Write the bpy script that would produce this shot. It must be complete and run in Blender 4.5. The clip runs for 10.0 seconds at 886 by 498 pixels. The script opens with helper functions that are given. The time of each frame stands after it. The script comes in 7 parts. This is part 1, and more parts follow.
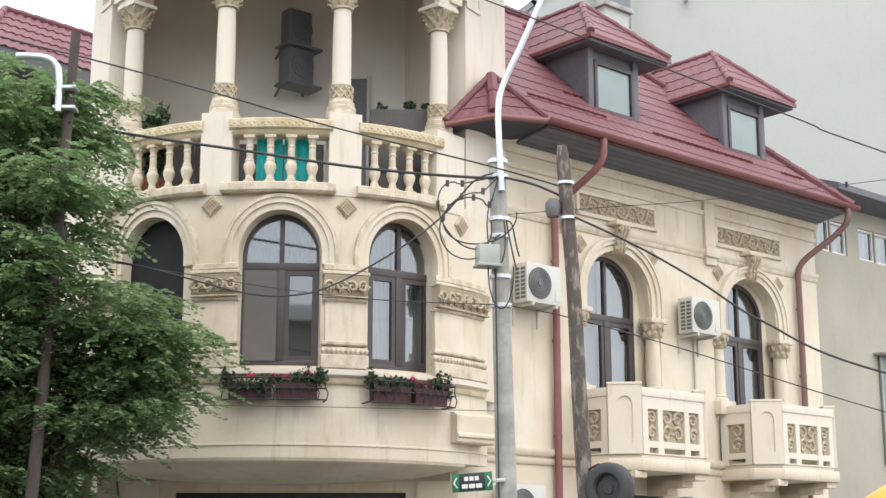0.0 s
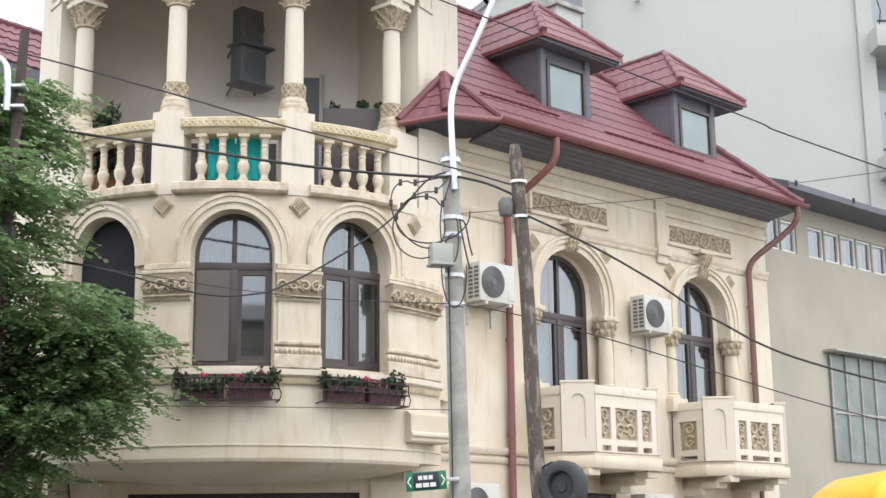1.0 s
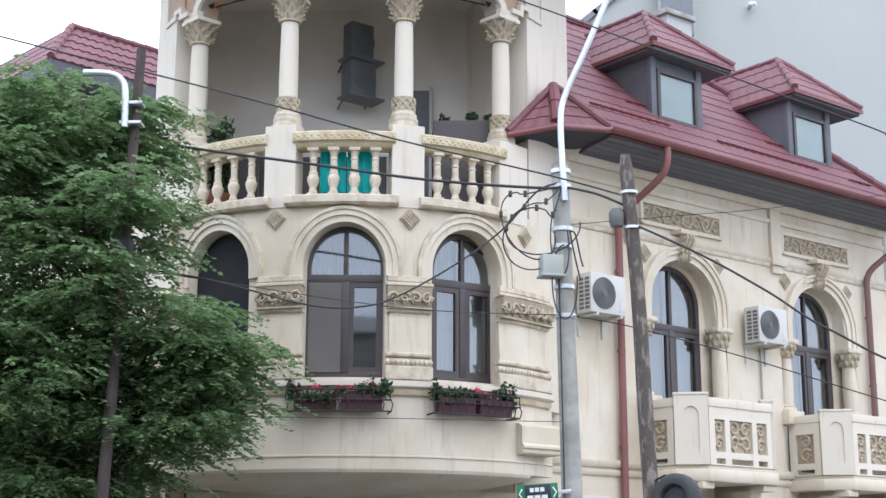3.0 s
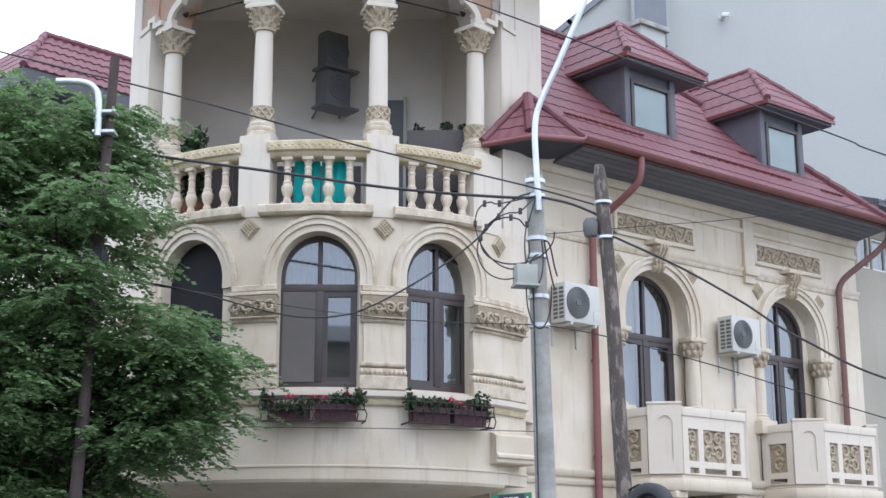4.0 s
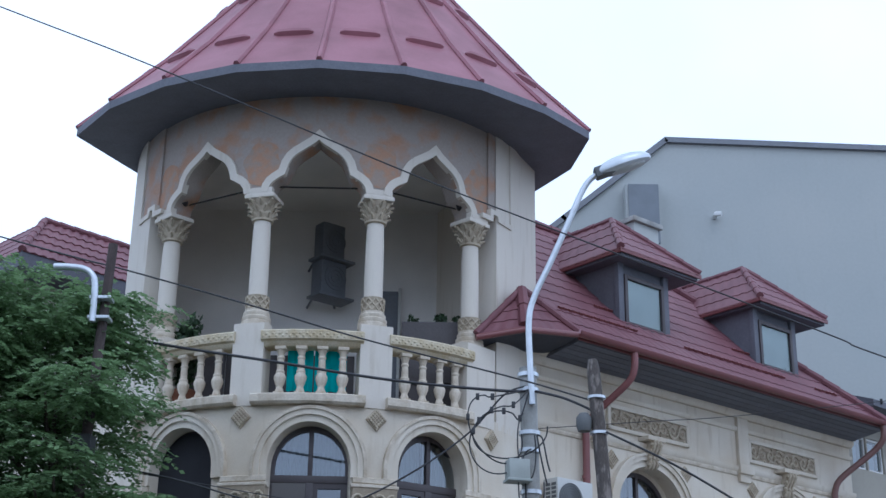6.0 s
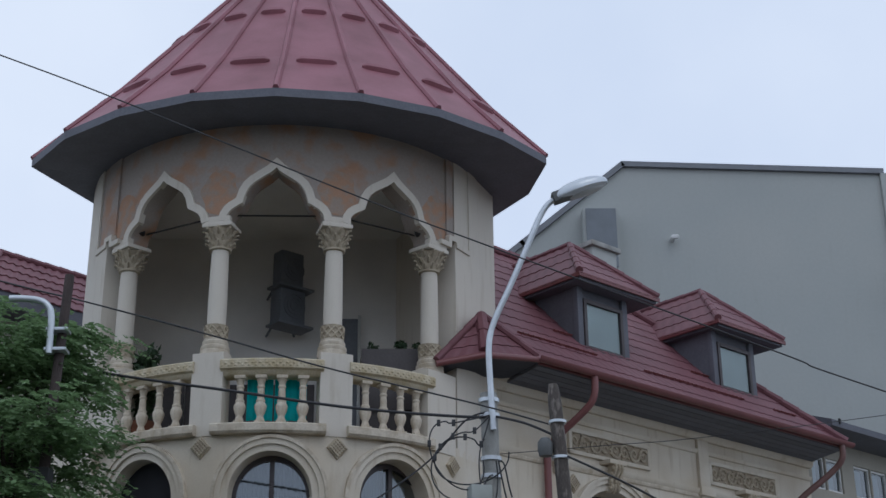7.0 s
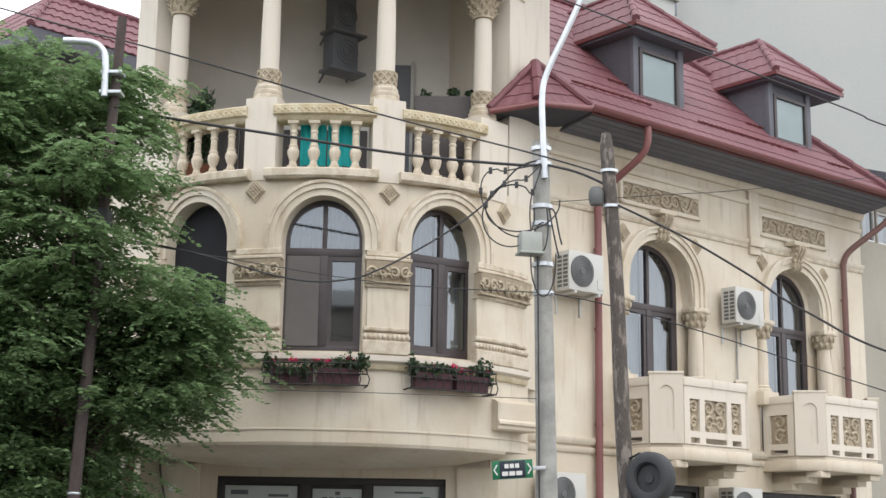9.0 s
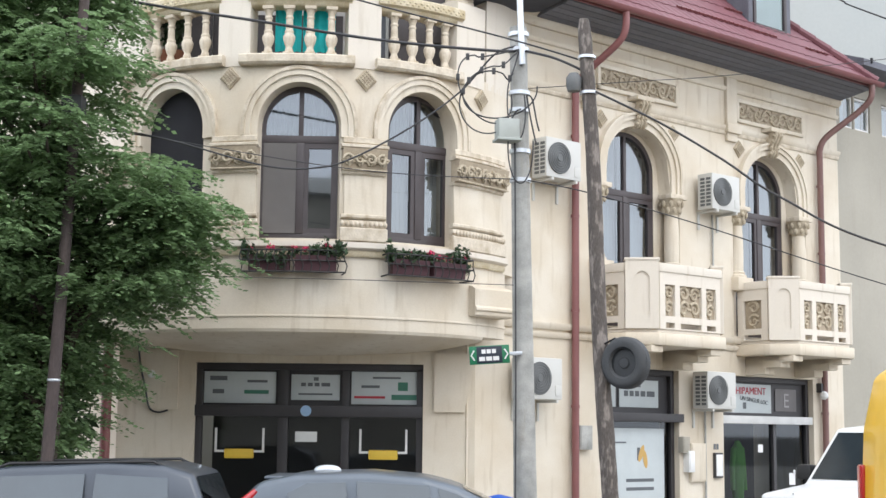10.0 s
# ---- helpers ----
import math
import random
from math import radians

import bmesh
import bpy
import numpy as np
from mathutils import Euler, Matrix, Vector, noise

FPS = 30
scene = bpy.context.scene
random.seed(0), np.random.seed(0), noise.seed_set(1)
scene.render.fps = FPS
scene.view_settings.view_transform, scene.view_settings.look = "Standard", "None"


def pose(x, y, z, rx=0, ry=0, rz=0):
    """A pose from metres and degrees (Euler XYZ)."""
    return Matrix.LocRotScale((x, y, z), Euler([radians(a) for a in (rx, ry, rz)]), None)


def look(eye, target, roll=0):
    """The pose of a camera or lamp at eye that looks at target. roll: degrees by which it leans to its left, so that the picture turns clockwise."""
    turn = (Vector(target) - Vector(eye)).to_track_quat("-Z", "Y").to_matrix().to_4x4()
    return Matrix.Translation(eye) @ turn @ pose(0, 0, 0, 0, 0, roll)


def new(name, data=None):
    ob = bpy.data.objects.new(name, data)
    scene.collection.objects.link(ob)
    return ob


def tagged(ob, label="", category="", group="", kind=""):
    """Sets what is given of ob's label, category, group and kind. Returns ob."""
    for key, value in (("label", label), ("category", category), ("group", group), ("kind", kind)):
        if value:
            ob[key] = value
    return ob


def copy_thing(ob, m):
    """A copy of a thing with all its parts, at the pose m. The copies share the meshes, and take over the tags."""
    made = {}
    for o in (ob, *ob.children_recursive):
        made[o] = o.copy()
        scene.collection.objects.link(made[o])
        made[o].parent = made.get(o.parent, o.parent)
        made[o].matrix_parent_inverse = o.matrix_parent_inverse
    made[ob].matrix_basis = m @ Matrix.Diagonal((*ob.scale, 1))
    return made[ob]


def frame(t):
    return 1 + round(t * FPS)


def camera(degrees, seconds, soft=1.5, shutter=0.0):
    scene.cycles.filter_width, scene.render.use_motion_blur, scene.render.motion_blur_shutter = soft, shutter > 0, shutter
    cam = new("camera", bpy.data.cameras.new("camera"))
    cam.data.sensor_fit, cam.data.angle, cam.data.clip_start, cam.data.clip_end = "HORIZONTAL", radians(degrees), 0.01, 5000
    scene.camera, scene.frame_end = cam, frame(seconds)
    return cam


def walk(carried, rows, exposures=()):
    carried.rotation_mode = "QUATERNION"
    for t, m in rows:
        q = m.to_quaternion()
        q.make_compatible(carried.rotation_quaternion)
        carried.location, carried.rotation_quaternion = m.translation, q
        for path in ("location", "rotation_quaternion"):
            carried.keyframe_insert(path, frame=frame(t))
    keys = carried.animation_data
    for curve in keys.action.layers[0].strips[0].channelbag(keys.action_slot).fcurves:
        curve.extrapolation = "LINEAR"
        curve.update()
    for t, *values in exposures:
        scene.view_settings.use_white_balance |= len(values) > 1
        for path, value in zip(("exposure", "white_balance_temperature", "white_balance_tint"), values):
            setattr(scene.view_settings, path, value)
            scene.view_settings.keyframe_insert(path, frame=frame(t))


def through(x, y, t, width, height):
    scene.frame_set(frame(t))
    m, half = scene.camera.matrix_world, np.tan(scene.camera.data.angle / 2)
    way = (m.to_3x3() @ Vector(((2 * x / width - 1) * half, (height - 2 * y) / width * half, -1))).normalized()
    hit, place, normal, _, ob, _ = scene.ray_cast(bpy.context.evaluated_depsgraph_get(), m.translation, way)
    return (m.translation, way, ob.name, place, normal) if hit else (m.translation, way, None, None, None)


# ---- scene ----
# camera: a hand-held phone that stands still and turns
FOV = 35.09
EYE = 1.85
cam = camera(FOV, 10.0, soft=1.5)
ROWS = [  # seconds, yaw to the right, pitch up, roll
    (0, 0.761, 12.541, 0.007), (0.5, -0.312, 12.801, -0.126), (1, 2.719, 12.494, -0.595),
    (1.5, 4.159, 12.329, -1.015), (2, 1.498, 12.167, -0.272), (2.5, -1.521, 13.195, -0.361),
    (2.7, -1.731, 12.984, 0.054), (3.8, -2.208, 13.159, -0.059), (4, -0.818, 13.378, -0.084),
    (4.5, 0.304, 13.021, -0.086), (5, 0.098, 12.645, 0.106), (5.5, -0.582, 16.280, 0.482),
    (6, -0.610, 21.215, 0.903), (6.2, 0.024, 22.765, 0.281), (7.3, 1.507, 21.559, -0.230),
    (7.5, 1.389, 20.535, 0.441), (8, 0.822, 18.474, 0.503), (8.5, 0.166, 15.363, 0.730),
    (9, -1.009, 11.996, 0.915), (9.5, -0.018, 8.773, 0.718), (10, 0.0, 7.394, 0.623),
]
EXPOSURES = [  # seconds, stops, kelvin, tint
    (0, 0.62, 6850, 10), (1.0, 0.61, 6750, 10), (2.0, 0.65, 6550, 10), (2.5, 0.62, 6100, 11), (2.7, 0.58, 6050, 11), (3.8, 0.33, 5900, 12), (4.0, 0.33, 5900, 12), (4.5, 0.55, 5900, 12), (5.0, 0.6, 5900, 12), (5.5, 0.3, 5600, 11), (6.0, -0.46, 5150, 10),
    (6.2, -0.68, 5250, 10), (7.3, -1.16, 5800, 9), (7.5, -1.16, 5850, 9), (8.0, -0.6, 6000, 9), (8.5, -0.3, 6350, 12), (9.0, 0.34, 6750, 10), (9.5, 0.6, 6650, 10), (10.0, 0.65, 6450, 10)]
walk(cam, [(t, pose(0, 0, EYE, 90 + p, 0, -y) @ pose(0, 0, 0, 0, 0, r)) for t, y, p, r in ROWS], EXPOSURES)

# ---- light: a bright overcast sky ----
world = bpy.data.worlds.new("overcast")
scene.world = world
world.use_nodes = True
wn, wl = world.node_tree.nodes, world.node_tree.links
sky = wn.new("ShaderNodeTexSky")
sky.sky_type, sky.sun_disc = "NISHITA", False
sky.sun_elevation, sky.sun_rotation = radians(55), radians(150)
sky_dim = wn.new("ShaderNodeVectorMath")
sky_dim.operation = "SCALE"
sky_dim.inputs["Scale"].default_value = 0.10
wl.new(sky.outputs["Color"], sky_dim.inputs[0])
cloud_noise = wn.new("ShaderNodeTexNoise")
cloud_noise.inputs["Scale"].default_value, cloud_noise.inputs["Detail"].default_value = 2.2, 5
cloud_ramp = wn.new("ShaderNodeValToRGB")
cloud_ramp.color_ramp.elements[0].position, cloud_ramp.color_ramp.elements[0].color = 0.3, (0.86, 0.93, 1.06, 1)
cloud_ramp.color_ramp.elements[1].position, cloud_ramp.color_ramp.elements[1].color = 0.7, (1.16, 1.18, 1.22, 1)
wl.new(cloud_noise.outputs["Fac"], cloud_ramp.inputs["Fac"])
sky_mix = wn.new("ShaderNodeMixRGB")
sky_mix.inputs["Fac"].default_value = 0.85
wl.new(sky_dim.outputs[0], sky_mix.inputs["Color1"])
wl.new(cloud_ramp.outputs["Color"], sky_mix.inputs["Color2"])
wl.new(sky_mix.outputs["Color"], wn["Background"].inputs["Color"])
wn["Background"].inputs["Strength"].default_value = 1.7
sun = new("sun", bpy.data.lights.new("sun", "SUN"))
sun.data.energy, sun.data.angle, sun.data.color = 0.5, radians(25), (1.0, 0.95, 0.87)
sun.matrix_basis = look((0, 0, 0), (-0.25, 0.62, -0.85))

# ---- materials ----
def material(name, base, rough=0.7, metal=0.0, vary=0.12, scale=3.0, fine=60.0, bump=0.15, second=None, mix=0.35, coat=0.0, per_object=0.0, stretch=(1, 1, 1), contrast=(0.35, 0.68), streak=0.0):
    """A surface with large stains, fine grain and relief; base and second are linear colours."""
    m = bpy.data.materials.new(name)
    m.use_nodes = True
    nd, ln = m.node_tree.nodes, m.node_tree.links
    b = nd["Principled BSDF"]
    tc = nd.new("ShaderNodeTexCoord")
    mp = nd.new("ShaderNodeMapping")
    mp.inputs["Scale"].default_value = stretch
    ln.new(tc.outputs["Object"], mp.inputs["Vector"])
    big, small = nd.new("ShaderNodeTexNoise"), nd.new("ShaderNodeTexNoise")
    big.inputs["Scale"].default_value, big.inputs["Detail"].default_value = scale, 6
    small.inputs["Scale"].default_value, small.inputs["Detail"].default_value = fine, 4
    ln.new(mp.outputs[0], big.inputs["Vector"]), ln.new(mp.outputs[0], small.inputs["Vector"])
    second = second or tuple(c * 0.62 for c in base)
    ramp = nd.new("ShaderNodeMapRange")
    ramp.inputs["From Min"].default_value, ramp.inputs["From Max"].default_value = contrast
    ramp.inputs["To Max"].default_value = mix
    ln.new(big.outputs["Fac"], ramp.inputs["Value"])
    col = nd.new("ShaderNodeMixRGB")
    col.inputs["Color1"].default_value, col.inputs["Color2"].default_value = (*base, 1), (*second, 1)
    ln.new(ramp.outputs[0], col.inputs["Fac"])
    colour = col.outputs[0]
    if streak:                                # narrow run-off stains and scattered chips
        smp, sn, sr, sx = nd.new("ShaderNodeMapping"), nd.new("ShaderNodeTexNoise"), nd.new("ShaderNodeMapRange"), nd.new("ShaderNodeMixRGB")
        smp.inputs["Scale"].default_value = (5.5, 5.5, 0.7)
        sn.inputs["Scale"].default_value, sn.inputs["Detail"].default_value = 1.6, 7
        sr.inputs["From Min"].default_value, sr.inputs["From Max"].default_value, sr.inputs["To Max"].default_value = 0.56, 0.78, streak
        sx.inputs["Color2"].default_value = (base[0] * 0.55, base[1] * 0.47, base[2] * 0.36, 1)
        ln.new(tc.outputs["Object"], smp.inputs["Vector"]), ln.new(smp.outputs[0], sn.inputs["Vector"])
        ln.new(sn.outputs["Fac"], sr.inputs["Value"]), ln.new(sr.outputs[0], sx.inputs["Fac"]), ln.new(colour, sx.inputs["Color1"])
        colour = sx.outputs[0]
    grain = nd.new("ShaderNodeMapRange")
    grain.inputs["To Min"].default_value, grain.inputs["To Max"].default_value = 1 - vary, 1 + vary
    ln.new(small.outputs["Fac"], grain.inputs["Value"])
    last = grain.outputs[0]
    if per_object:
        info, pr, mul = nd.new("ShaderNodeObjectInfo"), nd.new("ShaderNodeMapRange"), nd.new("ShaderNodeMath")
        pr.inputs["To Min"].default_value, pr.inputs["To Max"].default_value = 1 - per_object, 1 + per_object
        mul.operation = "MULTIPLY"
        ln.new(info.outputs["Random"], pr.inputs["Value"])
        ln.new(pr.outputs[0], mul.inputs[0]), ln.new(last, mul.inputs[1])
        last = mul.outputs[0]
    sc = nd.new("ShaderNodeVectorMath")
    sc.operation = "SCALE"
    ln.new(colour, sc.inputs[0]), ln.new(last, sc.inputs["Scale"])
    ln.new(sc.outputs[0], b.inputs["Base Color"])
    b.inputs["Roughness"].default_value, b.inputs["Metallic"].default_value = rough, metal
    b.inputs["Coat Weight"].default_value = coat
    if bump:
        bp = nd.new("ShaderNodeBump")
        bp.inputs["Strength"].default_value, bp.inputs["Distance"].default_value = bump, 0.01
        ln.new(small.outputs["Fac"], bp.inputs["Height"])
        ln.new(bp.outputs[0], b.inputs["Normal"])
    return m


def glass(name, tint=(0.5, 0.55, 0.6), rough=0.03, ior=2.6):
    m = bpy.data.materials.new(name)
    m.use_nodes = True
    nd, ln = m.node_tree.nodes, m.node_tree.links
    out = nd["Material Output"]
    gl, tr, mx, fr = nd.new("ShaderNodeBsdfGlossy"), nd.new("ShaderNodeBsdfTransparent"), nd.new("ShaderNodeMixShader"), nd.new("ShaderNodeFresnel")
    gl.inputs["Roughness"].default_value, gl.inputs["Color"].default_value = rough, (0.9, 0.95, 1, 1)
    tr.inputs["Color"].default_value = (*tint, 1)
    fr.inputs["IOR"].default_value = ior
    ln.new(fr.outputs[0], mx.inputs[0]), ln.new(tr.outputs[0], mx.inputs[1]), ln.new(gl.outputs[0], mx.inputs[2])
    ln.new(mx.outputs[0], out.inputs["Surface"])
    return m


PLASTER = material("cream plaster", (0.66, 0.60, 0.50), 0.9, vary=0.07, scale=1.1, fine=45, bump=0.16, second=(0.5, 0.41, 0.29), mix=0.62, streak=0.5)
WHITE_PLASTER = material("white plaster", (0.65, 0.59, 0.505), 0.9, vary=0.05, scale=1.3, fine=50, bump=0.1, second=(0.6, 0.56, 0.48), mix=0.35, streak=0.35)
STONE = material("cast stone trim", (0.61, 0.54, 0.435), 0.9, vary=0.2, scale=6, fine=40, bump=0.35, second=(0.36, 0.285, 0.19), mix=0.75, contrast=(0.42, 0.7), streak=0.6)
STAINED = material("ochre-stained carved stone", (0.6, 0.53, 0.39), 0.95, vary=0.28, scale=7, fine=55, bump=0.5, second=(0.4, 0.31, 0.17), mix=0.7)
CARVED = material("weathered carved stone", (0.5, 0.43, 0.32), 0.95, vary=0.25, scale=9, fine=70, bump=0.6, second=(0.25, 0.2, 0.14), mix=0.6)
MURAL = material("faded mural plaster", (0.36, 0.31, 0.27), 0.9, vary=0.14, scale=2.6, fine=30, bump=0.1, second=(0.42, 0.22, 0.12), mix=0.75, contrast=(0.48, 0.66))
LOGGIA_IN = material("loggia plaster", (0.8, 0.765, 0.72), 0.9, vary=0.05, scale=1.2, fine=40, bump=0.08)
ROOF = material("red metal tile", (0.185, 0.072, 0.082), 0.62, 0.0, vary=0.14, scale=1.8, fine=30, bump=0.05, second=(0.13, 0.045, 0.055), mix=0.75)
ROOF_DARK = material("dark red tower sheet", (0.31, 0.12, 0.145), 0.55, vary=0.1, scale=1.5, fine=25, bump=0.05, second=(0.13, 0.035, 0.04), mix=0.5)
GUTTER = material("red painted gutter", (0.19, 0.062, 0.062), 0.4, vary=0.08, scale=3, fine=40, bump=0.03)
PIPE_BROWN = material("brown painted pipe", (0.22, 0.085, 0.082), 0.5, vary=0.1, scale=3, fine=40, bump=0.04)
# the blue-grey lift in these two colours stands in for haze over dark parts
SOFFIT = material("dark slate-painted boards", (0.125, 0.128, 0.15), 0.7, vary=0.25, scale=4, fine=30, bump=0.15, per_object=0.15)
DORMER = material("dark dormer cladding", (0.125, 0.128, 0.15), 0.65, vary=0.25, scale=4, fine=30, bump=0.2)
FRAME = material("dark brown window frame", (0.058, 0.046, 0.047), 0.45, vary=0.15, scale=6, fine=50, bump=0.08)
BLACK = material("black painted metal", (0.012, 0.012, 0.014), 0.5, vary=0.2, scale=8, fine=60, bump=0.06)
GLASS = glass("window glass", (0.6, 0.66, 0.69), 0.03, 2.3)
CURTAIN = material("grey curtain", (0.55, 0.56, 0.57), 0.9, vary=0.1, scale=2, fine=18, bump=0.2, stretch=(6, 6, 0.4))
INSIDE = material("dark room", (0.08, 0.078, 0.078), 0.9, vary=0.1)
CONCRETE = material("grey concrete pole", (0.41, 0.405, 0.38), 0.9, vary=0.25, scale=5, fine=80, bump=0.4, second=(0.23, 0.235, 0.22), mix=0.8, streak=0.5)
OLD_POLE = material("dark brown weathered pole", (0.06, 0.047, 0.044), 0.95, vary=0.35, scale=7, fine=45, bump=0.7, second=(0.1, 0.075, 0.068), mix=0.6, stretch=(1.6, 1.6, 0.5))
POLEWOOD = material("weathered tarred wood", (0.095, 0.082, 0.073), 0.95, vary=0.5, scale=9, fine=45, bump=0.9, second=(0.27, 0.235, 0.21), mix=0.75, stretch=(1.6, 1.6, 0.55), contrast=(0.52, 0.62))
GALV = material("galvanised steel", (0.62, 0.65, 0.68), 0.35, 0.6, vary=0.1, scale=6, fine=60, bump=0.05)
CABLE = material("black cable rubber", (0.038, 0.038, 0.041), 0.6, vary=0.1, bump=0)
AC_WHITE = material("off-white appliance enamel", (0.52, 0.515, 0.485), 0.45, vary=0.05, scale=4, fine=50, bump=0.03, second=(0.5, 0.49, 0.45), mix=0.4)
AC_DARK = material("dark fan grille", (0.12, 0.125, 0.125), 0.6, vary=0.2, bump=0.1)
GREY_WALL = material("grey rendered gable", (0.425, 0.437, 0.415), 0.95, vary=0.05, scale=0.35, fine=12, bump=0.1, second=(0.37, 0.395, 0.385), mix=0.6, streak=0.06)
BEIGE_WALL = material("grey-beige neighbour plaster", (0.38, 0.355, 0.3), 0.95, vary=0.06, scale=0.5, fine=25, bump=0.1, second=(0.28, 0.265, 0.22), mix=0.6, streak=0.15)
ASPHALT = material("asphalt", (0.05, 0.05, 0.052), 0.9, vary=0.3, scale=0.6, fine=90, bump=0.4)
PAVING = material("concrete paving", (0.28, 0.27, 0.25), 0.9, vary=0.15, scale=1.5, fine=60, bump=0.2)
BARK = material("bark", (0.09, 0.07, 0.055), 0.95, vary=0.35, scale=8, fine=40, bump=0.9, stretch=(3, 3, 0.6))
# ground of the reliefs, coloured darker than the raised carving
GROUND = material("soot-stained relief ground", (0.38, 0.315, 0.23), 0.95, vary=0.25, scale=8, fine=50, bump=0.3)
SCREEN = material("grey insect screen", (0.13, 0.12, 0.115), 0.8, vary=0.1, scale=3, fine=120, bump=0.1)
TEAL = material("teal cloth", (0.05, 0.74, 0.76), 0.8, vary=0.08, scale=2, fine=40, bump=0.1)


def leaf_material(name, base, low=0.55, high=1.5, through=0.35):
    m = bpy.data.materials.new(name)
    m.use_nodes = True
    nd, ln = m.node_tree.nodes, m.node_tree.links
    b = nd["Principled BSDF"]
    g, mr, hs = nd.new("ShaderNodeNewGeometry"), nd.new("ShaderNodeMapRange"), nd.new("ShaderNodeHueSaturation")
    mr.inputs["To Min"].default_value, mr.inputs["To Max"].default_value = low, high
    hs.inputs["Color"].default_value = (*base, 1)
    ln.new(g.outputs["Random Per Island"], mr.inputs["Value"]), ln.new(mr.outputs[0], hs.inputs["Value"])
    ln.new(hs.outputs[0], b.inputs["Base Color"])
    b.inputs["Roughness"].default_value = 0.6
    tl, ad = nd.new("ShaderNodeBsdfTranslucent"), nd.new("ShaderNodeMixShader")
    ln.new(hs.outputs[0], tl.inputs["Color"])
    ad.inputs[0].default_value = through
    ln.new(b.outputs[0], ad.inputs[1]), ln.new(tl.outputs[0], ad.inputs[2])
    ln.new(ad.outputs[0], nd["Material Output"].inputs["Surface"])
    return m


LEAF = leaf_material("tree leaf", (0.19, 0.285, 0.13), 0.75, 1.3, 0.5)
LEAF_DARK = leaf_material("shrub leaf", (0.042, 0.075, 0.034))

# ---- building helpers ----
WORLD_OF = {}


def thing(name, m, label, category, group="", kind=""):
    ob = new(name)
    ob.empty_display_size = 0.2
    ob.matrix_basis = m
    WORLD_OF[ob.name] = m.copy()
    return tagged(ob, label, category, group, kind)


def smooth(me, angle=40):
    me.polygons.foreach_set("use_smooth", [True] * len(me.polygons))
    me.set_sharp_from_angle(angle=radians(angle))


def part(name, bm, mat, parent, label="", m=None, flat=False, merge=False):
    """Links bm as one mesh under parent; m is the world pose of bm's own space (the parent's by default)."""
    if merge:
        bmesh.ops.remove_doubles(bm, verts=bm.verts, dist=0.0004)
        bmesh.ops.recalc_face_normals(bm, faces=bm.faces)
    me = bpy.data.meshes.new(name)
    bm.to_mesh(me)
    bm.free()
    me.materials.append(mat)
    if not flat:
        smooth(me)
    ob = new(name, me)
    pw = WORLD_OF[parent.name]
    ob.parent = parent
    m = pw if m is None else m
    ob.matrix_basis = pw.inverted() @ m
    WORLD_OF[ob.name] = m.copy()
    if label:
        ob["label"] = label
    return ob


def again(ob, parent, m):
    """Another part with ob's mesh, at world pose m."""
    o = new(ob.name.split(".")[0], ob.data)
    o.parent = parent
    o.matrix_basis = WORLD_OF[parent.name].inverted() @ m
    WORLD_OF[o.name] = m.copy()
    return o


def structure(name, bm, mat, label, category, m=None, flat=False):
    me = bpy.data.meshes.new(name)
    bm.to_mesh(me)
    bm.free()
    me.materials.append(mat)
    if not flat:
        smooth(me)
    ob = new(name, me)
    if m is not None:
        ob.matrix_basis = m
    WORLD_OF[ob.name] = (m or Matrix()).copy()
    return tagged(ob, label, category, kind="structure")


def box(bm, x0, x1, y0, y1, z0, z1, bevel=0.0, m=None):
    vs = [bm.verts.new(p) for p in ((x0, y0, z0), (x1, y0, z0), (x1, y1, z0), (x0, y1, z0), (x0, y0, z1), (x1, y0, z1), (x1, y1, z1), (x0, y1, z1))]
    fs = [bm.faces.new([vs[i] for i in q]) for q in ((3, 2, 1, 0), (4, 5, 6, 7), (0, 1, 5, 4), (1, 2, 6, 5), (2, 3, 7, 6), (3, 0, 4, 7))]
    out = list(vs)
    if bevel:
        r = bmesh.ops.bevel(bm, geom=list({e for f in fs for e in f.edges}), offset=bevel, segments=2, affect="EDGES", profile=0.6)
        out = list({v for f in r["faces"] for v in f.verts} | {v for v in vs if v.is_valid})
    if m is not None:
        bmesh.ops.transform(bm, matrix=m, verts=out)
    return bm


def sheet(bm, x0, x1, y, z0, z1):
    """One upright sheet of glass that faces -y."""
    bm.faces.new([bm.verts.new(p) for p in ((x0, y, z0), (x1, y, z0), (x1, y, z1), (x0, y, z1))])
    return bm


def lathe(bm, profile, n=20, m=None, square=False):
    """Turns (radius, z) pairs round the z axis."""
    rings = []
    for r, z in profile:
        ring = []
        for i in range(n):
            a = 2 * math.pi * i / n
            p = Vector((r * math.cos(a), r * math.sin(a), z))
            ring.append(bm.verts.new(m @ p if m else p))
        rings.append(ring)
    for a, b in zip(rings, rings[1:]):
        for i in range(n):
            bm.faces.new((a[i], a[(i + 1) % n], b[(i + 1) % n], b[i]))
    bm.faces.new(rings[0][::-1]), bm.faces.new(rings[-1])
    return bm


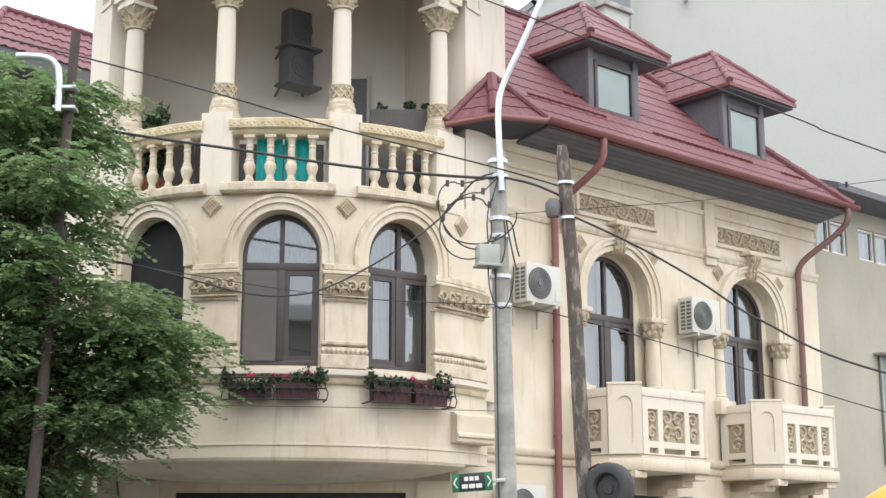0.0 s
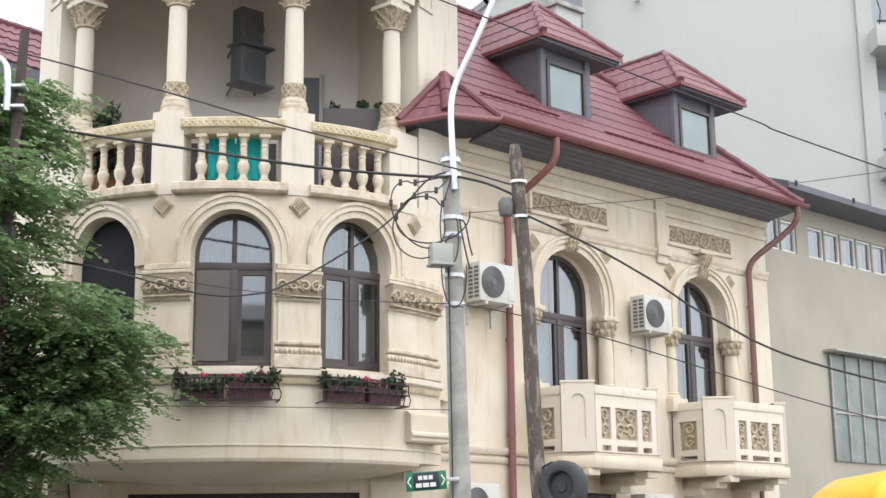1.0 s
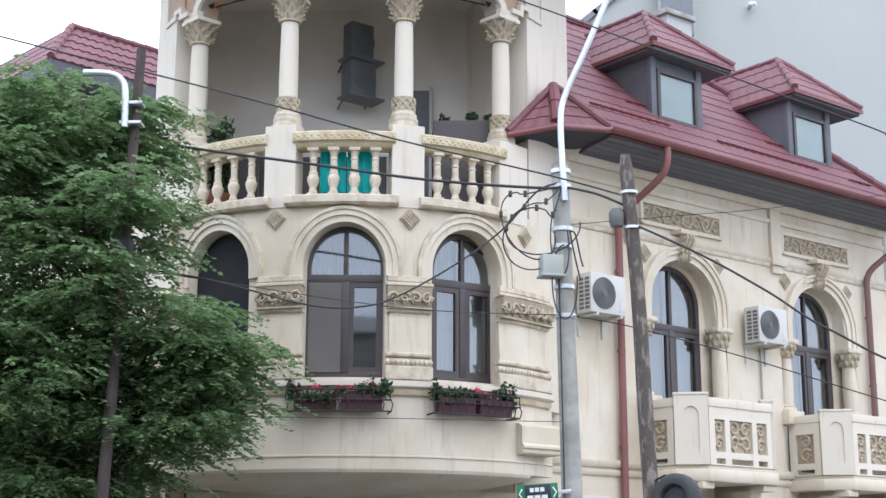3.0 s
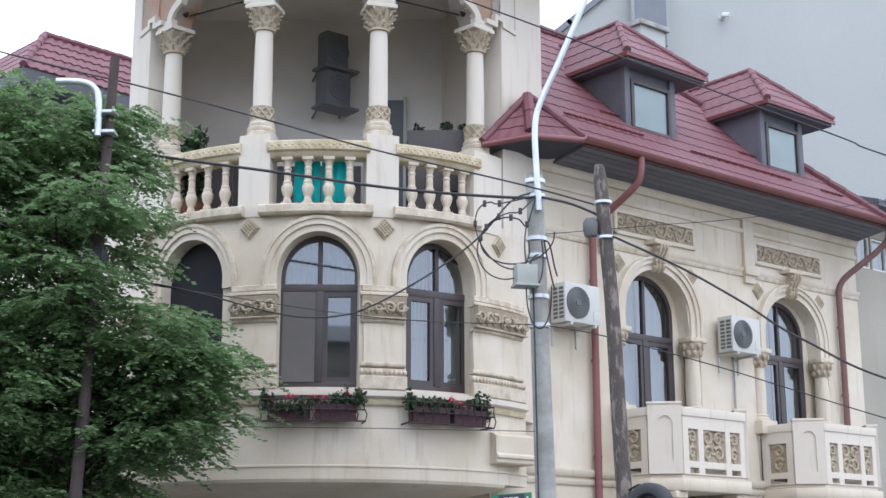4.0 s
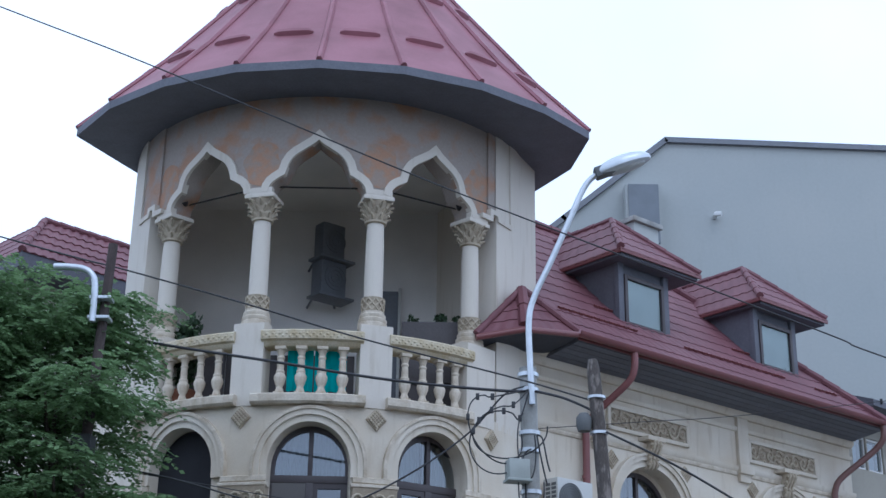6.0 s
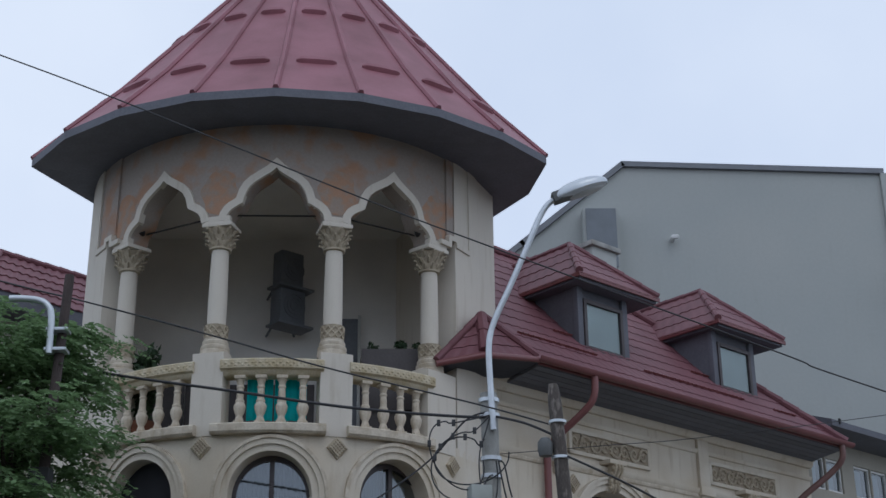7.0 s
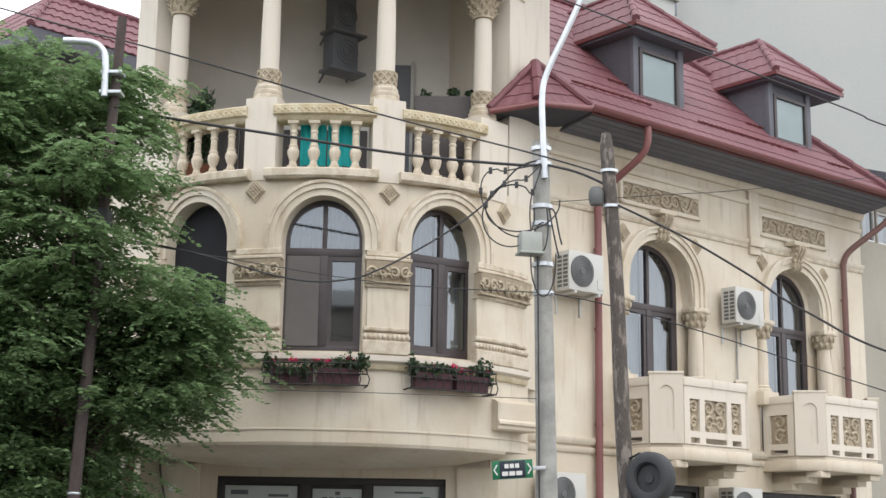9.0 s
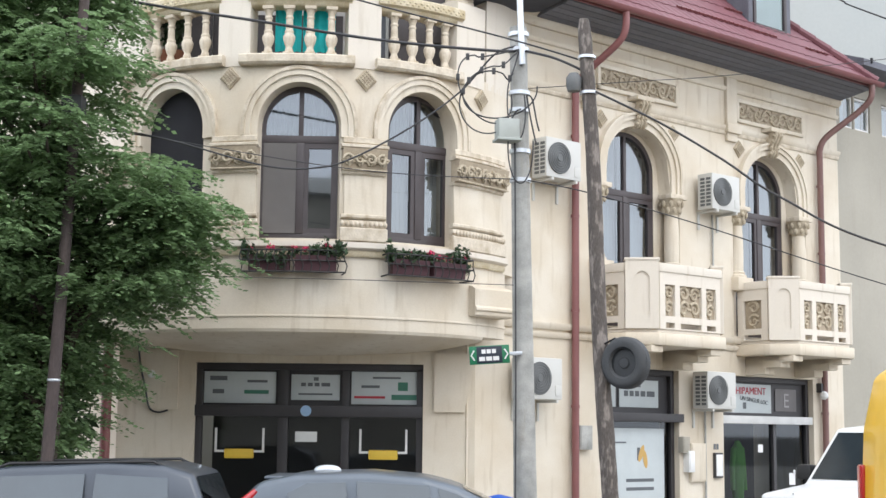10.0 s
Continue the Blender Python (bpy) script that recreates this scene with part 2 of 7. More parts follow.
def tube(bm, pts, r, n=8):
    """A round tube along points; r may be a list."""
    pts = [Vector(p) for p in pts]
    rs = r if isinstance(r, (list, tuple)) else [r] * len(pts)
    rings, ref = [], None
    for i, p in enumerate(pts):
        d = (pts[min(i + 1, len(pts) - 1)] - pts[max(i - 1, 0)]).normalized()
        if ref is None or abs(ref.dot(d)) > 0.95:
            ref = Vector((0, 0, 1)) if abs(d.z) < 0.9 else Vector((1, 0, 0))
        e = d.cross(ref).normalized()
        g = e.cross(d).normalized()
        ref = g
        rings.append([bm.verts.new(p + rs[i] * (math.cos(2 * math.pi * k / n) * e + math.sin(2 * math.pi * k / n) * g)) for k in range(n)])
    for a, b in zip(rings, rings[1:]):
        for k in range(n):
            bm.faces.new((a[k], a[(k + 1) % n], b[(k + 1) % n], b[k]))
    bm.faces.new(rings[0][::-1]), bm.faces.new(rings[-1])
    return bm


def curve_points(pts, n=8):
    """A smooth line through points."""
    pts = [Vector(p) for p in pts]
    out = []
    for i in range(len(pts) - 1):
        p0, p1, p2, p3 = pts[max(i - 1, 0)], pts[i], pts[i + 1], pts[min(i + 2, len(pts) - 1)]
        for k in range(n):
            t = k / n
            out.append(0.5 * (2 * p1 + (p2 - p0) * t + (2 * p0 - 5 * p1 + 4 * p2 - p3) * t * t + (3 * p1 - 3 * p2 + p3 - p0) * t ** 3))
    return out + [pts[-1]]


def flat_map(s, d, z):
    return Vector((s, d, z))


def round_map(R):
    return lambda s, d, z: Vector(((R - d) * math.sin(radians(s)), -(R - d) * math.cos(radians(s)), z))


def arched_wall(bm, s0, s1, z0, z1, openings, depth, mp, step):
    """A wall with arched openings (left, right, bottom, top(s)), through its whole depth."""
    cuts = {round(s0 + (s1 - s0) * i / max(1, round((s1 - s0) / step)), 5) for i in range(max(1, round((s1 - s0) / step)) + 1)}
    for a, b, _, _ in openings:
        cuts = {c for c in cuts if not a - step * 0.3 < c < b + step * 0.3 or c in (round(s0, 5), round(s1, 5))}
    for a, b, _, _ in openings:
        cuts |= {round((a + b) / 2 - (b - a) / 2 * math.cos(math.pi * i / 24), 5) for i in range(25)}
    cuts = sorted(cuts)

    def quad(*ps):
        bm.faces.new([bm.verts.new(mp(*p)) for p in ps])

    def slab(a, b, za, zb, zc, zd):
        quad((a, 0, za), (b, 0, zb), (b, 0, zd), (a, 0, zc))
        quad((b, depth, zb), (a, depth, za), (a, depth, zc), (b, depth, zd))
    for a, b in zip(cuts, cuts[1:]):
        mid = (a + b) / 2
        op = next((o for o in openings if o[0] < mid < o[1]), None)
        if op is None:
            slab(a, b, z0, z0, z1, z1)
            quad((a, depth, z0), (b, depth, z0), (b, 0, z0), (a, 0, z0))
        else:
            _, _, bot, top = op
            if bot > z0:
                slab(a, b, z0, z0, bot, bot)
                quad((a, 0, bot), (b, 0, bot), (b, depth, bot), (a, depth, bot))
                quad((a, depth, z0), (b, depth, z0), (b, 0, z0), (a, 0, z0))
            slab(a, b, top(a), top(b), z1, z1)
            quad((b, 0, top(b)), (a, 0, top(a)), (a, depth, top(a)), (b, depth, top(b)))
        quad((a, 0, z1), (b, 0, z1), (b, depth, z1), (a, depth, z1))
    for a, b, bot, top in openings:
        for s in (a, b):
            lo = max(bot, z0)
            if top(s) > lo + 1e-4:
                quad((s, 0, lo), (s, depth, lo), (s, depth, top(s)), (s, 0, top(s)))
    for s in (s0, s1):
        quad((s, 0, z0), (s, depth, z0), (s, depth, z1), (s, 0, z1))
    bmesh.ops.remove_doubles(bm, verts=bm.verts, dist=0.0005)
    bmesh.ops.recalc_face_normals(bm, faces=bm.faces)
    return bm


def round_arch(a, b, spring, rise):
    """The top of a semicircular or stilted arch between a and b."""
    c, h = (a + b) / 2, (b - a) / 2
    return lambda s: spring + rise * math.sqrt(max(0.0, 1 - ((s - c) / h) ** 2))


def band(bm, poly, w0, w1, d0, d1, mp, unit=1.0):
    """A moulding of box section along a 2D line (s, z); w0 to w1 off the line to its left, d0 to d1 in depth. unit: metres per s."""
    P = [Vector((s * unit, z)) for s, z in poly]
    rows = []
    for i, p in enumerate(P):
        a = (p - P[i - 1]).normalized() if i else None
        b = (P[i + 1] - p).normalized() if i < len(P) - 1 else None
        t = ((a or b) + (b or a)).normalized()
        nrm = Vector((-t.y, t.x))
        k = 1.0 / max(0.45, nrm.dot(Vector((-(b or a).y, (b or a).x))))
        row = []
        for w, d in ((w0, d0), (w0, d1), (w1, d1), (w1, d0)):
            q = p + nrm * w * k
            row.append(bm.verts.new(mp(q.x / unit, d, q.y)))
        rows.append(row)
    for a, b in zip(rows, rows[1:]):
        for i in range(4):
            bm.faces.new((a[i], a[(i + 1) % 4], b[(i + 1) % 4], b[i]))
    bm.faces.new(rows[0]), bm.faces.new(rows[-1][::-1])
    bmesh.ops.recalc_face_normals(bm, faces=bm.faces)
    return bm


def moulding(bm, s0, s1, profile, mp, step):
    """Sweeps a closed profile of (depth, z) along s; depth negative is proud of the wall."""
    n = max(1, round((s1 - s0) / step))
    rows = [[bm.verts.new(mp(s0 + (s1 - s0) * i / n, d, z)) for d, z in profile] for i in range(n + 1)]
    k = len(profile)
    for a, b in zip(rows, rows[1:]):
        for i in range(k):
            bm.faces.new((a[i], b[i], b[(i + 1) % k], a[(i + 1) % k]))
    bm.faces.new(rows[0]), bm.faces.new(rows[-1][::-1])
    bmesh.ops.recalc_face_normals(bm, faces=bm.faces)
    return bm


# ---- plan ----
TH = radians(49.51)
U_DIR, N_DIR = Vector((math.sin(TH), math.cos(TH), 0)), Vector((-math.cos(TH), math.sin(TH), 0))
DIST = 14.4                                   # from the eye to the side facade's plane
FM = Matrix.Translation(N_DIR * DIST) @ Matrix.Rotation(math.pi / 2 - TH, 4, "Z")   # x along the facade, y into it
TC = Vector((-1.955, 20.62, 0))
TM = Matrix.Translation(TC) @ Matrix.Rotation(radians(0.5), 4, "Z")                 # round tower; azimuth 0 looks at the street
RB = 3.12                                     # outer radius of the bay and of the loggia


def on_tower(az, r, z):
    return TM @ Matrix.Rotation(radians(az), 4, "Z") @ Matrix.Translation((0, -r, z))


def on_facade(s, out, z):
    return FM @ Matrix.Translation((s, -out, z))

# ---- the corner house ----
house = thing("house", Matrix.Translation((TC.x, TC.y, 0)), "cream plastered corner house with a round bay and red metal roofs", "house")
BAYS = (16.24, 19.64)                         # middles of the two bays of the side facade

# side facade
ARCH_HALF, ARCH_SHIFT, SPRING, RISE = 0.755, 0.035, 5.9, 0.7
win_op = []
for c in BAYS:                                # wide below the springing, where columns stand in the jambs
    arch = round_arch(c + ARCH_SHIFT - ARCH_HALF, c + ARCH_SHIFT + ARCH_HALF, SPRING, RISE)
    win_op.append((c - 1.02, c + 1.02, 3.45, lambda s, c=c, arch=arch: arch(s) if abs(s - c - ARCH_SHIFT) < ARCH_HALF else 5.6))
bm = bmesh.new()
arched_wall(bm, 12.75, 21.7, 2.9, 8.0, win_op, 0.4, flat_map, 0.6)
part("wall", bm, PLASTER, house, "cream plaster wall", FM)
SHOPS = ((15.55, 17.2, 2.83), (18.3, 20.78, 2.8))
bm = bmesh.new()
arched_wall(bm, 12.75, 21.7, 0.0, 2.9, [(a, b, -0.01, lambda s, t=t: t) for a, b, t in SHOPS], 0.4, flat_map, 0.6)
part("wall", bm, PLASTER, house, "cream plaster ground floor wall", FM)
# return wall at the far end and the house's back
bm = bmesh.new()
box(bm, 21.3, 21.7, 0.402, 8.0, 0, 8.0)
part("wall", bm, PLASTER, house, "", FM)

# chamfered corner at street level
CM = Matrix.Translation((0, 19.25, 0))
bm = bmesh.new()
arched_wall(bm, -4.42, 0.46, 0.0, 4.0, [(-3.37, -0.25, -0.01, lambda s: 2.75)], 0.35, flat_map, 0.5)
part("wall", bm, PLASTER, house, "cream plaster corner wall", CM)
# the other side, mostly behind the tree
LM = Matrix.Translation((-4.42, 19.27, 0)) @ Matrix.Rotation(radians(128), 4, "Z")
bm = bmesh.new()
box(bm, 0.0, 9.0, -0.4, 0.0, 0, 8.0)
part("wall", bm, PLASTER, house, "", LM)

# round bay of the first floor
WIN_AZ = (-31.7, 1.5, 32.3)
HALF = 9.7
bay_op = [(a - HALF, a + HALF, 4.24, round_arch(a - HALF, a + HALF, 5.68, 0.57)) for a in WIN_AZ]
bm = bmesh.new()
arched_wall(bm, -100, 72, 4.0, 6.6, bay_op, 0.42, round_map(RB), 3.0)
part("bay_wall", bm, PLASTER, house, "rounded cream plaster bay wall", TM)
bm = bmesh.new()
arched_wall(bm, -100, 64, 3.1, 4.0, [], 0.42, round_map(RB - 0.004), 3.0)
part("bay_apron", bm, PLASTER, house, "smooth plaster apron under the bay windows", TM)
bm = bmesh.new()
rings = []
for r, z in ((3.12, 3.1), (3.10, 3.06), (3.0, 3.02), (2.6, 2.97), (2.0, 2.9), (1.2, 2.84), (0.3, 2.8)):
    rings.append([bm.verts.new(round_map(r)(-100 + 153 * i / 48, 0, z)) for i in range(49)])
for a, b in zip(rings, rings[1:]):
    for i in range(48):
        bm.faces.new((a[i], b[i], b[i + 1], a[i + 1]))
part("soffit", bm, PLASTER, house, "smooth curved plaster underside of the bay", TM)
bm = bmesh.new()
moulding(bm, -100, 64, [(0.02, 3.24), (-0.012, 3.25), (-0.012, 3.27), (0.02, 3.28)], round_map(RB), 3)
part("trim", bm, PLASTER, house, "", TM)
for z0, z1, out, mat in ((4.02, 4.1, 0.05, STAINED), (4.1, 4.2, 0.1, WHITE_PLASTER)):
    bm = bmesh.new()
    moulding(bm, -96, 62, [(0.02, z0), (-out * 0.6, z0), (-out, z0 + 0.03), (-out, z1), (0.02, z1 + 0.015)], round_map(RB), 3)
    part("sill_ledge", bm, mat, house, "", TM)


def arch_line(c, h, spring, rise, foot, n=28, unit=1.0):
    pts = [(c + h, foot)] if foot < spring - 1e-3 else []
    pts += [(c + h * math.cos(math.pi * i / n), spring + rise * math.sin(math.pi * i / n)) for i in range(n + 1)]
    if foot < spring - 1e-3:
        pts += [(c - h, foot)]
    return pts


UNIT = RB * math.pi / 180
for a in WIN_AZ:
    line = arch_line(a, HALF, 5.68, 0.57, 5.55)
    for w0, w1, d in ((-0.002, -0.09, 0.035), (-0.09, -0.16, 0.065), (-0.16, -0.205, 0.085)):
        bm = bmesh.new()
        band(bm, line, w0, w1, 0.02, -d, round_map(RB), UNIT)
        part("archivolt", bm, STONE if w0 < -0.1 else PLASTER, house, "", TM)


def scroll(bm, cx, cz, r, turn, y, thick, start=0.0, n=15, sweep=0.62):
    """A volute that winds inwards; turn is 1 or -1."""
    pts = [(cx + turn * r * (1 - 0.062 * k) * math.cos(start + k * sweep), y - 0.006 * math.sin(k * 0.4), cz + r * (1 - 0.062 * k) * math.sin(start + k * sweep)) for k in range(n)]
    tube(bm, pts, [thick * (1 - 0.035 * k) for k in range(n)], 6)


def relief(name, parent, label, m, w, h, d, count, flare=0.0):
    """A carved block: a dark ground with raised volutes, leaves and bosses."""
    bm = bmesh.new()
    pr = [(0.03, 0), (-d * 0.6, 0), (-d * 0.6 - flare, h), (0.03, h)]
    moulding(bm, -w / 2, w / 2, pr, flat_map, 9)
    ob = part(name, bm, GROUND, parent, label, m)
    bm = bmesh.new()
    r = min(h * 0.46, w / count * 0.48)
    y = -d * 0.6 - flare * 0.5 - 0.01
    for i in range(count):
        cx = -w / 2 + w * (i + 0.5) / count
        scroll(bm, cx, h * 0.5, r, 1 if i % 2 else -1, y - 0.012, r * 0.32, 0.4 * i)
        for k in range(9):
            a = 0.7 * k + i
            q = Matrix.Translation((cx + r * 0.95 * math.cos(a), y + 0.005, h * 0.5 + r * 0.8 * math.sin(a))) @ Matrix.Rotation(a, 4, "Y") @ Matrix.Diagonal((1.5, 0.7, 0.75, 1))
            bmesh.ops.create_icosphere(bm, subdivisions=1, radius=r * (0.44 if k % 2 else 0.34), matrix=q)
    for z in (0.012, h - 0.012):
        tube(bm, [(-w / 2, y + 0.01, z), (w / 2, y + 0.01, z)], 0.014, 6)
    part("carving", bm, CARVED, ob, "weathered carved foliage", m)
    return ob


# piers between the bay's windows
PIERS = ((-50.5, 8.0), (-13.4, 5.0), (16.8, 4.6), (50.4, 9.4))
for k, (a, half) in enumerate(PIERS):
    bm = bmesh.new()
    moulding(bm, a - half, a + half, [(0.02, 4.5), (-0.05, 4.52), (-0.03, 5.1), (0.02, 5.12)], round_map(RB), 1.6)
    part("pilaster", bm, PLASTER, house, "", TM)
    for z0, z1, out, grow in ((5.07, 5.12, 0.07, 0.6), (5.40, 5.46, 0.12, 0.9), (5.46, 5.55, 0.09, 0.5), (4.2, 4.385, 0.1, 0.9), (4.5, 4.56, 0.075, 0.7)):
        bm = bmesh.new()
        moulding(bm, a - half - grow, a + half + grow, [(0.02, z0), (-out * 0.7, z0), (-out, z0 + 0.02), (-out, z1 - 0.01), (-out * 0.85, z1), (0.02, z1)], round_map(RB), 1.6)
        part("moulding", bm, STONE, house, "", TM)
    w = 2 * UNIT * half
    relief("capital", house, "carved foliage capital", on_tower(a, RB, 5.115), w + 0.08, 0.29, 0.11, 4 if k in (1, 2) else 7, 0.05)
    z = 4.435
    bm = bmesh.new()
    nb = int(w / 0.055)
    for i in range(nb + 1):
        q = round_map(RB + 0.075)(a - half - 0.5 + (2 * half + 1) * i / nb, 0, z)
        bmesh.ops.create_icosphere(bm, subdivisions=1, radius=0.036, matrix=Matrix.Translation(q) @ Matrix.Diagonal((0.85, 0.85, 1.15, 1)))
    moulding(bm, a - half - 0.7, a + half + 0.7, [(0.02, z - 0.05), (-0.06, z - 0.05), (-0.075, z), (-0.06, z + 0.048), (0.02, z + 0.048)], round_map(RB), 1.6)
    tagged(part("beaded_band", bm, STONE, house, "worn beaded stone band", TM), kind="stuff")


def diamond(parent, m, size=0.145):
    bm = bmesh.new()
    for s, d0, d1 in ((size, 0.01, 0.03), (size * 0.8, 0.03, 0.045)):
        lo = [bm.verts.new((s * x, 0.01, s * z)) for x, z in ((1, 0), (0, 1.1), (-1, 0), (0, -1.1))]
        hi = [bm.verts.new((s * 0.9 * x, -d1, s * 0.9 * z)) for x, z in ((1, 0), (0, 1.1), (-1, 0), (0, -1.1))]
        bm.faces.new(hi)
        for i in range(4):
            bm.faces.new((lo[i], lo[(i + 1) % 4], hi[(i + 1) % 4], hi[i]))
    rnd = random.Random(5)
    for i in range(-2, 3):
        for j in range(-2, 3):
            x, z = (i + j) * size * 0.17, (i - j) * size * 0.18
            bmesh.ops.create_icosphere(bm, subdivisions=1, radius=size * 0.12, matrix=Matrix.Translation((x, -0.045, z)))
    bmesh.ops.recalc_face_normals(bm, faces=bm.faces)
    return part("diamond_ornament", bm, CARVED, parent, "carved stone diamond", m)


dia = None
for m in [on_tower(a, RB, 6.32) for a in (-49, -15.4, 17.0, 51.0)] + [on_facade(s, 0, 6.6) for s in (15.42, 17.1, 18.8, 20.5)]:
    if dia is None:
        dia = diamond(house, m)
    else:
        again(dia, house, m)


# windows
def arched_window(m, w, z_top, bottom, spring, transom, leaves_from, parent, label, mp=flat_map, curtain=True, leaf=True):
    """Dark framed window under a round arch, in its own space with x across and y inward; z from the ground."""
    h, rise = w / 2, z_top - spring
    win = part("window", band(bmesh.new(), arch_line(0, h, spring, rise, bottom), 0.0, 0.07, -0.03, 0.06, flat_map), FRAME, parent, label, m)
    bm = bmesh.new()
    box(bm, -h, h, -0.032, 0.05, bottom, bottom + 0.09, 0.008)
    part("frame", bm, FRAME, win, "", m)
    bm = bmesh.new()
    box(bm, -h + 0.02, h - 0.02, -0.04, 0.05, transom - 0.055, transom + 0.045, 0.008)
    part("frame", bm, FRAME, win, "", m)
    bm = bmesh.new()
    box(bm, -0.05, 0.05, -0.045, 0.045, bottom + 0.08, transom - 0.05, 0.008)
    part("frame", bm, FRAME, win, "", m)
    bm = bmesh.new()
    box(bm, -0.03, 0.03, -0.035, 0.04, transom + 0.04, z_top - 0.05, 0.006)
    part("frame", bm, FRAME, win, "", m)
    if leaf:
        for x0, x1 in ((-h + 0.06, -0.05), (0.05, h - 0.06)):
            bm = bmesh.new()
            for a, b, c, d in ((x0, x1, bottom + 0.08, bottom + 0.15), (x0, x1, transom - 0.12, transom - 0.05)):
                box(bm, a, b, -0.03, 0.03, c, d)
            for a, b in ((x0, x0 + 0.06), (x1 - 0.06, x1)):
                box(bm, a, b, -0.031, 0.031, bottom + 0.08, transom - 0.05)
            part("casement", bm, FRAME, win, "", m)
    # four panes
    top = round_arch(-h, h, spring, rise)
    for side in (-1, 1):
        x0, x1 = sorted((side * 0.03, side * (h - 0.05)))
        bm = bmesh.new()
        sheet(bm, x0, x1, 0.0, bottom + 0.08, transom - 0.05)
        part("pane", bm, GLASS, win, "", m, flat=True).visible_shadow = False
        bm = bmesh.new()
        xs = [x0 + (x1 - x0) * i / 14 for i in range(15)]
        hi = [bm.verts.new((x, 0.0, max(transom + 0.03, top(x) - 0.05))) for x in xs]
        lo = [bm.verts.new((x, 0.0, transom + 0.02)) for x in xs]
        for i in range(14):
            bm.faces.new((lo[i], lo[i + 1], hi[i + 1], hi[i]))
        part("pane", bm, GLASS, win, "", m, flat=True).visible_shadow = False
    if curtain:
        bm = bmesh.new()
        for x0, x1 in ((-h + 0.04, -0.04), (0.02, h - 0.04)):
            n = 40
            rows = []
            for z in (bottom + 0.05 if curtain is True else curtain, z_top):
                rows.append([bm.verts.new((x0 + (x1 - x0) * i / n, 0.16 + 0.025 * math.sin(i * 1.1 + z), min(z, top(x0 + (x1 - x0) * i / n)))) for i in range(n + 1)])
            for i in range(n):
                bm.faces.new((rows[0][i], rows[0][i + 1], rows[1][i + 1], rows[1][i]))
        part("curtain", bm, CURTAIN, win, "grey hanging curtain", m)
    return win


for k, a in ((1, 1.63), (2, 33.4)):
    arched_window(on_tower(a, 2.86, 0), 1.04, 6.25, 4.25, 5.7, 5.56, 0, house, "dark framed arched bay window with grey curtains", curtain=5.5 if k == 1 else True)
    if k == 1:
        bm = bmesh.new()
        box(bm, -0.47, -0.05, -0.05, -0.046, 4.33, 5.5)
        part("insect_screen", bm, SCREEN, house, "grey insect screen on one casement", on_tower(a, 2.86, 0))
lm = on_tower(WIN_AZ[0], 2.9, 0)
arched_window(lm, 1.04, 6.25, 4.25, 5.7, 5.56, 0, house, "dark arched bay window behind an added black cover", curtain=False)
# black sheet added to hide the reflected sky, so this window stays dark
bm = bmesh.new()
top = round_arch(-0.5, 0.5, 5.7, 0.52)
hi, lo = [], []
for i in range(21):
    x = -0.5 + i / 20
    hi.append(bm.verts.new((x, -0.05, top(x)))), lo.append(bm.verts.new((x, -0.05, 4.26)))
for i in range(20):
    bm.faces.new((lo[i], lo[i + 1], hi[i + 1], hi[i]))
bmesh.ops.solidify(bm, geom=bm.faces[:], thickness=0.004)
part("insect_screen", bm, material("black insect screen", (0.045, 0.045, 0.052), 0.85, vary=0.1, scale=3, fine=120, bump=0.1), house, "added black cover over the whole window", lm)
for c in BAYS:
    dm = on_facade(c, -0.275, 0)
    arched_window(dm, 1.32, 6.55, 3.45, 5.95, 5.57, 0, house, "dark framed arched balcony door with grey curtains")
    bm = bmesh.new()
    arched_wall(bm, c - 1.05, c + 1.05, 3.45, 6.75, [(c - 0.66, c + 0.66, 3.45, round_arch(c - 0.66, c + 0.66, 5.95, 0.6))], 0.14, lambda s, d, z: Vector((s, d + 0.235, z)), 0.5)
    part("reveal", bm, PLASTER, house, "plaster reveal behind the arch", FM)
# near-black backing behind the openings; its colour stands in for unlit rooms
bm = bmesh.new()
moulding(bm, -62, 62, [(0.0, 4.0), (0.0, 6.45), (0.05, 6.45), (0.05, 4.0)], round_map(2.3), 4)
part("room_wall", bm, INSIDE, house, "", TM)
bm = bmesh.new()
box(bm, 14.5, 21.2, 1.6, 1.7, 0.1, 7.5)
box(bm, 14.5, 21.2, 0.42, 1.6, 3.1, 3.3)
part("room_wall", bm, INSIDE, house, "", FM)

# mouldings of the side facade
for z0, z1, out, s0, s1, mat in ((6.86, 6.95, 0.07, 12.9, 21.7, PLASTER), (6.8, 6.86, 0.035, 12.9, 21.7, STONE), (7.55, 7.62, 0.05, 12.9, 21.7, PLASTER), (7.78, 7.9, 0.1, 12.85, 21.72, PLASTER),
                                  (7.9, 8.0, 0.2, 12.8, 21.75, PLASTER), (3.32, 3.42, 0.07, 12.75, 21.71, PLASTER), (3.2, 3.28, 0.05, 12.75, 21.71, PLASTER)):
    bm = bmesh.new()
    moulding(bm, s0, s1, [(0.02, z0), (-out * 0.5, z0), (-out, z0 + (z1 - z0) * 0.5), (-out, z1), (0.02, z1 + 0.01)], flat_map, 9)
    part("string_course", bm, mat, house, "", FM)
for s0, s1 in ((18.45, 18.72), (15.0, 15.2)):
    bm = bmesh.new()
    box(bm, s0, s1, -0.06, 0.02, 6.7, 7.78, 0.012)
    part("pilaster", bm, PLASTER, house, "", FM)
    bm = bmesh.new()
    box(bm, s0 - 0.05, s1 + 0.05, -0.11, 0.02, 6.83, 6.98, 0.015)
    part("pilaster_band", bm, PLASTER, house, "", FM)


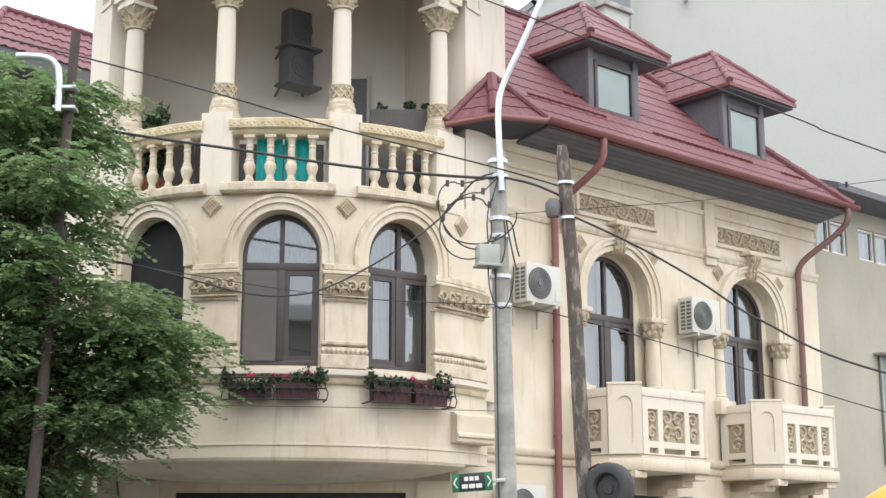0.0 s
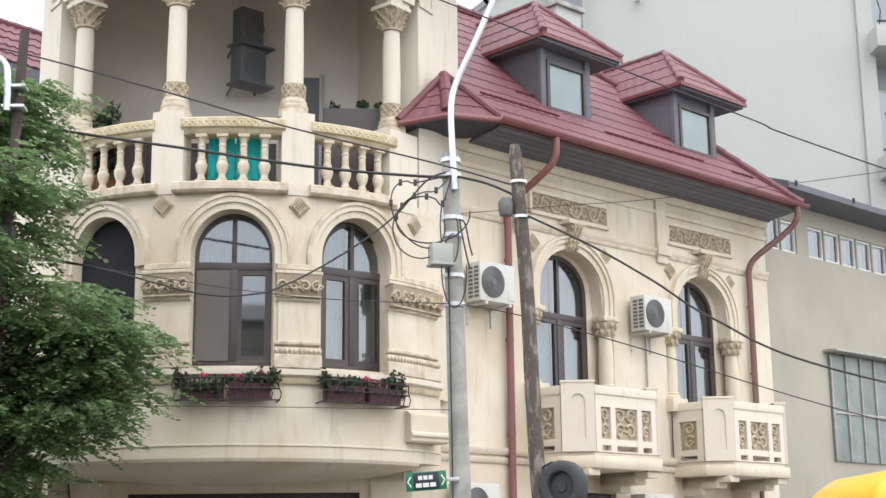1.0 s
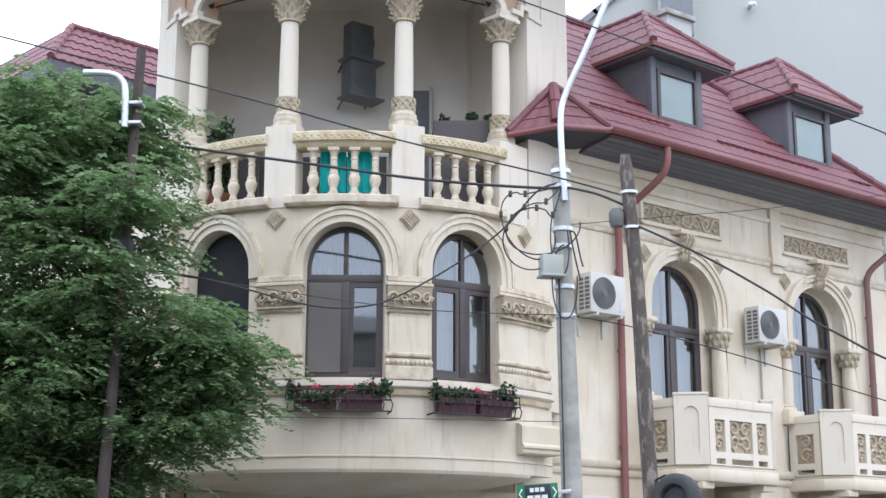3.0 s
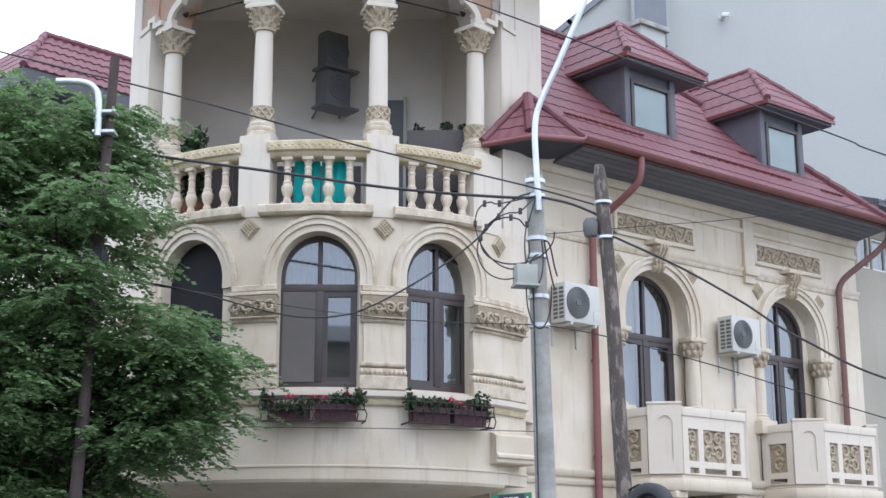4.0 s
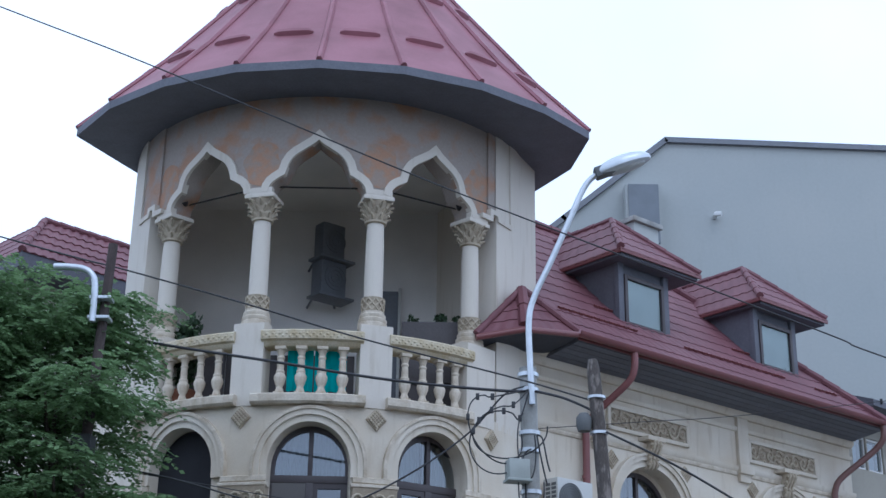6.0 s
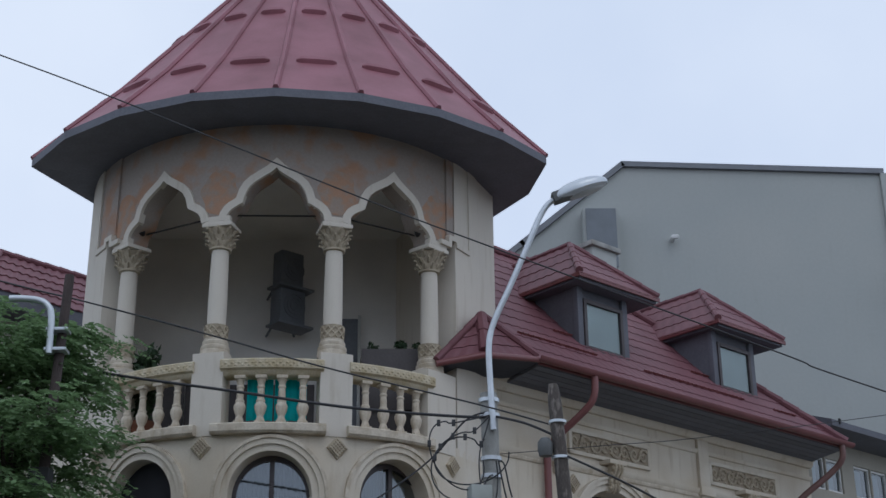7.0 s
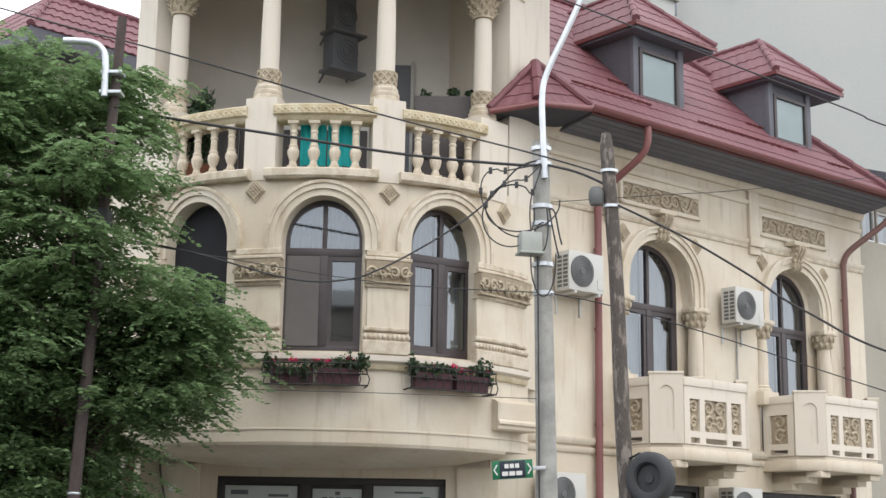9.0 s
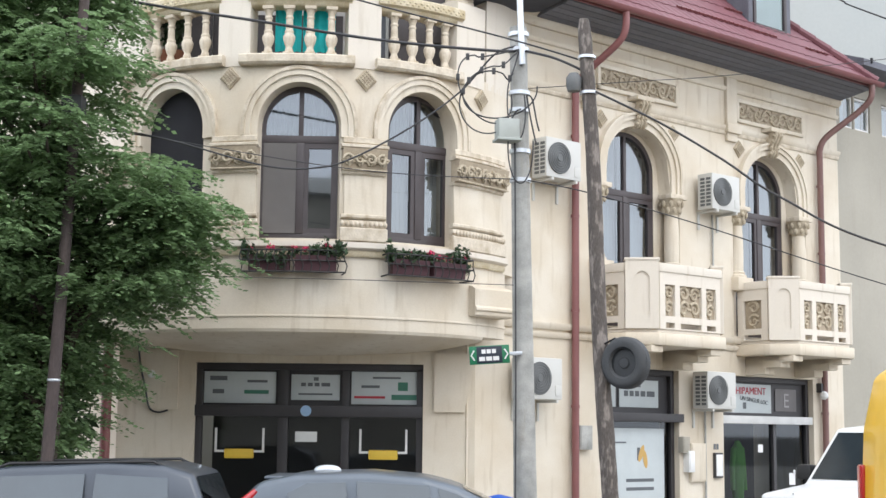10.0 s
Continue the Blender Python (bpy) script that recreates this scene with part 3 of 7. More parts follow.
def frieze(m, w, h):
    """A sunk panel filled with raised scrolls."""
    bm = bmesh.new()
    fr = [(-w / 2, 0), (w / 2, 0), (w / 2, h), (-w / 2, h), (-w / 2, 0)]
    for (a, b), (c, d) in zip(fr, fr[1:]):
        box(bm, min(a, c) - 0.03, max(a, c) + 0.03, -0.05, 0.02, min(b, d) - 0.03, max(b, d) + 0.03, 0.008)
    f = part("frieze_panel", bm, PLASTER, house, "frieze panel with carved scrolls", m)
    bm = bmesh.new()
    box(bm, -w / 2, w / 2, -0.012, 0.02, 0, h)
    part("panel_ground", bm, GROUND, f, "", m)
    bm = bmesh.new()
    n = 8
    for i in range(n):
        cx = -w / 2 + w * (i + 0.5) / n
        sgn = 1 if i % 2 else -1
        scroll(bm, cx, h / 2, 0.128, sgn, -0.022, 0.026, 0.5 if sgn > 0 else 3.4, 16)
        for k in range(4):
            a = k * 1.6 + 0.5 * i
            bmesh.ops.create_icosphere(bm, subdivisions=1, radius=0.026, matrix=Matrix.Translation((cx + 0.115 * math.cos(a), -0.02, h / 2 + 0.14 * math.sin(a))))
    part("scrollwork", bm, CARVED, f, "weathered scroll relief", m)


for c in BAYS:
    frieze(on_facade(c + 0.03, 0, 7.09), 1.82, 0.34)
    # archivolt, keystone, side columns
    line = arch_line(c + ARCH_SHIFT, ARCH_HALF, SPRING, RISE, 5.62)
    for w0, w1, d in ((-0.002, -0.1, 0.04), (-0.1, -0.17, 0.075), (-0.17, -0.21, 0.1)):
        part("archivolt", band(bmesh.new(), line, w0, w1, 0.02, -d, flat_map), PLASTER, house, "", FM)
    bm = bmesh.new()
    km = on_facade(c, 0.0, 6.56)
    pr = [(0.03, 0.0), (-0.05, 0.0), (-0.1, 0.03), (-0.12, 0.08), (-0.1, 0.14), (-0.13, 0.22), (-0.19, 0.3), (-0.22, 0.36), (-0.2, 0.42), (0.03, 0.42)]
    moulding(bm, -0.085, 0.085, pr, flat_map, 1)
    part("keystone", bm, STONE, house, "scrolled keystone console", km)
    for x in (-0.075, 0.0, 0.075):
        bm = bmesh.new()
        tube(bm, [(x, d - 0.012, z) for d, z in pr[1:-1]], 0.024, 6)
        for z in (0.06, 0.16, 0.26, 0.36):
            bmesh.ops.create_icosphere(bm, subdivisions=1, radius=0.036, matrix=Matrix.Translation((x * 1.25, -0.11 - 0.3 * max(0, z - 0.1), z)))
        tagged(part("leaf_rib", bm, CARVED, house, "", km), kind="stuff")
    bm = bmesh.new()
    box(bm, -0.2, 0.2, -0.22, 0.02, 0, 0.07, 0.015)
    part("keystone_cap", bm, PLASTER, house, "", on_facade(c, 0.0, 6.98))
    for s in (c - 0.88, c + 0.88):
        m = on_facade(s, -0.05, 0)
        col = part("column", lathe(bmesh.new(), [(0.12, 4.52), (0.125, 4.9), (0.11, 5.3)], 18), PLASTER, house, "", m)
        bm = bmesh.new()
        lathe(bm, [(0.17, 4.42), (0.17, 4.46), (0.14, 4.48), (0.15, 4.51), (0.12, 4.53)], 18)
        box(bm, -0.2, 0.2, -0.2, 0.12, 4.2, 4.42, 0.012)
        part("base", bm, PLASTER, col, "", m)
        bm = bmesh.new()
        lathe(bm, [(0.115, 5.29), (0.14, 5.36), (0.18, 5.5), (0.2, 5.55)], 18)
        for i in range(18):
            a = 2 * math.pi * i / 9 + (math.pi / 9 if i > 8 else 0)
            zz, rr = (5.37, 0.145) if i < 9 else (5.47, 0.18)
            bmesh.ops.create_icosphere(bm, subdivisions=1, radius=0.05, matrix=Matrix.Translation((rr * math.cos(a), rr * math.sin(a), zz)) @ Matrix.Rotation(a, 4, "Z") @ Matrix.Diagonal((0.6, 0.75, 1.2, 1)))
        part("capital", bm, CARVED, col, "carved foliage capital", m)
        bm = bmesh.new()
        box(bm, -0.2, 0.2, -0.17, 0.11, 5.54, 5.62, 0.015)
        part("abacus", bm, STONE, col, "", m)


# balconies of the side facade
def balcony(ds):
    m = on_facade(ds, 0, 0)
    plan = [(15.33, 0.02), (15.33, -0.6), (15.64, -0.92), (17.03, -0.92), (17.32, -0.62), (17.32, 0.02)]

    def slab(z0, z1, grow, mat, name, parent, label=""):
        bm = bmesh.new()
        cx = 16.28
        pl = [(cx + (x - cx) * (1 + grow), y * (1 + grow) if y < 0 else y) for x, y in plan]
        lo, hi = [bm.verts.new((x, y, z0)) for x, y in pl], [bm.verts.new((x, y, z1)) for x, y in pl]
        bm.faces.new(lo[::-1]), bm.faces.new(hi)
        for i in range(len(pl)):
            bm.faces.new((lo[i], lo[(i + 1) % len(pl)], hi[(i + 1) % len(pl)], hi[i]))
        bmesh.ops.bevel(bm, geom=bm.edges[:], offset=0.012, segments=1, affect="EDGES")
        bmesh.ops.recalc_face_normals(bm, faces=bm.faces)
        return part(name, bm, mat, parent, label, m)
    bal = slab(3.12, 3.3, 0.1, PLASTER, "balcony", house, "cream stone balcony with carved openwork panels")
    slab(3.3, 3.36, 0.03, WHITE_PLASTER, "slab_edge", bal)
    for x in (15.6, 16.95):                                   # brackets below
        bm = bmesh.new()
        for y0, y1, z in ((-0.95, 0.02, 3.02), (-0.7, 0.02, 2.93), (-0.4, 0.02, 2.82)):
            box(bm, x - 0.13, x + 0.13, y0, y1, z, 3.12, 0.02)
        part("bracket", bm, PLASTER, bal, "", m)

    def run(p, q, openings, ends=True):
        """A parapet run between two plan points with sunk carved panels."""
        P, Q = Vector((*p, 0)), Vector((*q, 0))
        L = (Q - P).length
        rm = m @ Matrix.Translation(P) @ Matrix.Rotation(math.atan2(Q.y - P.y, Q.x - P.x), 4, "Z")
        t = 0.05
        bm = bmesh.new()
        box(bm, -0.03, L + 0.03, -t - 0.02, t + 0.02, 4.2, 4.33, 0.015)
        part("rail", bm, WHITE_PLASTER, bal, "", rm)
        own = lambda s, d, z: Vector((s, d - t, z))
        bm = bmesh.new()
        arched_wall(bm, 0.0, L, 3.36, 3.555, [(a + 0.01, b - 0.01, 3.38, lambda s: 3.46) for a, b in openings], 2 * t, own, L)
        part("parapet_foot", bm, WHITE_PLASTER, bal, "", rm)
        bm = bmesh.new()
        arched_wall(bm, 0.0, L, 3.556, 4.2, [(a, b, 3.55, lambda s: 4.02) for a, b in openings], 2 * t, own, L)
        part("parapet", bm, WHITE_PLASTER, bal, "", rm)
        for k, (a, b) in enumerate(openings):
            pm = rm @ Matrix.Translation(((a + b) / 2, 0.0, 3.56))
            bm = bmesh.new()
            box(bm, -(b - a) / 2, (b - a) / 2, 0.0, 0.02, 0, 0.46)
            part("panel_ground", bm, GROUND, bal, "", pm)
            bm = bmesh.new()
            wd = b - a
            for cx in ((-wd / 4, wd / 4) if wd > 0.4 else (0.0,)):
                r = min(0.13, wd * 0.42)
                for cz, tn in ((0.12, 1), (0.34, -1)):
                    scroll(bm, cx, cz, min(r, 0.115), tn if cx <= 0 else -tn, -0.008, 0.028, 0.6)
                    for q in range(4):
                        bmesh.ops.create_icosphere(bm, subdivisions=1, radius=0.028, matrix=Matrix.Translation((cx + 0.1 * math.cos(1.6 * q) * wd / 0.5, -0.005, cz + 0.1 * math.sin(1.6 * q))))
            part("carved_panel", bm, CARVED, bal, "weathered carved scrolls", pm)
    run((15.33, 0.0), (15.33, -0.6), [(0.12, 0.48)])
    run((15.64, -0.92), (17.03, -0.92), [(0.12, 0.34), (0.45, 0.95), (1.06, 1.29)])
    run((17.32, -0.62), (17.32, 0.0), [(0.1, 0.5)])
    for (p, q) in (((15.33, -0.6), (15.64, -0.92)), ((17.03, -0.92), (17.32, -0.62))):
        P, Q = Vector((*p, 0)), Vector((*q, 0))
        L = (Q - P).length
        rm = m @ Matrix.Translation(P) @ Matrix.Rotation(math.atan2(Q.y - P.y, Q.x - P.x), 4, "Z")
        bm = bmesh.new()
        arched_wall(bm, -0.02, L + 0.02, 3.36, 4.36, [(L * 0.25, L * 0.75, 3.55, round_arch(L * 0.25, L * 0.75, 4.06, 0.14))], 0.03, lambda s, d, z: Vector((s, d - 0.09, z)), 0.1)
        pr = part("pier_face", bm, WHITE_PLASTER, bal, "pier face with an arched niche", rm)
        bm = bmesh.new()
        box(bm, -0.02, L + 0.02, -0.065, 0.09, 3.36, 4.36)
        part("pier", bm, WHITE_PLASTER, bal, "", rm)
        bm = bmesh.new()
        box(bm, -0.035, L + 0.035, -0.105, 0.105, 4.36, 4.4, 0.015)
        part("pier_cap", bm, WHITE_PLASTER, bal, "", rm)
    return bal


balcony(0.0), balcony(3.43)

# ---- loggia on top of the bay ----
bm = bmesh.new()
moulding(bm, -100, 86, [(0.9, 6.5), (0.0, 6.5), (0.0, 6.56), (0.9, 6.56)], round_map(RB), 3)
box(bm, -2.4, 2.2, -2.3, 0.4, 6.47, 6.55)
part("loggia_floor", bm, PLASTER, house, "", TM)
COLS = (-46.8, -14.7, 16.1, 46.7)
LOGGIA_PIERS = (-47.0, -14.7, 16.5, 47.0)
for a0, a1, r0, r1 in ((-42.5, -16.7, -43.0, -18.7), (-12.7, 13.9, -10.7, 12.7), (19.1, 42.5, 20.3, 43.0)):
    bm = bmesh.new()
    moulding(bm, a0, a1, [(0.25, 6.47), (-0.1, 6.47), (-0.13, 6.5), (-0.13, 6.59), (-0.1, 6.61), (0.25, 6.62)], round_map(RB), 1.5)
    kerb = part("balustrade", bm, STONE, house, "cast stone balustrade with turned balusters", TM)
    bm = bmesh.new()
    moulding(bm, r0 - 0.6, r1 + 0.6, [(0.2, 7.26), (0.02, 7.26), (-0.01, 7.28), (-0.03, 7.33), (-0.075, 7.35), (-0.075, 7.46), (-0.055, 7.48), (0.22, 7.49)], round_map(RB), 1.5)
    part("handrail", bm, STAINED, kerb, "stained carved stone handrail", TM)
    bm = bmesh.new()
    k = int((r1 - r0) / 0.78)
    for i in range(k + 1):
        a = r0 + (r1 - r0) * i / k
        q = round_map(RB + 0.076)(a, 0, 7.4 + (0.017 if i % 2 else -0.017))
        bmesh.ops.create_icosphere(bm, subdivisions=1, radius=0.02, matrix=Matrix.Translation(q) @ Matrix.Rotation(radians(a), 4, "Z") @ Matrix.Diagonal((1.2, 0.7, 1, 1)))
    tagged(part("rail_carving", bm, STAINED, kerb, "worn carved band", TM), kind="stuff")
    proto = None
    for i in range(4):
        a = (r0 + r1) / 2 + (i - 1.5) * (r1 - r0) * 0.216
        m = on_tower(a, RB - 0.05, 6.62) @ Matrix.Diagonal((0.9, 0.9, 1, 1))
        if proto is None:
            bm = bmesh.new()
            lathe(bm, [(0.06, 0.03), (0.062, 0.06), (0.05, 0.085), (0.047, 0.11), (0.07, 0.15), (0.085, 0.2), (0.083, 0.25), (0.062, 0.285), (0.068, 0.3), (0.066, 0.315), (0.052, 0.33), (0.05, 0.44), (0.046, 0.47), (0.058, 0.485), (0.058, 0.5), (0.046, 0.515), (0.052, 0.555), (0.07, 0.6)], 14)
            box(bm, -0.074, 0.074, -0.074, 0.074, 0.0, 0.035, 0.006)
            box(bm, -0.08, 0.08, -0.08, 0.08, 0.6, 0.645, 0.006)
            for q in range(9):
                w = 2 * math.pi * q / 9
                bmesh.ops.create_icosphere(bm, subdivisions=1, radius=0.024, matrix=Matrix.Translation((0.078 * math.cos(w), 0.078 * math.sin(w), 0.225)) @ Matrix.Rotation(w, 4, "Z") @ Matrix.Diagonal((0.5, 1, 1.5, 1)))
            proto = part("baluster", bm, STONE, kerb, "", m)
        else:
            again(proto, kerb, m)
for k, (a, pa) in enumerate(zip(COLS, LOGGIA_PIERS)):
    half = 3.95 if k in (1, 2) else 5.2
    bm = bmesh.new()
    moulding(bm, pa - half, pa + half, [(0.3, 6.47), (-0.014, 6.47), (-0.028, 7.59), (0.1, 7.63), (0.3, 7.63)], round_map(RB), 1.5)
    part("parapet_pier", bm, WHITE_PLASTER, house, "", TM)
    m = on_tower(a, 2.92, 0)
    bm = bmesh.new()
    lathe(bm, [(0.126, 8.0), (0.129, 8.3), (0.122, 8.9), (0.115, 9.14)], 24)
    col = part("column", bm, WHITE_PLASTER, house, "smooth white loggia column", m)
    bm = bmesh.new()
    lathe(bm, [(0.2, 7.58), (0.2, 7.655), (0.185, 7.665), (0.195, 7.69), (0.195, 7.72), (0.17, 7.735), (0.178, 7.76), (0.178, 7.785), (0.155, 7.8), (0.158, 7.83)], 24)
    part("base", bm, STONE, col, "", m)

    bm = bmesh.new()
    lathe(bm, [(0.14, 7.82), (0.145, 7.9), (0.15, 8.0), (0.16, 8.02)], 24)
    for i in range(20):
        a0, sg = 2 * math.pi * (i % 10) / 10, 1 if i < 10 else -1
        tube(bm, [((0.148 + 0.008 * t) * math.cos(a0 + sg * 1.0 * t), (0.148 + 0.008 * t) * math.sin(a0 + sg * 1.0 * t), 7.83 + 0.18 * t) for t in (0, 0.25, 0.5, 0.75, 1)], 0.013, 5)
    part("carved_collar", bm, CARVED, col, "carved stone collar", m)
    bm = bmesh.new()
    lathe(bm, [(0.122, 9.1), (0.15, 9.11), (0.15, 9.135), (0.128, 9.14), (0.135, 9.2), (0.15, 9.32), (0.185, 9.42)], 24)
    for i in range(27):
        row = i // 9
        a = 2 * math.pi * (i % 9 + 0.5 * row) / 9
        zz, rr = ((9.18, 0.135), (9.27, 0.15), (9.36, 0.178))[row]
        leaf = Matrix.Translation((rr * math.cos(a), rr * math.sin(a), zz)) @ Matrix.Rotation(a, 4, "Z") @ Matrix.Rotation(radians(22), 4, "Y")
        bmesh.ops.create_icosphere(bm, subdivisions=1, radius=0.05, matrix=leaf @ Matrix.Diagonal((0.4, 0.66, 1.2, 1)))
        tube(bm, [leaf @ Vector(q) for q in ((0.012, 0, -0.02), (0.03, 0, 0.035), (0.055, 0, 0.055), (0.065, 0, 0.035))], [0.014, 0.016, 0.016, 0.008], 6)
    part("capital", bm, CARVED, col, "carved foliage capital", m)
    bm = bmesh.new()
    box(bm, -0.215, 0.215, -0.19, 0.2, 9.415, 9.475, 0.012)
    part("abacus", bm, WHITE_PLASTER, col, "", m)

OGEE = ((1.0, 0.0), (0.97, 0.09), (0.92, 0.144), (0.86, 0.18), (0.75, 0.225), (0.66, 0.257), (0.635, 0.324), (0.59, 0.423), (0.52, 0.504), (0.42, 0.567), (0.3, 0.621), (0.18, 0.675), (0.08, 0.72), (0.0, 0.774))


def ogee(c, h, z):
    def top(s):
        x = abs(s - c) / h
        for (x1, y1), (x0, y0) in zip(OGEE, OGEE[1:]):
            if x0 <= x <= x1:
                return z + y0 + (y1 - y0) * (x - x0) / (x1 - x0)
        return z
    return top


ARCHES = ((-31.35, 12.4), (0.1, 12.6), (31.45, 12.4))
bm = bmesh.new()
arched_wall(bm, -50.5, 50.5, 9.46, 11.25, [(c - h, c + h, 9.0, ogee(c, h, 9.48)) for c, h in ARCHES], 0.3, round_map(3.06), 2.0)
part("arcade_wall", bm, MURAL, house, "arcade wall with a faded painted frieze", TM)
for c, h in ARCHES:
    line = [(c + h * x, 9.48 + y) for x, y in OGEE] + [(c - h * x, 9.48 + y) for x, y in OGEE[-2::-1]]
    bm = bmesh.new()
    band(bm, line, 0.0, -0.11, 0.05, -0.05, round_map(3.06), UNIT)
    part("ogee_trim", bm, WHITE_PLASTER, house, "white cusped ogee arch trim", TM)
MEDAL = material("faded orange mural medallion", (0.42, 0.25, 0.16), 0.9, vary=0.15, scale=7, fine=40, bump=0.1, second=(0.34, 0.28, 0.23), mix=0.9, contrast=(0.42, 0.6))
for a in COLS:
    bm = bmesh.new()
    rm = round_map(3.066)
    mid = bm.verts.new(rm(a, 0, 9.94))
    rings = [[bm.verts.new(rm(a + q * 5.0 * math.cos(2 * math.pi * i / 28) * (1 + 0.12 * math.sin(5 * i)), 0, 9.94 + q * 0.34 * math.sin(2 * math.pi * i / 28))) for i in range(28)] for q in (0.5, 1.0)]
    for i in range(28):
        bm.faces.new((mid, rings[0][i], rings[0][(i + 1) % 28]))
        bm.faces.new((rings[0][i], rings[1][i], rings[1][(i + 1) % 28], rings[0][(i + 1) % 28]))
    part("mural_medallion", bm, MEDAL, house, "faded orange painted medallion", TM)
for a in COLS:
    bm = bmesh.new()
    moulding(bm, a - 3.4, a + 3.4, [(0.05, 9.47), (-0.045, 9.47), (-0.045, 9.56), (0.05, 9.56)], round_map(3.06), 1.2)
    part("arch_foot", bm, WHITE_PLASTER, house, "", TM)
for sgn in (-1, 1):
    bm = bmesh.new()
    a0, a1 = sorted((sgn * 53.5, sgn * 112))
    moulding(bm, a0, a1, [(0.35, 6.5), (0.0, 6.5), (0.0, 9.62), (0.35, 9.62)], round_map(3.12), 2)
    part("end_wall", bm, WHITE_PLASTER, house, "", TM)
    bm = bmesh.new()
    a0, a1 = sorted((sgn * 50.5, sgn * 61))
    moulding(bm, a0, a1, [(0.3, 9.62), (0.03, 9.62), (0.03, 11.25), (0.3, 11.25)], round_map(3.12), 2)
    part("arcade_wall", bm, MURAL, house, "", TM)
    bm = bmesh.new()
    a0, a1 = sorted((sgn * 61, sgn * 112))
    moulding(bm, a0, a1, [(0.35, 9.62), (0.0, 9.62), (0.0, 11.25), (0.35, 11.25)], round_map(3.12), 2)
    part("end_wall", bm, WHITE_PLASTER, house, "", TM)
    bm = bmesh.new()
    line = [(sgn * 47, 9.56), (sgn * 50.8, 9.56), (sgn * 51, 9.68), (sgn * 54, 9.68), (sgn * 54.2, 9.6), (sgn * 60.6, 9.6)]
    band(bm, line, -0.03, 0.04, 0.05, -0.03, round_map(3.12), UNIT)
    part("trim", bm, WHITE_PLASTER, house, "", TM)
bm = bmesh.new()
moulding(bm, -100, 100, [(0.02, 11.05), (-0.05, 11.08), (-0.05, 11.2), (0.02, 11.22)], round_map(3.08), 3)
part("cornice", bm, STONE, house, "", TM)
bm = bmesh.new()
plan = [(0.56, 18.8), (0.66, 18.93), (1.2, 19.95), (0.75, 21.6), (-0.6, 21.6), (0.3, 19.5)]
lo, hi = [bm.verts.new((x, y, 6.45)) for x, y in plan], [bm.verts.new((x, y, 11.2)) for x, y in plan]
bm.faces.new(lo[::-1]), bm.faces.new(hi)
for i in range(len(plan)):
    bm.faces.new((lo[i], lo[(i + 1) % len(plan)], hi[(i + 1) % len(plan)], hi[i]))
bmesh.ops.recalc_face_normals(bm, faces=bm.faces)
part("end_wall", bm, WHITE_PLASTER, house, "plain white corner wall of the loggia", Matrix(), flat=True)
for a0, a1 in zip(COLS, COLS[1:]):
    bm = bmesh.new()
    p, q = round_map(2.86)(a0 + 3, 0, 9.66), round_map(2.86)(a1 - 3, 0, 9.66)
    tube(bm, [p, q], 0.012, 6)
    part("tie_rod", bm, BLACK, house, "thin black tie rod across the arch", TM)
for a in (-43.5, -12.8, 12.9, 43.5):
    bm = bmesh.new()
    lathe(bm, [(0.035, 0), (0.05, 0.05), (0.055, 0.12)], 12, Matrix.Translation(round_map(2.86)(a, 0, 9.66)) @ Matrix.Rotation(radians(75), 4, "X"))
    part("spotlight", bm, BLACK, house, "small black spotlight", TM)
# back wall, ceiling
bm = bmesh.new()
arched_wall(bm, -3.2, 3.2, 6.5, 11.0, [(0.55, 1.3, 6.55, lambda s: 8.55)], 0.25, lambda s, d, z: Vector((s, d + 0.3, z)), 1.0)
part("loggia_back_wall", bm, LOGGIA_IN, house, "", TM)
bm = bmesh.new()
box(bm, 0.55, 1.3, 0.42, 0.5, 6.56, 8.55, 0.01)
box(bm, 0.62, 1.23, 0.4, 0.42, 6.7, 8.45, 0.01)
part("loggia_door", bm, FRAME, house, "dark wooden door", TM)
DARK_BOARD = material("dark brown-grey boards", (0.085, 0.075, 0.075), 0.7, vary=0.2, scale=4, fine=30, bump=0.15, per_object=0.2)
# boards added low on the wall; their colour supplies the darkness between the balusters
for k in range(14):
    x = -2.8 + 0.4 * k
    if not 0.2 < x < 1.25:
        bm = bmesh.new()
        box(bm, x, x + 0.385, 0.26, 0.298, 6.56, 8.15, 0.006)
        part("wainscot_board", bm, DARK_BOARD, house, "", TM)
bm = bmesh.new()
lathe(bm, [(2.95, 10.6), (2.95, 10.7)], 48)
part("loggia_ceiling", bm, LOGGIA_IN, house, "", TM)

# ---- tower roof ----
RC = Matrix.Translation((-1.875, 20.95, 0))
EAVE = [(-105, 3.0), (-75, 3.26), (-60, 4.38), (-45, 4.38), (-30, 4.38), (-15, 4.38), (0, 4.38), (15, 4.38), (30, 4.38), (45, 4.38), (59, 4.44), (71.5, 3.82), (100, 2.7), (150, 3.4), (180, 3.4), (-150, 3.4)]
APEX_Z = 16.4


def eave_ring(scale, z, bm):
    return [bm.verts.new((scale * r * math.sin(radians(a)), -scale * r * math.cos(radians(a)), z)) for a, r in EAVE]


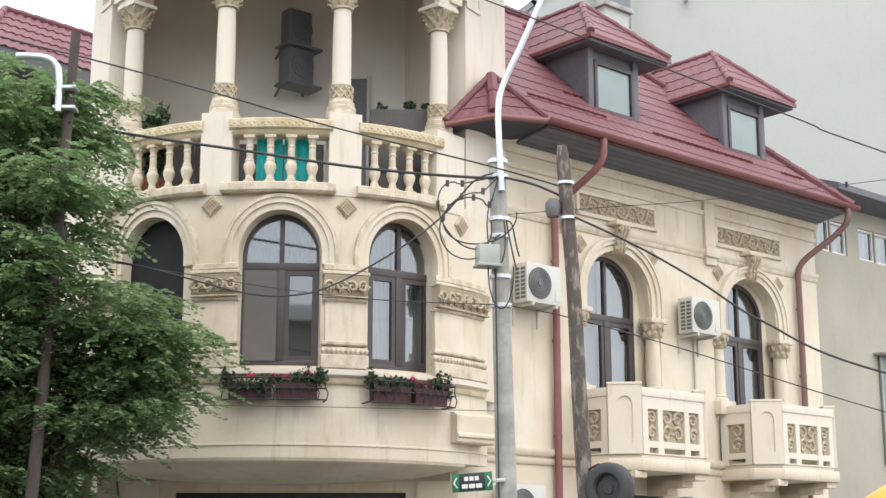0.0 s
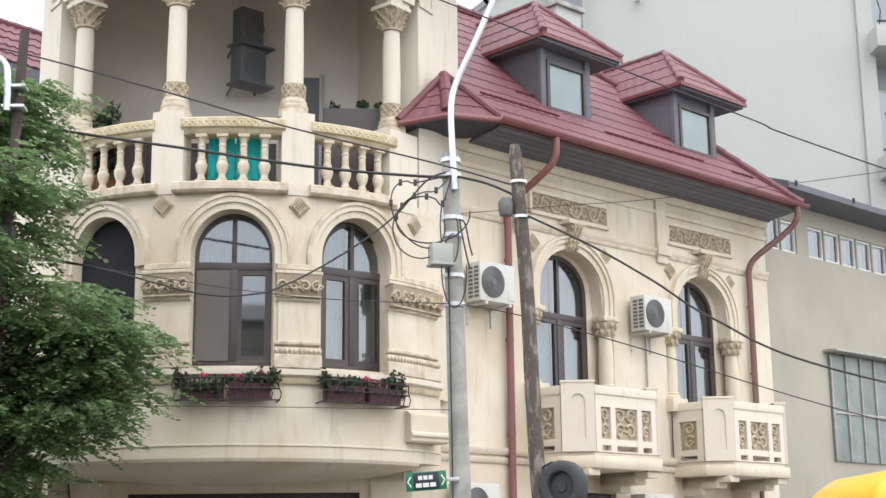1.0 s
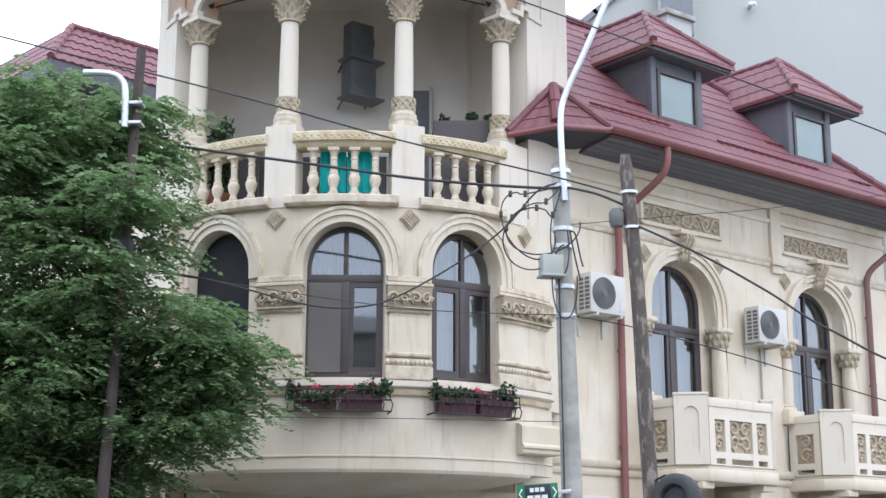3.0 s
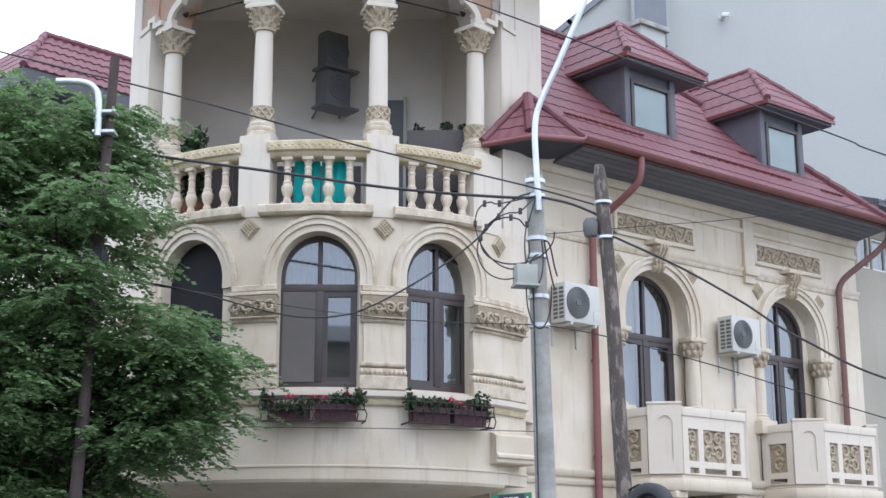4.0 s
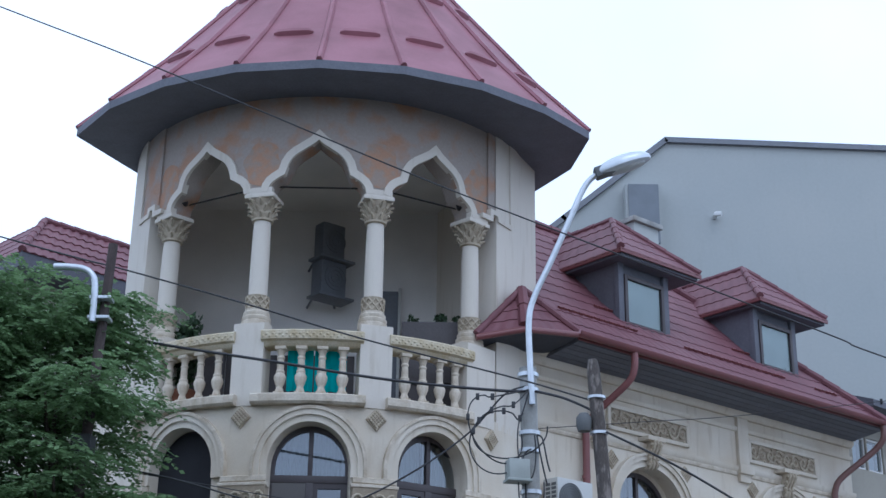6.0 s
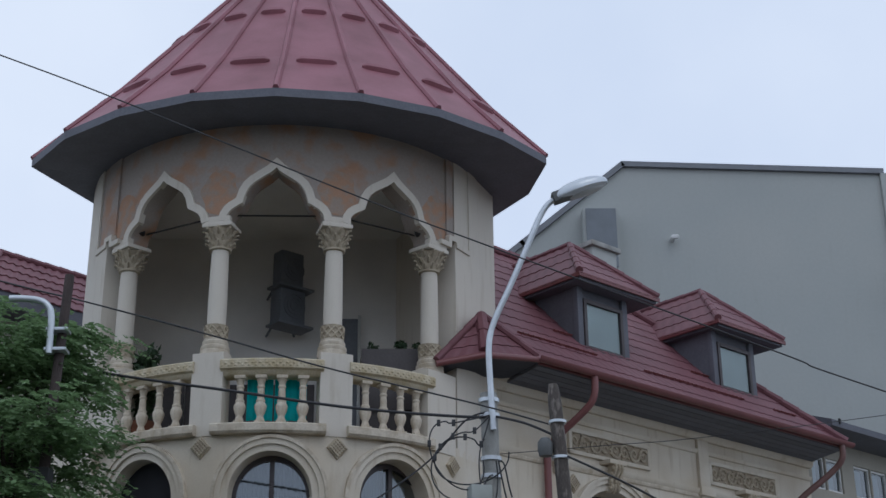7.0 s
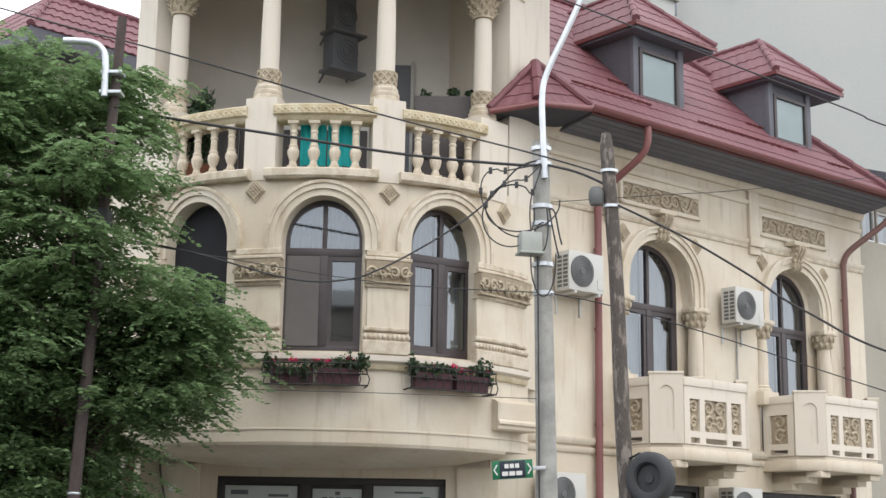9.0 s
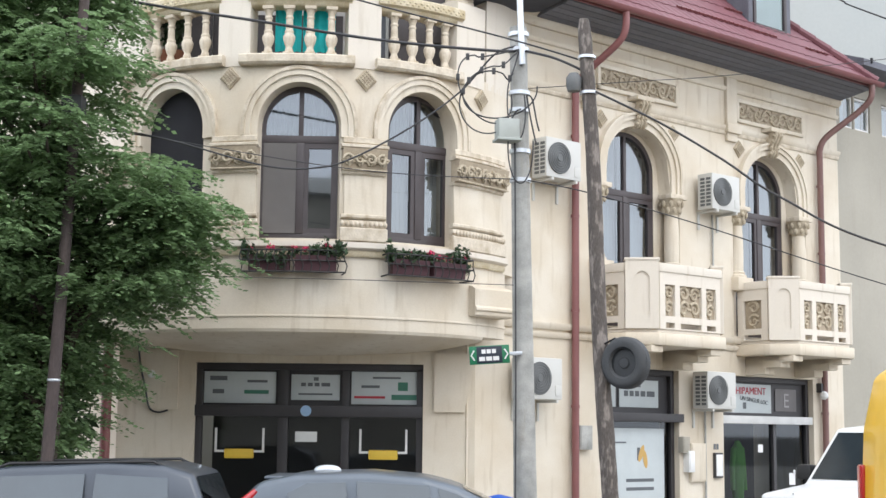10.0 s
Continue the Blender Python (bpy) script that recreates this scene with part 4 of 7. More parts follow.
bm = bmesh.new()
prof = ((1.0, 10.98), (0.97, 11.13), (0.9, 11.48), (0.8, 11.98), (0.02, APEX_Z))
rings = [eave_ring(s, z, bm) for s, z in prof]
n = len(EAVE)
for a, b in zip(rings, rings[1:]):
    for i in range(n):
        bm.faces.new((a[i], a[(i + 1) % n], b[(i + 1) % n], b[i]))
bm.faces.new(rings[-1])
troof = part("tower_roof", bm, ROOF_DARK, house, "faceted dark red sheet metal tower roof", RC, flat=True)
for i in range(n):
    bm = bmesh.new()
    a, r = EAVE[i]
    pts = [(s * r * math.sin(radians(a)), -s * r * math.cos(radians(a)), z + 0.015) for s, z in prof]
    tube(bm, pts, 0.045, 6)
    part("hip_seam", bm, ROOF_DARK, troof, "", RC)
# low sheet laps across each facet
for i in range(2, 10):
    for s in (0.83, 0.55):
        z = 11.98 + (APEX_Z - 11.98) * (0.8 - s) / 0.78 if s < 0.8 else 11.48 + (0.9 - s) * 5.0
        (a0, r0), (a1, r1) = EAVE[i], EAVE[i + 1]
        p = Vector((s * r0 * math.sin(radians(a0)), -s * r0 * math.cos(radians(a0)), z + 0.02))
        q = Vector((s * r1 * math.sin(radians(a1)), -s * r1 * math.cos(radians(a1)), z + 0.02))
        bm = bmesh.new()
        tube(bm, [p.lerp(q, 0.2), p.lerp(q, 0.27), p.lerp(q, 0.5), p.lerp(q, 0.73), p.lerp(q, 0.8)], [0.02, 0.06, 0.07, 0.06, 0.02], 6)
        part("snow_guard", bm, ROOF_DARK, troof, "", RC)
bm = bmesh.new()
lo, hi, inn = eave_ring(1.0, 10.86, bm), eave_ring(1.0, 10.985, bm), eave_ring(0.66, 10.98, bm)
for a, b in ((lo, hi), (inn, lo)):
    for i in range(n):
        bm.faces.new((a[i], a[(i + 1) % n], b[(i + 1) % n], b[i]))
part("eave_soffit", bm, SOFFIT, troof, "dark boarded eave", RC, flat=True)

# ---- main roof, in the facade's space ----
EV, OUT = 8.08, 0.82
S0, S1, RIDGE = 13.9, 21.75, 3.3


def tiled_slope(x0, x1, run, left, right, tile=0.2, course=0.36, lift0=0.014):
    """A roof slope with pressed tile courses: x along the eave, y up the slope in plan; left and right: hip runs in at each side."""
    bm = bmesh.new()
    ny = int(run / (course * 0.7071)) + 1
    nx, above = max(2, int((x1 - x0) / (tile / 4))), None
    for j in range(ny):
        y0, y1 = j * course * 0.7071, min(run, (j + 1) * course * 0.7071)
        if y1 - y0 < 0.02:
            continue
        a0, b0 = x0 + left * y0, x1 - right * y0
        a1, b1 = x0 + left * y1, x1 - right * y1
        rows = []
        for (a, b, y, lift) in ((a0, b0, y0 - 0.015, 0.0), (a0, b0, y0 - 0.015, lift0), (a1, b1, y1 - 0.012, lift0 * 0.2)):
            row = []
            for i in range(nx + 1):
                x = a + (b - a) * i / nx
                wave = 0.5 * lift0 * math.sin(2 * math.pi * x / tile) if lift else 0
                h = lift + wave
                row.append(bm.verts.new((x, y - 0.707 * h, y + 0.707 * h)))
            rows.append(row)
        for a, b in zip(([above] if above else []) + rows, rows if above else rows[1:]):
            for i in range(nx):
                bm.faces.new((a[i], a[i + 1], b[i + 1], b[i]))
        above = rows[-1]
    return bm


RFM = FM @ Matrix.Translation((0, -OUT, EV))
COURSES = 3 * 0.36 * 0.7071                    # the three lowest courses run on to the chamfered end
mroof = part("roof", tiled_slope(S0, S1, COURSES, -0.44, 1.0), ROOF, house, "red metal tile roof", RFM)
part("roof_slope", tiled_slope(S0 - 0.34, S1 - COURSES, RIDGE - COURSES, 0.78, 1.0), ROOF, mroof, "", RFM @ Matrix.Translation((0, COURSES, COURSES)))


def tiled_facet(a, b, top, courses=4, lift=0.018):
    """A three-cornered roof facet in world space with overlapping courses."""
    bm = bmesh.new()
    a, b, top = Vector(a), Vector(b), Vector(top)
    nrm = (b - a).cross(top - a).normalized()
    if nrm.z < 0:
        nrm = -nrm
    n, above = 28, None
    for j in range(courses):
        t0, t1 = j / courses, min((j + 1) / courses, 0.985)
        rows = []
        for t, h in ((t0, 0.0), (t0, lift), (t1, lift * 0.2)):
            p, q = a.lerp(top, t), b.lerp(top, t)
            w = (q - p).length
            rows.append([bm.verts.new(p.lerp(q, i / n) + nrm * (h + (0.006 * math.sin(2 * math.pi * w * (i / n - 0.5) / 0.2) if h else 0))) for i in range(n + 1)])
        for r0, r1 in zip(([above] if above else []) + rows, rows if above else rows[1:]):
            for i in range(n):
                bm.faces.new((r0[i], r0[i + 1], r1[i + 1], r1[i]))
        above = rows[-1]
    return bm


END_A, END_M, END_TOP = Vector((0.278, 18.45, 7.735)), Vector((0.963, 18.6, 7.91)), Vector((0.932, 18.95, 8.58))
END_B = RFM @ Vector((S0, 0, 0))
for a, b in ((END_A, END_M), (END_M, END_B)):
    part("roof_slope", tiled_facet(a, b, END_TOP), ROOF, mroof, "", Matrix())
    bm = bmesh.new()
    inn = Vector((-0.2, 0.75, -0.1))
    vs = [bm.verts.new(p) for p in (a + Vector((0, 0, -0.06)), b + Vector((0, 0, -0.06)), b + inn, a + inn)]
    bm.faces.new(vs)
    bmesh.ops.solidify(bm, geom=bm.faces[:], thickness=0.03)
    part("eave_soffit", bm, SOFFIT, mroof, "", Matrix())
WALL_A, WALL_TOP = END_A + Vector((0.05, 0.5, 0.3)), Vector((1.02, 19.75, 8.85))
bm = bmesh.new()
va, vt, vw, vr, vb = [bm.verts.new(p) for p in (END_A, END_TOP, WALL_A, WALL_TOP, END_B)]
bm.faces.new((va, vt, vw)), bm.faces.new((vt, vr, vw)), bm.faces.new((vt, vb, vr))
bmesh.ops.recalc_face_normals(bm, faces=bm.faces)
part("roof_flashing", bm, ROOF, mroof, "", Matrix(), flat=True)
bm = bmesh.new()
tube(bm, [p + Vector((0.0, -0.05, -0.04)) for p in (END_A, END_A.lerp(END_M, 0.9), END_M, END_M.lerp(END_B, 0.1), END_B + Vector((0.02, 0, 0)))], 0.045, 10)
part("gutter", bm, GUTTER, mroof, "", Matrix())
RIGHT_END = FM @ Matrix.Translation((S1, -OUT, EV)) @ Matrix.Rotation(radians(90), 4, "Z")
part("roof_slope", tiled_slope(0.0, 6.6, RIDGE, 1.0, 1.0), ROOF, mroof, "", RIGHT_END)


def ridge_cap(p, q, m, parent, r=0.075):
    bm = bmesh.new()
    P, Q = Vector(p), Vector(q)
    k = max(2, int((Q - P).length / 0.33))
    pts, rs = [], []
    for i in range(k):
        pts += [P.lerp(Q, i / k), P.lerp(Q, (i + 0.97) / k)]
        rs += [r * 1.12, r * 0.92]
    tube(bm, pts, rs, 8)
    part("ridge_cap", bm, ROOF, parent, "", m)


ridge_cap(END_B + Vector((0, 0, 0.03)), END_TOP + Vector((0, 0, 0.03)), Matrix(), mroof, 0.06)
ridge_cap(END_M + Vector((0, 0, 0.03)), END_TOP + Vector((0, 0, 0.03)), Matrix(), mroof, 0.085)
ridge_cap(END_A + Vector((0, 0, 0.03)), END_TOP + Vector((0, 0, 0.03)), Matrix(), mroof, 0.05)
ridge_cap((S1, 0, 0.05), (S1 - RIDGE, RIDGE, RIDGE + 0.05), RFM, mroof)
ridge_cap((S0 + 1.6, RIDGE, RIDGE + 0.05), (S1 - RIDGE, RIDGE, RIDGE + 0.05), RFM, mroof)
bm = bmesh.new()
moulding(bm, S0 + 0.06, S1 - 0.06, [(0.02, -0.05), (0.02, -0.07), (0.9, -0.2), (5.8, -0.2), (5.8, -0.1)], flat_map, 9)
part("eave_soffit", bm, SOFFIT, mroof, "dark boarded eave", RFM)
for i in range(6):
    y = 0.05 + i * 0.135
    z = -0.075 - 0.13 * y / 0.88
    bm = bmesh.new()
    moulding(bm, S0 + 0.07, S1 - 0.07, [(y, z), (y, z - 0.012), (y + 0.122, z - 0.03), (y + 0.122, z - 0.016)], flat_map, 9)
    part("soffit_board", bm, SOFFIT, mroof, "", RFM)
bm = bmesh.new()
box(bm, S0 + 0.03, S1 - 0.03, 0.0, 0.02, -0.09, 0.0, 0.004)
part("fascia", bm, GUTTER, mroof, "", RFM)
# row of snow stops above the eave
stop = None
for s_a, s_b, y in ((14.1, 15.9, 0.55), (16.9, 19.6, 0.5), (20.3, 21.0, 0.45), (15.3, 15.9, 0.95), (18.7, 19.3, 0.95)):
    for i in range(int((s_b - s_a) / 0.11)):
        m = RFM @ Matrix.Translation((s_a + 0.11 * i, y, y + 0.012)) @ Matrix.Rotation(radians(45), 4, "X")
        if stop is None:
            bm = bmesh.new()
            box(bm, -0.042, 0.042, -0.014, 0.014, 0, 0.038)
            stop = part("snow_stop", bm, GUTTER, mroof, "", m)
        else:
            again(stop, mroof, m)
# half-round gutter
bm = bmesh.new()
prof = [(0.075 * math.cos(a), 0.075 * math.sin(a)) for a in [math.pi + math.pi * i / 8 for i in range(9)]] + [(0.085, 0.012), (0.062, 0.0)] + [(0.06 * math.cos(a), 0.06 * math.sin(a)) for a in [2 * math.pi - math.pi * i / 8 for i in range(9)]]
moulding(bm, S0 - 0.05, S1 + 0.05, [(y - 0.07, z + 0.0) for y, z in prof], flat_map, 9)
part("gutter", bm, GUTTER, mroof, "red half-round gutter", RFM)

DULL_GLASS = glass("dull dormer glass", (0.85, 0.88, 0.88), 0.06, 1.4)
BLIND = material("grey-green blind", (0.6, 0.66, 0.65), 0.9, vary=0.08, scale=2, fine=20, bump=0.05)


def dormer(c, dx):
    """A hipped dormer with one window; c is its middle along the facade."""
    m = FM @ Matrix.Translation((c + dx, 0, 0))
    bm = bmesh.new()
    box(bm, -0.58, 0.58, 0.02, 1.6, 8.6, 9.92)
    d = part("dormer", bm, DORMER, mroof, "dark clad hipped dormer", m)
    for s in (-1, 1):
        bm = bmesh.new()
        x0, x1 = sorted((s * 0.475, s * 0.6))
        box(bm, x0, x1, -0.04, 0.06, 8.72, 9.9, 0.01)
        part("corner_board", bm, DORMER, d, "", m)
    wz0, wz1 = 8.82, 9.68
    bm = bmesh.new()
    for x0, x1, z0, z1 in ((-0.47, -0.4, wz0, wz1), (0.4, 0.47, wz0, wz1), (-0.4, 0.4, wz0, wz0 + 0.07), (-0.4, 0.4, wz1 - 0.07, wz1)):
        box(bm, x0, x1, -0.06, 0.0, z0, z1, 0.008)
    box(bm, -0.52, 0.52, -0.1, 0.0, wz0 - 0.05, wz0 - 0.003, 0.008)
    w = part("window", bm, FRAME, d, "small dark framed dormer window", m)
    bm = bmesh.new()
    sheet(bm, -0.4, 0.4, -0.02, wz0 + 0.07, wz1 - 0.07)
    part("pane", bm, DULL_GLASS, d, "", m, flat=True)
    bm = bmesh.new()
    box(bm, -0.4, 0.4, -0.008, 0.01, wz0 + 0.07, wz1 - 0.07)
    part("blind", bm, BLIND, d, "grey-green blind", m)
    half, z = 0.96, 9.95
    rm = FM @ Matrix.Translation((c, -0.32, z))
    part("roof_slope", tiled_slope(-half, half, half + 0.1, 0.9, 0.9), ROOF, d, "", rm)
    for s in (-1, 1):
        lm = rm @ (Matrix.Translation((-half, 3.0, 0)) @ Matrix.Rotation(radians(-90), 4, "Z") if s < 0 else Matrix.Translation((half, 0, 0)) @ Matrix.Rotation(radians(90), 4, "Z"))
        left, right = (0.0, 1.1) if s < 0 else (1.1, 0.0)
        part("roof_slope", tiled_slope(0, 3.0, half, left, right), ROOF, d, "", lm @ Matrix.Diagonal((1, 1, 1.115, 1)))
    ridge_cap((-half, 0, 0.04), (0, half + 0.1, half + 0.1), rm, d, 0.06)
    ridge_cap((half, 0, 0.04), (0, half + 0.1, half + 0.1), rm, d, 0.06)
    ridge_cap((0, half + 0.1, half + 0.1), (0, 3.0, half + 0.1), rm, d, 0.06)
    bm = bmesh.new()
    box(bm, -half + 0.03, half - 0.03, 0.03, 2.6, -0.09, -0.03)
    part("eave_soffit", bm, SOFFIT, d, "", rm)
    bm = bmesh.new()
    box(bm, -half - 0.02, half + 0.02, -0.02, 0.01, -0.055, 0.02, 0.005)
    part("fascia", bm, GUTTER, d, "", rm)
    bm = bmesh.new()
    box(bm, -half - 0.02, -half + 0.01, 0.012, 2.6, -0.055, 0.02, 0.005)
    part("fascia", bm, GUTTER, d, "", rm)


dormer(16.4, -0.13), dormer(19.92, -0.22)

# downpipes
PIPE_GREY = material("grey-brown painted pipe", (0.19, 0.1, 0.088), 0.5, vary=0.12, scale=3, fine=40, bump=0.04)
for pts in ([(15.06, -OUT - 0.05, 8.02), (15.06, -OUT - 0.03, 7.75), (15.02, -0.72, 7.55), (14.85, -0.2, 7.15), (14.78, -0.1, 6.95), (14.78, -0.09, 0.15)],
            [(21.5, -OUT - 0.05, 8.02), (21.5, -OUT - 0.03, 7.78), (21.42, -0.65, 7.55), (21.06, -0.2, 7.1), (21.0, -0.1, 6.85), (21.0, -0.09, 0.15)]):
    bm = bmesh.new()
    tube(bm, curve_points(pts[:5], 5) + [Vector(pts[5])], 0.055, 12)
    for z in (6.2, 5.0, 3.6, 2.2):
        lathe(bm, [(0.066, z), (0.066, z + 0.04)], 12, Matrix.Translation((pts[4][0], -0.09, 0)))
    part("downpipe", bm, PIPE_BROWN if pts[0][0] < 18 else PIPE_GREY, house, "painted metal downpipe", FM)


# moulded console where the bay meets the side facade, and the wall ledges below it
bm = bmesh.new()
pr = [(0.02, 3.36), (-0.64, 3.36), (-0.66, 3.38), (-0.66, 3.42), (-0.69, 3.44), (-0.69, 3.47), (-0.66, 3.5), (-0.66, 3.72), (-0.6, 3.76), (0.02, 3.88)]
moulding(bm, 12.3, 12.98, pr, flat_map, 1)
part("console", bm, PLASTER, house, "moulded plaster console", FM)
for x0, x1, lean in ((-4.0, -3.6, 0.14), (-0.1, 0.3, -0.14)):
    bm = bmesh.new()
    n = 12
    front, back = [], []
    for i in range(n + 1):
        t = i / n
        dx, y = lean * (1 - t) ** 2, -0.045
        for ring, yy in ((front, y), (back, 0.02)):
            ring.append([bm.verts.new((x + (dx - lean if k == (0 if lean > 0 else 1) else 0), yy, 2.1 + 0.8 * t)) for k, x in enumerate((x0, x1))])
    for i in range(n):
        bm.faces.new((front[i][0], front[i][1], front[i + 1][1], front[i + 1][0]))
        bm.faces.new((front[i][0], front[i + 1][0], back[i + 1][0], back[i][0]))
        bm.faces.new((front[i][1], back[i][1], back[i + 1][1], front[i + 1][1]))
    bm.faces.new((front[0][0], back[0][0], back[0][1], front[0][1]))
    bmesh.ops.recalc_face_normals(bm, faces=bm.faces)
    part("bracket", bm, PLASTER, house, "curved plaster bracket", CM)
# ---- shop fronts ----
PANEL_WHITE = material("white sign panel", (0.5, 0.54, 0.54), 0.5, vary=0.04, scale=3, fine=40, bump=0.02, second=(0.42, 0.46, 0.47), mix=0.5)
PRINT_GREY = material("grey print", (0.12, 0.13, 0.14), 0.7, vary=0.05, bump=0)
PRINT_GREEN = material("green print", (0.06, 0.2, 0.14), 0.7, vary=0.05, bump=0)
PRINT_RED = material("red print", (0.45, 0.04, 0.06), 0.7, vary=0.05, bump=0)
PRINT_OCHRE = material("ochre print", (0.6, 0.38, 0.12), 0.7, vary=0.05, bump=0)
YELLOW = material("yellow label", (0.72, 0.5, 0.06), 0.6, vary=0.06, bump=0.02)
WHITE_PAINT = material("white paint", (0.75, 0.75, 0.73), 0.5, vary=0.05, bump=0.03)
DARK_GLASS = glass("dark shop glass", (0.55, 0.58, 0.6), 0.03, 1.55)
SHOP_FRAME = material("anthracite shop frame", (0.04, 0.037, 0.039), 0.5, vary=0.12, scale=4, fine=40, bump=0.05)
STEEL_SHUTTER = material("white shutter box", (0.6, 0.6, 0.58), 0.5, vary=0.06, scale=4, fine=40, bump=0.03)


def lettering(parent, name, words, size, x, y, z, mat, m, tilt=0.0):
    cu = bpy.data.curves.new(name, "FONT")
    cu.body, cu.size, cu.extrude, cu.align_x = words, size, 0.002, "CENTER"
    tmp = bpy.data.objects.new(name, cu)
    scene.collection.objects.link(tmp)
    bpy.context.view_layer.update()
    me = bpy.data.meshes.new_from_object(tmp.evaluated_get(bpy.context.evaluated_depsgraph_get()))
    bpy.data.objects.remove(tmp)
    me.materials.append(mat)
    ob = new(name, me)
    ob.parent = parent
    w = m @ Matrix.Translation((x, y, z)) @ Matrix.Rotation(radians(90), 4, "X") @ Matrix.Rotation(radians(tilt), 4, "Z")
    ob.matrix_basis = WORLD_OF[parent.name].inverted() @ w
    WORLD_OF[ob.name] = w
    return ob


def sign_panel(m, x0, x1, z0, z1, y, label, bars, name="shop_sign"):
    """A flat printed panel; bars are (x0, x1, z0, z1, material) as shares of the panel."""
    t = thing(name, m @ Matrix.Translation((x0, y, z0)), label, "sign")
    w, h = x1 - x0, z1 - z0
    bm = bmesh.new()
    box(bm, 0, w, -0.012, 0, 0, h, 0.003)
    part("panel", bm, PANEL_WHITE, t)
    for a, b, c, d, mat in bars:
        bm = bmesh.new()
        box(bm, a * w, b * w, -0.016, -0.0125, c * h, d * h)
        part("print_bar", bm, mat, t)
    return t


shop = thing("storefront", CM @ Matrix.Translation((-1.81, 0.1, 0.13)), "dark framed corner shop front under the bay", "storefront")
bm = bmesh.new()
box(bm, -3.37, -0.25, 0.1, 0.2, 2.66, 2.75, 0.008)
part("head", bm, SHOP_FRAME, shop, "", CM)
bm = bmesh.new()
box(bm, -3.39, -0.23, 0.02, 0.22, 2.02, 2.17, 0.01)
part("transom", bm, SHOP_FRAME, shop, "", CM)
for x0, x1 in ((-3.37, -3.28), (-2.24, -2.1), (-1.37, -1.26), (-0.34, -0.25)):
    bm = bmesh.new()
    box(bm, x0, x1, 0.1, 0.2, 0.13, 2.66, 0.006)
    part("mullion", bm, SHOP_FRAME, shop, "", CM)
for x0, x1 in ((-3.28, -2.24), (-2.1, -1.37), (-1.26, -0.34)):
    bm = bmesh.new()
    sheet(bm, x0, x1, 0.15, 0.2, 2.04)
    part("pane", bm, DARK_GLASS, shop, "", CM, flat=True)
    bm = bmesh.new()
    box(bm, x0, x1, 0.17, 0.19, 2.16, 2.67)
    part("backing_panel", bm, SHOP_FRAME, shop, "", CM)
for x0, x1 in ((-3.1, -2.42), (-1.12, -0.46)):
    bm = bmesh.new()
    for q in ((x0, x0 + 0.03, 1.56, 1.86), (x1 - 0.03, x1, 1.56, 1.86), (x0, x1, 1.53, 1.56)):
        box(bm, q[0], q[1], 0.125, 0.148, q[2], q[3])
    part("tape_frame", bm, WHITE_PAINT, shop, "white taped outline on the glass", CM)
    bm = bmesh.new()
    c = (x0 + x1) / 2
    box(bm, c - 0.2, c + 0.2, 0.115, 0.124, 1.45, 1.58, 0.02)
    part("label_strip", bm, YELLOW, shop, "yellow sticker", CM)
bm = bmesh.new()
box(bm, -2.0, -1.7, 0.115, 0.148, 1.68, 1.82, 0.004)
part("notice", bm, WHITE_PAINT, shop, "white notice", CM)
# near-black backing; the unlit shop's shade is put into its colour
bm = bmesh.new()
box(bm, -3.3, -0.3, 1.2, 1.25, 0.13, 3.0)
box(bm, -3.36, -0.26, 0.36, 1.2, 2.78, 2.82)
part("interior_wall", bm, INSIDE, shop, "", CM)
sign_panel(CM, -3.27, -2.28, 2.2, 2.63, 0.16, "white printed panel with small grey marks in the shop's fanlight", [(0.08, 0.32, 0.72, 0.86, PRINT_GREY), (0.6, 0.88, 0.66, 0.74, PRINT_GREY), (0.12, 0.28, 0.3, 0.44, PRINT_GREY), (0.56, 0.9, 0.3, 0.42, PRINT_GREEN)])
sign_panel(CM, -2.07, -1.4, 2.25, 2.6, 0.16, "white printed panel with a grey word in the fanlight", [(0.46, 0.56, 0.76, 0.9, PRINT_GREY), (0.2, 0.3, 0.54, 0.68, PRINT_GREY), (0.34, 0.44, 0.54, 0.68, PRINT_GREY), (0.48, 0.58, 0.54, 0.68, PRINT_GREY), (0.62, 0.8, 0.54, 0.68, PRINT_GREY), (0.15, 0.85, 0.2, 0.27, PRINT_GREY)])
sign_panel(CM, -1.24, -0.27, 2.2, 2.65, 0.16, "white printed panel with coloured marks in the shop's fanlight", [(0.3, 0.7, 0.78, 0.84, PRINT_GREY), (0.14, 0.4, 0.5, 0.58, PRINT_GREY), (0.66, 0.8, 0.42, 0.68, PRINT_GREEN), (0.04, 0.48, 0.18, 0.25, PRINT_RED), (0.57, 0.93, 0.14, 0.3, PRINT_GREEN)])

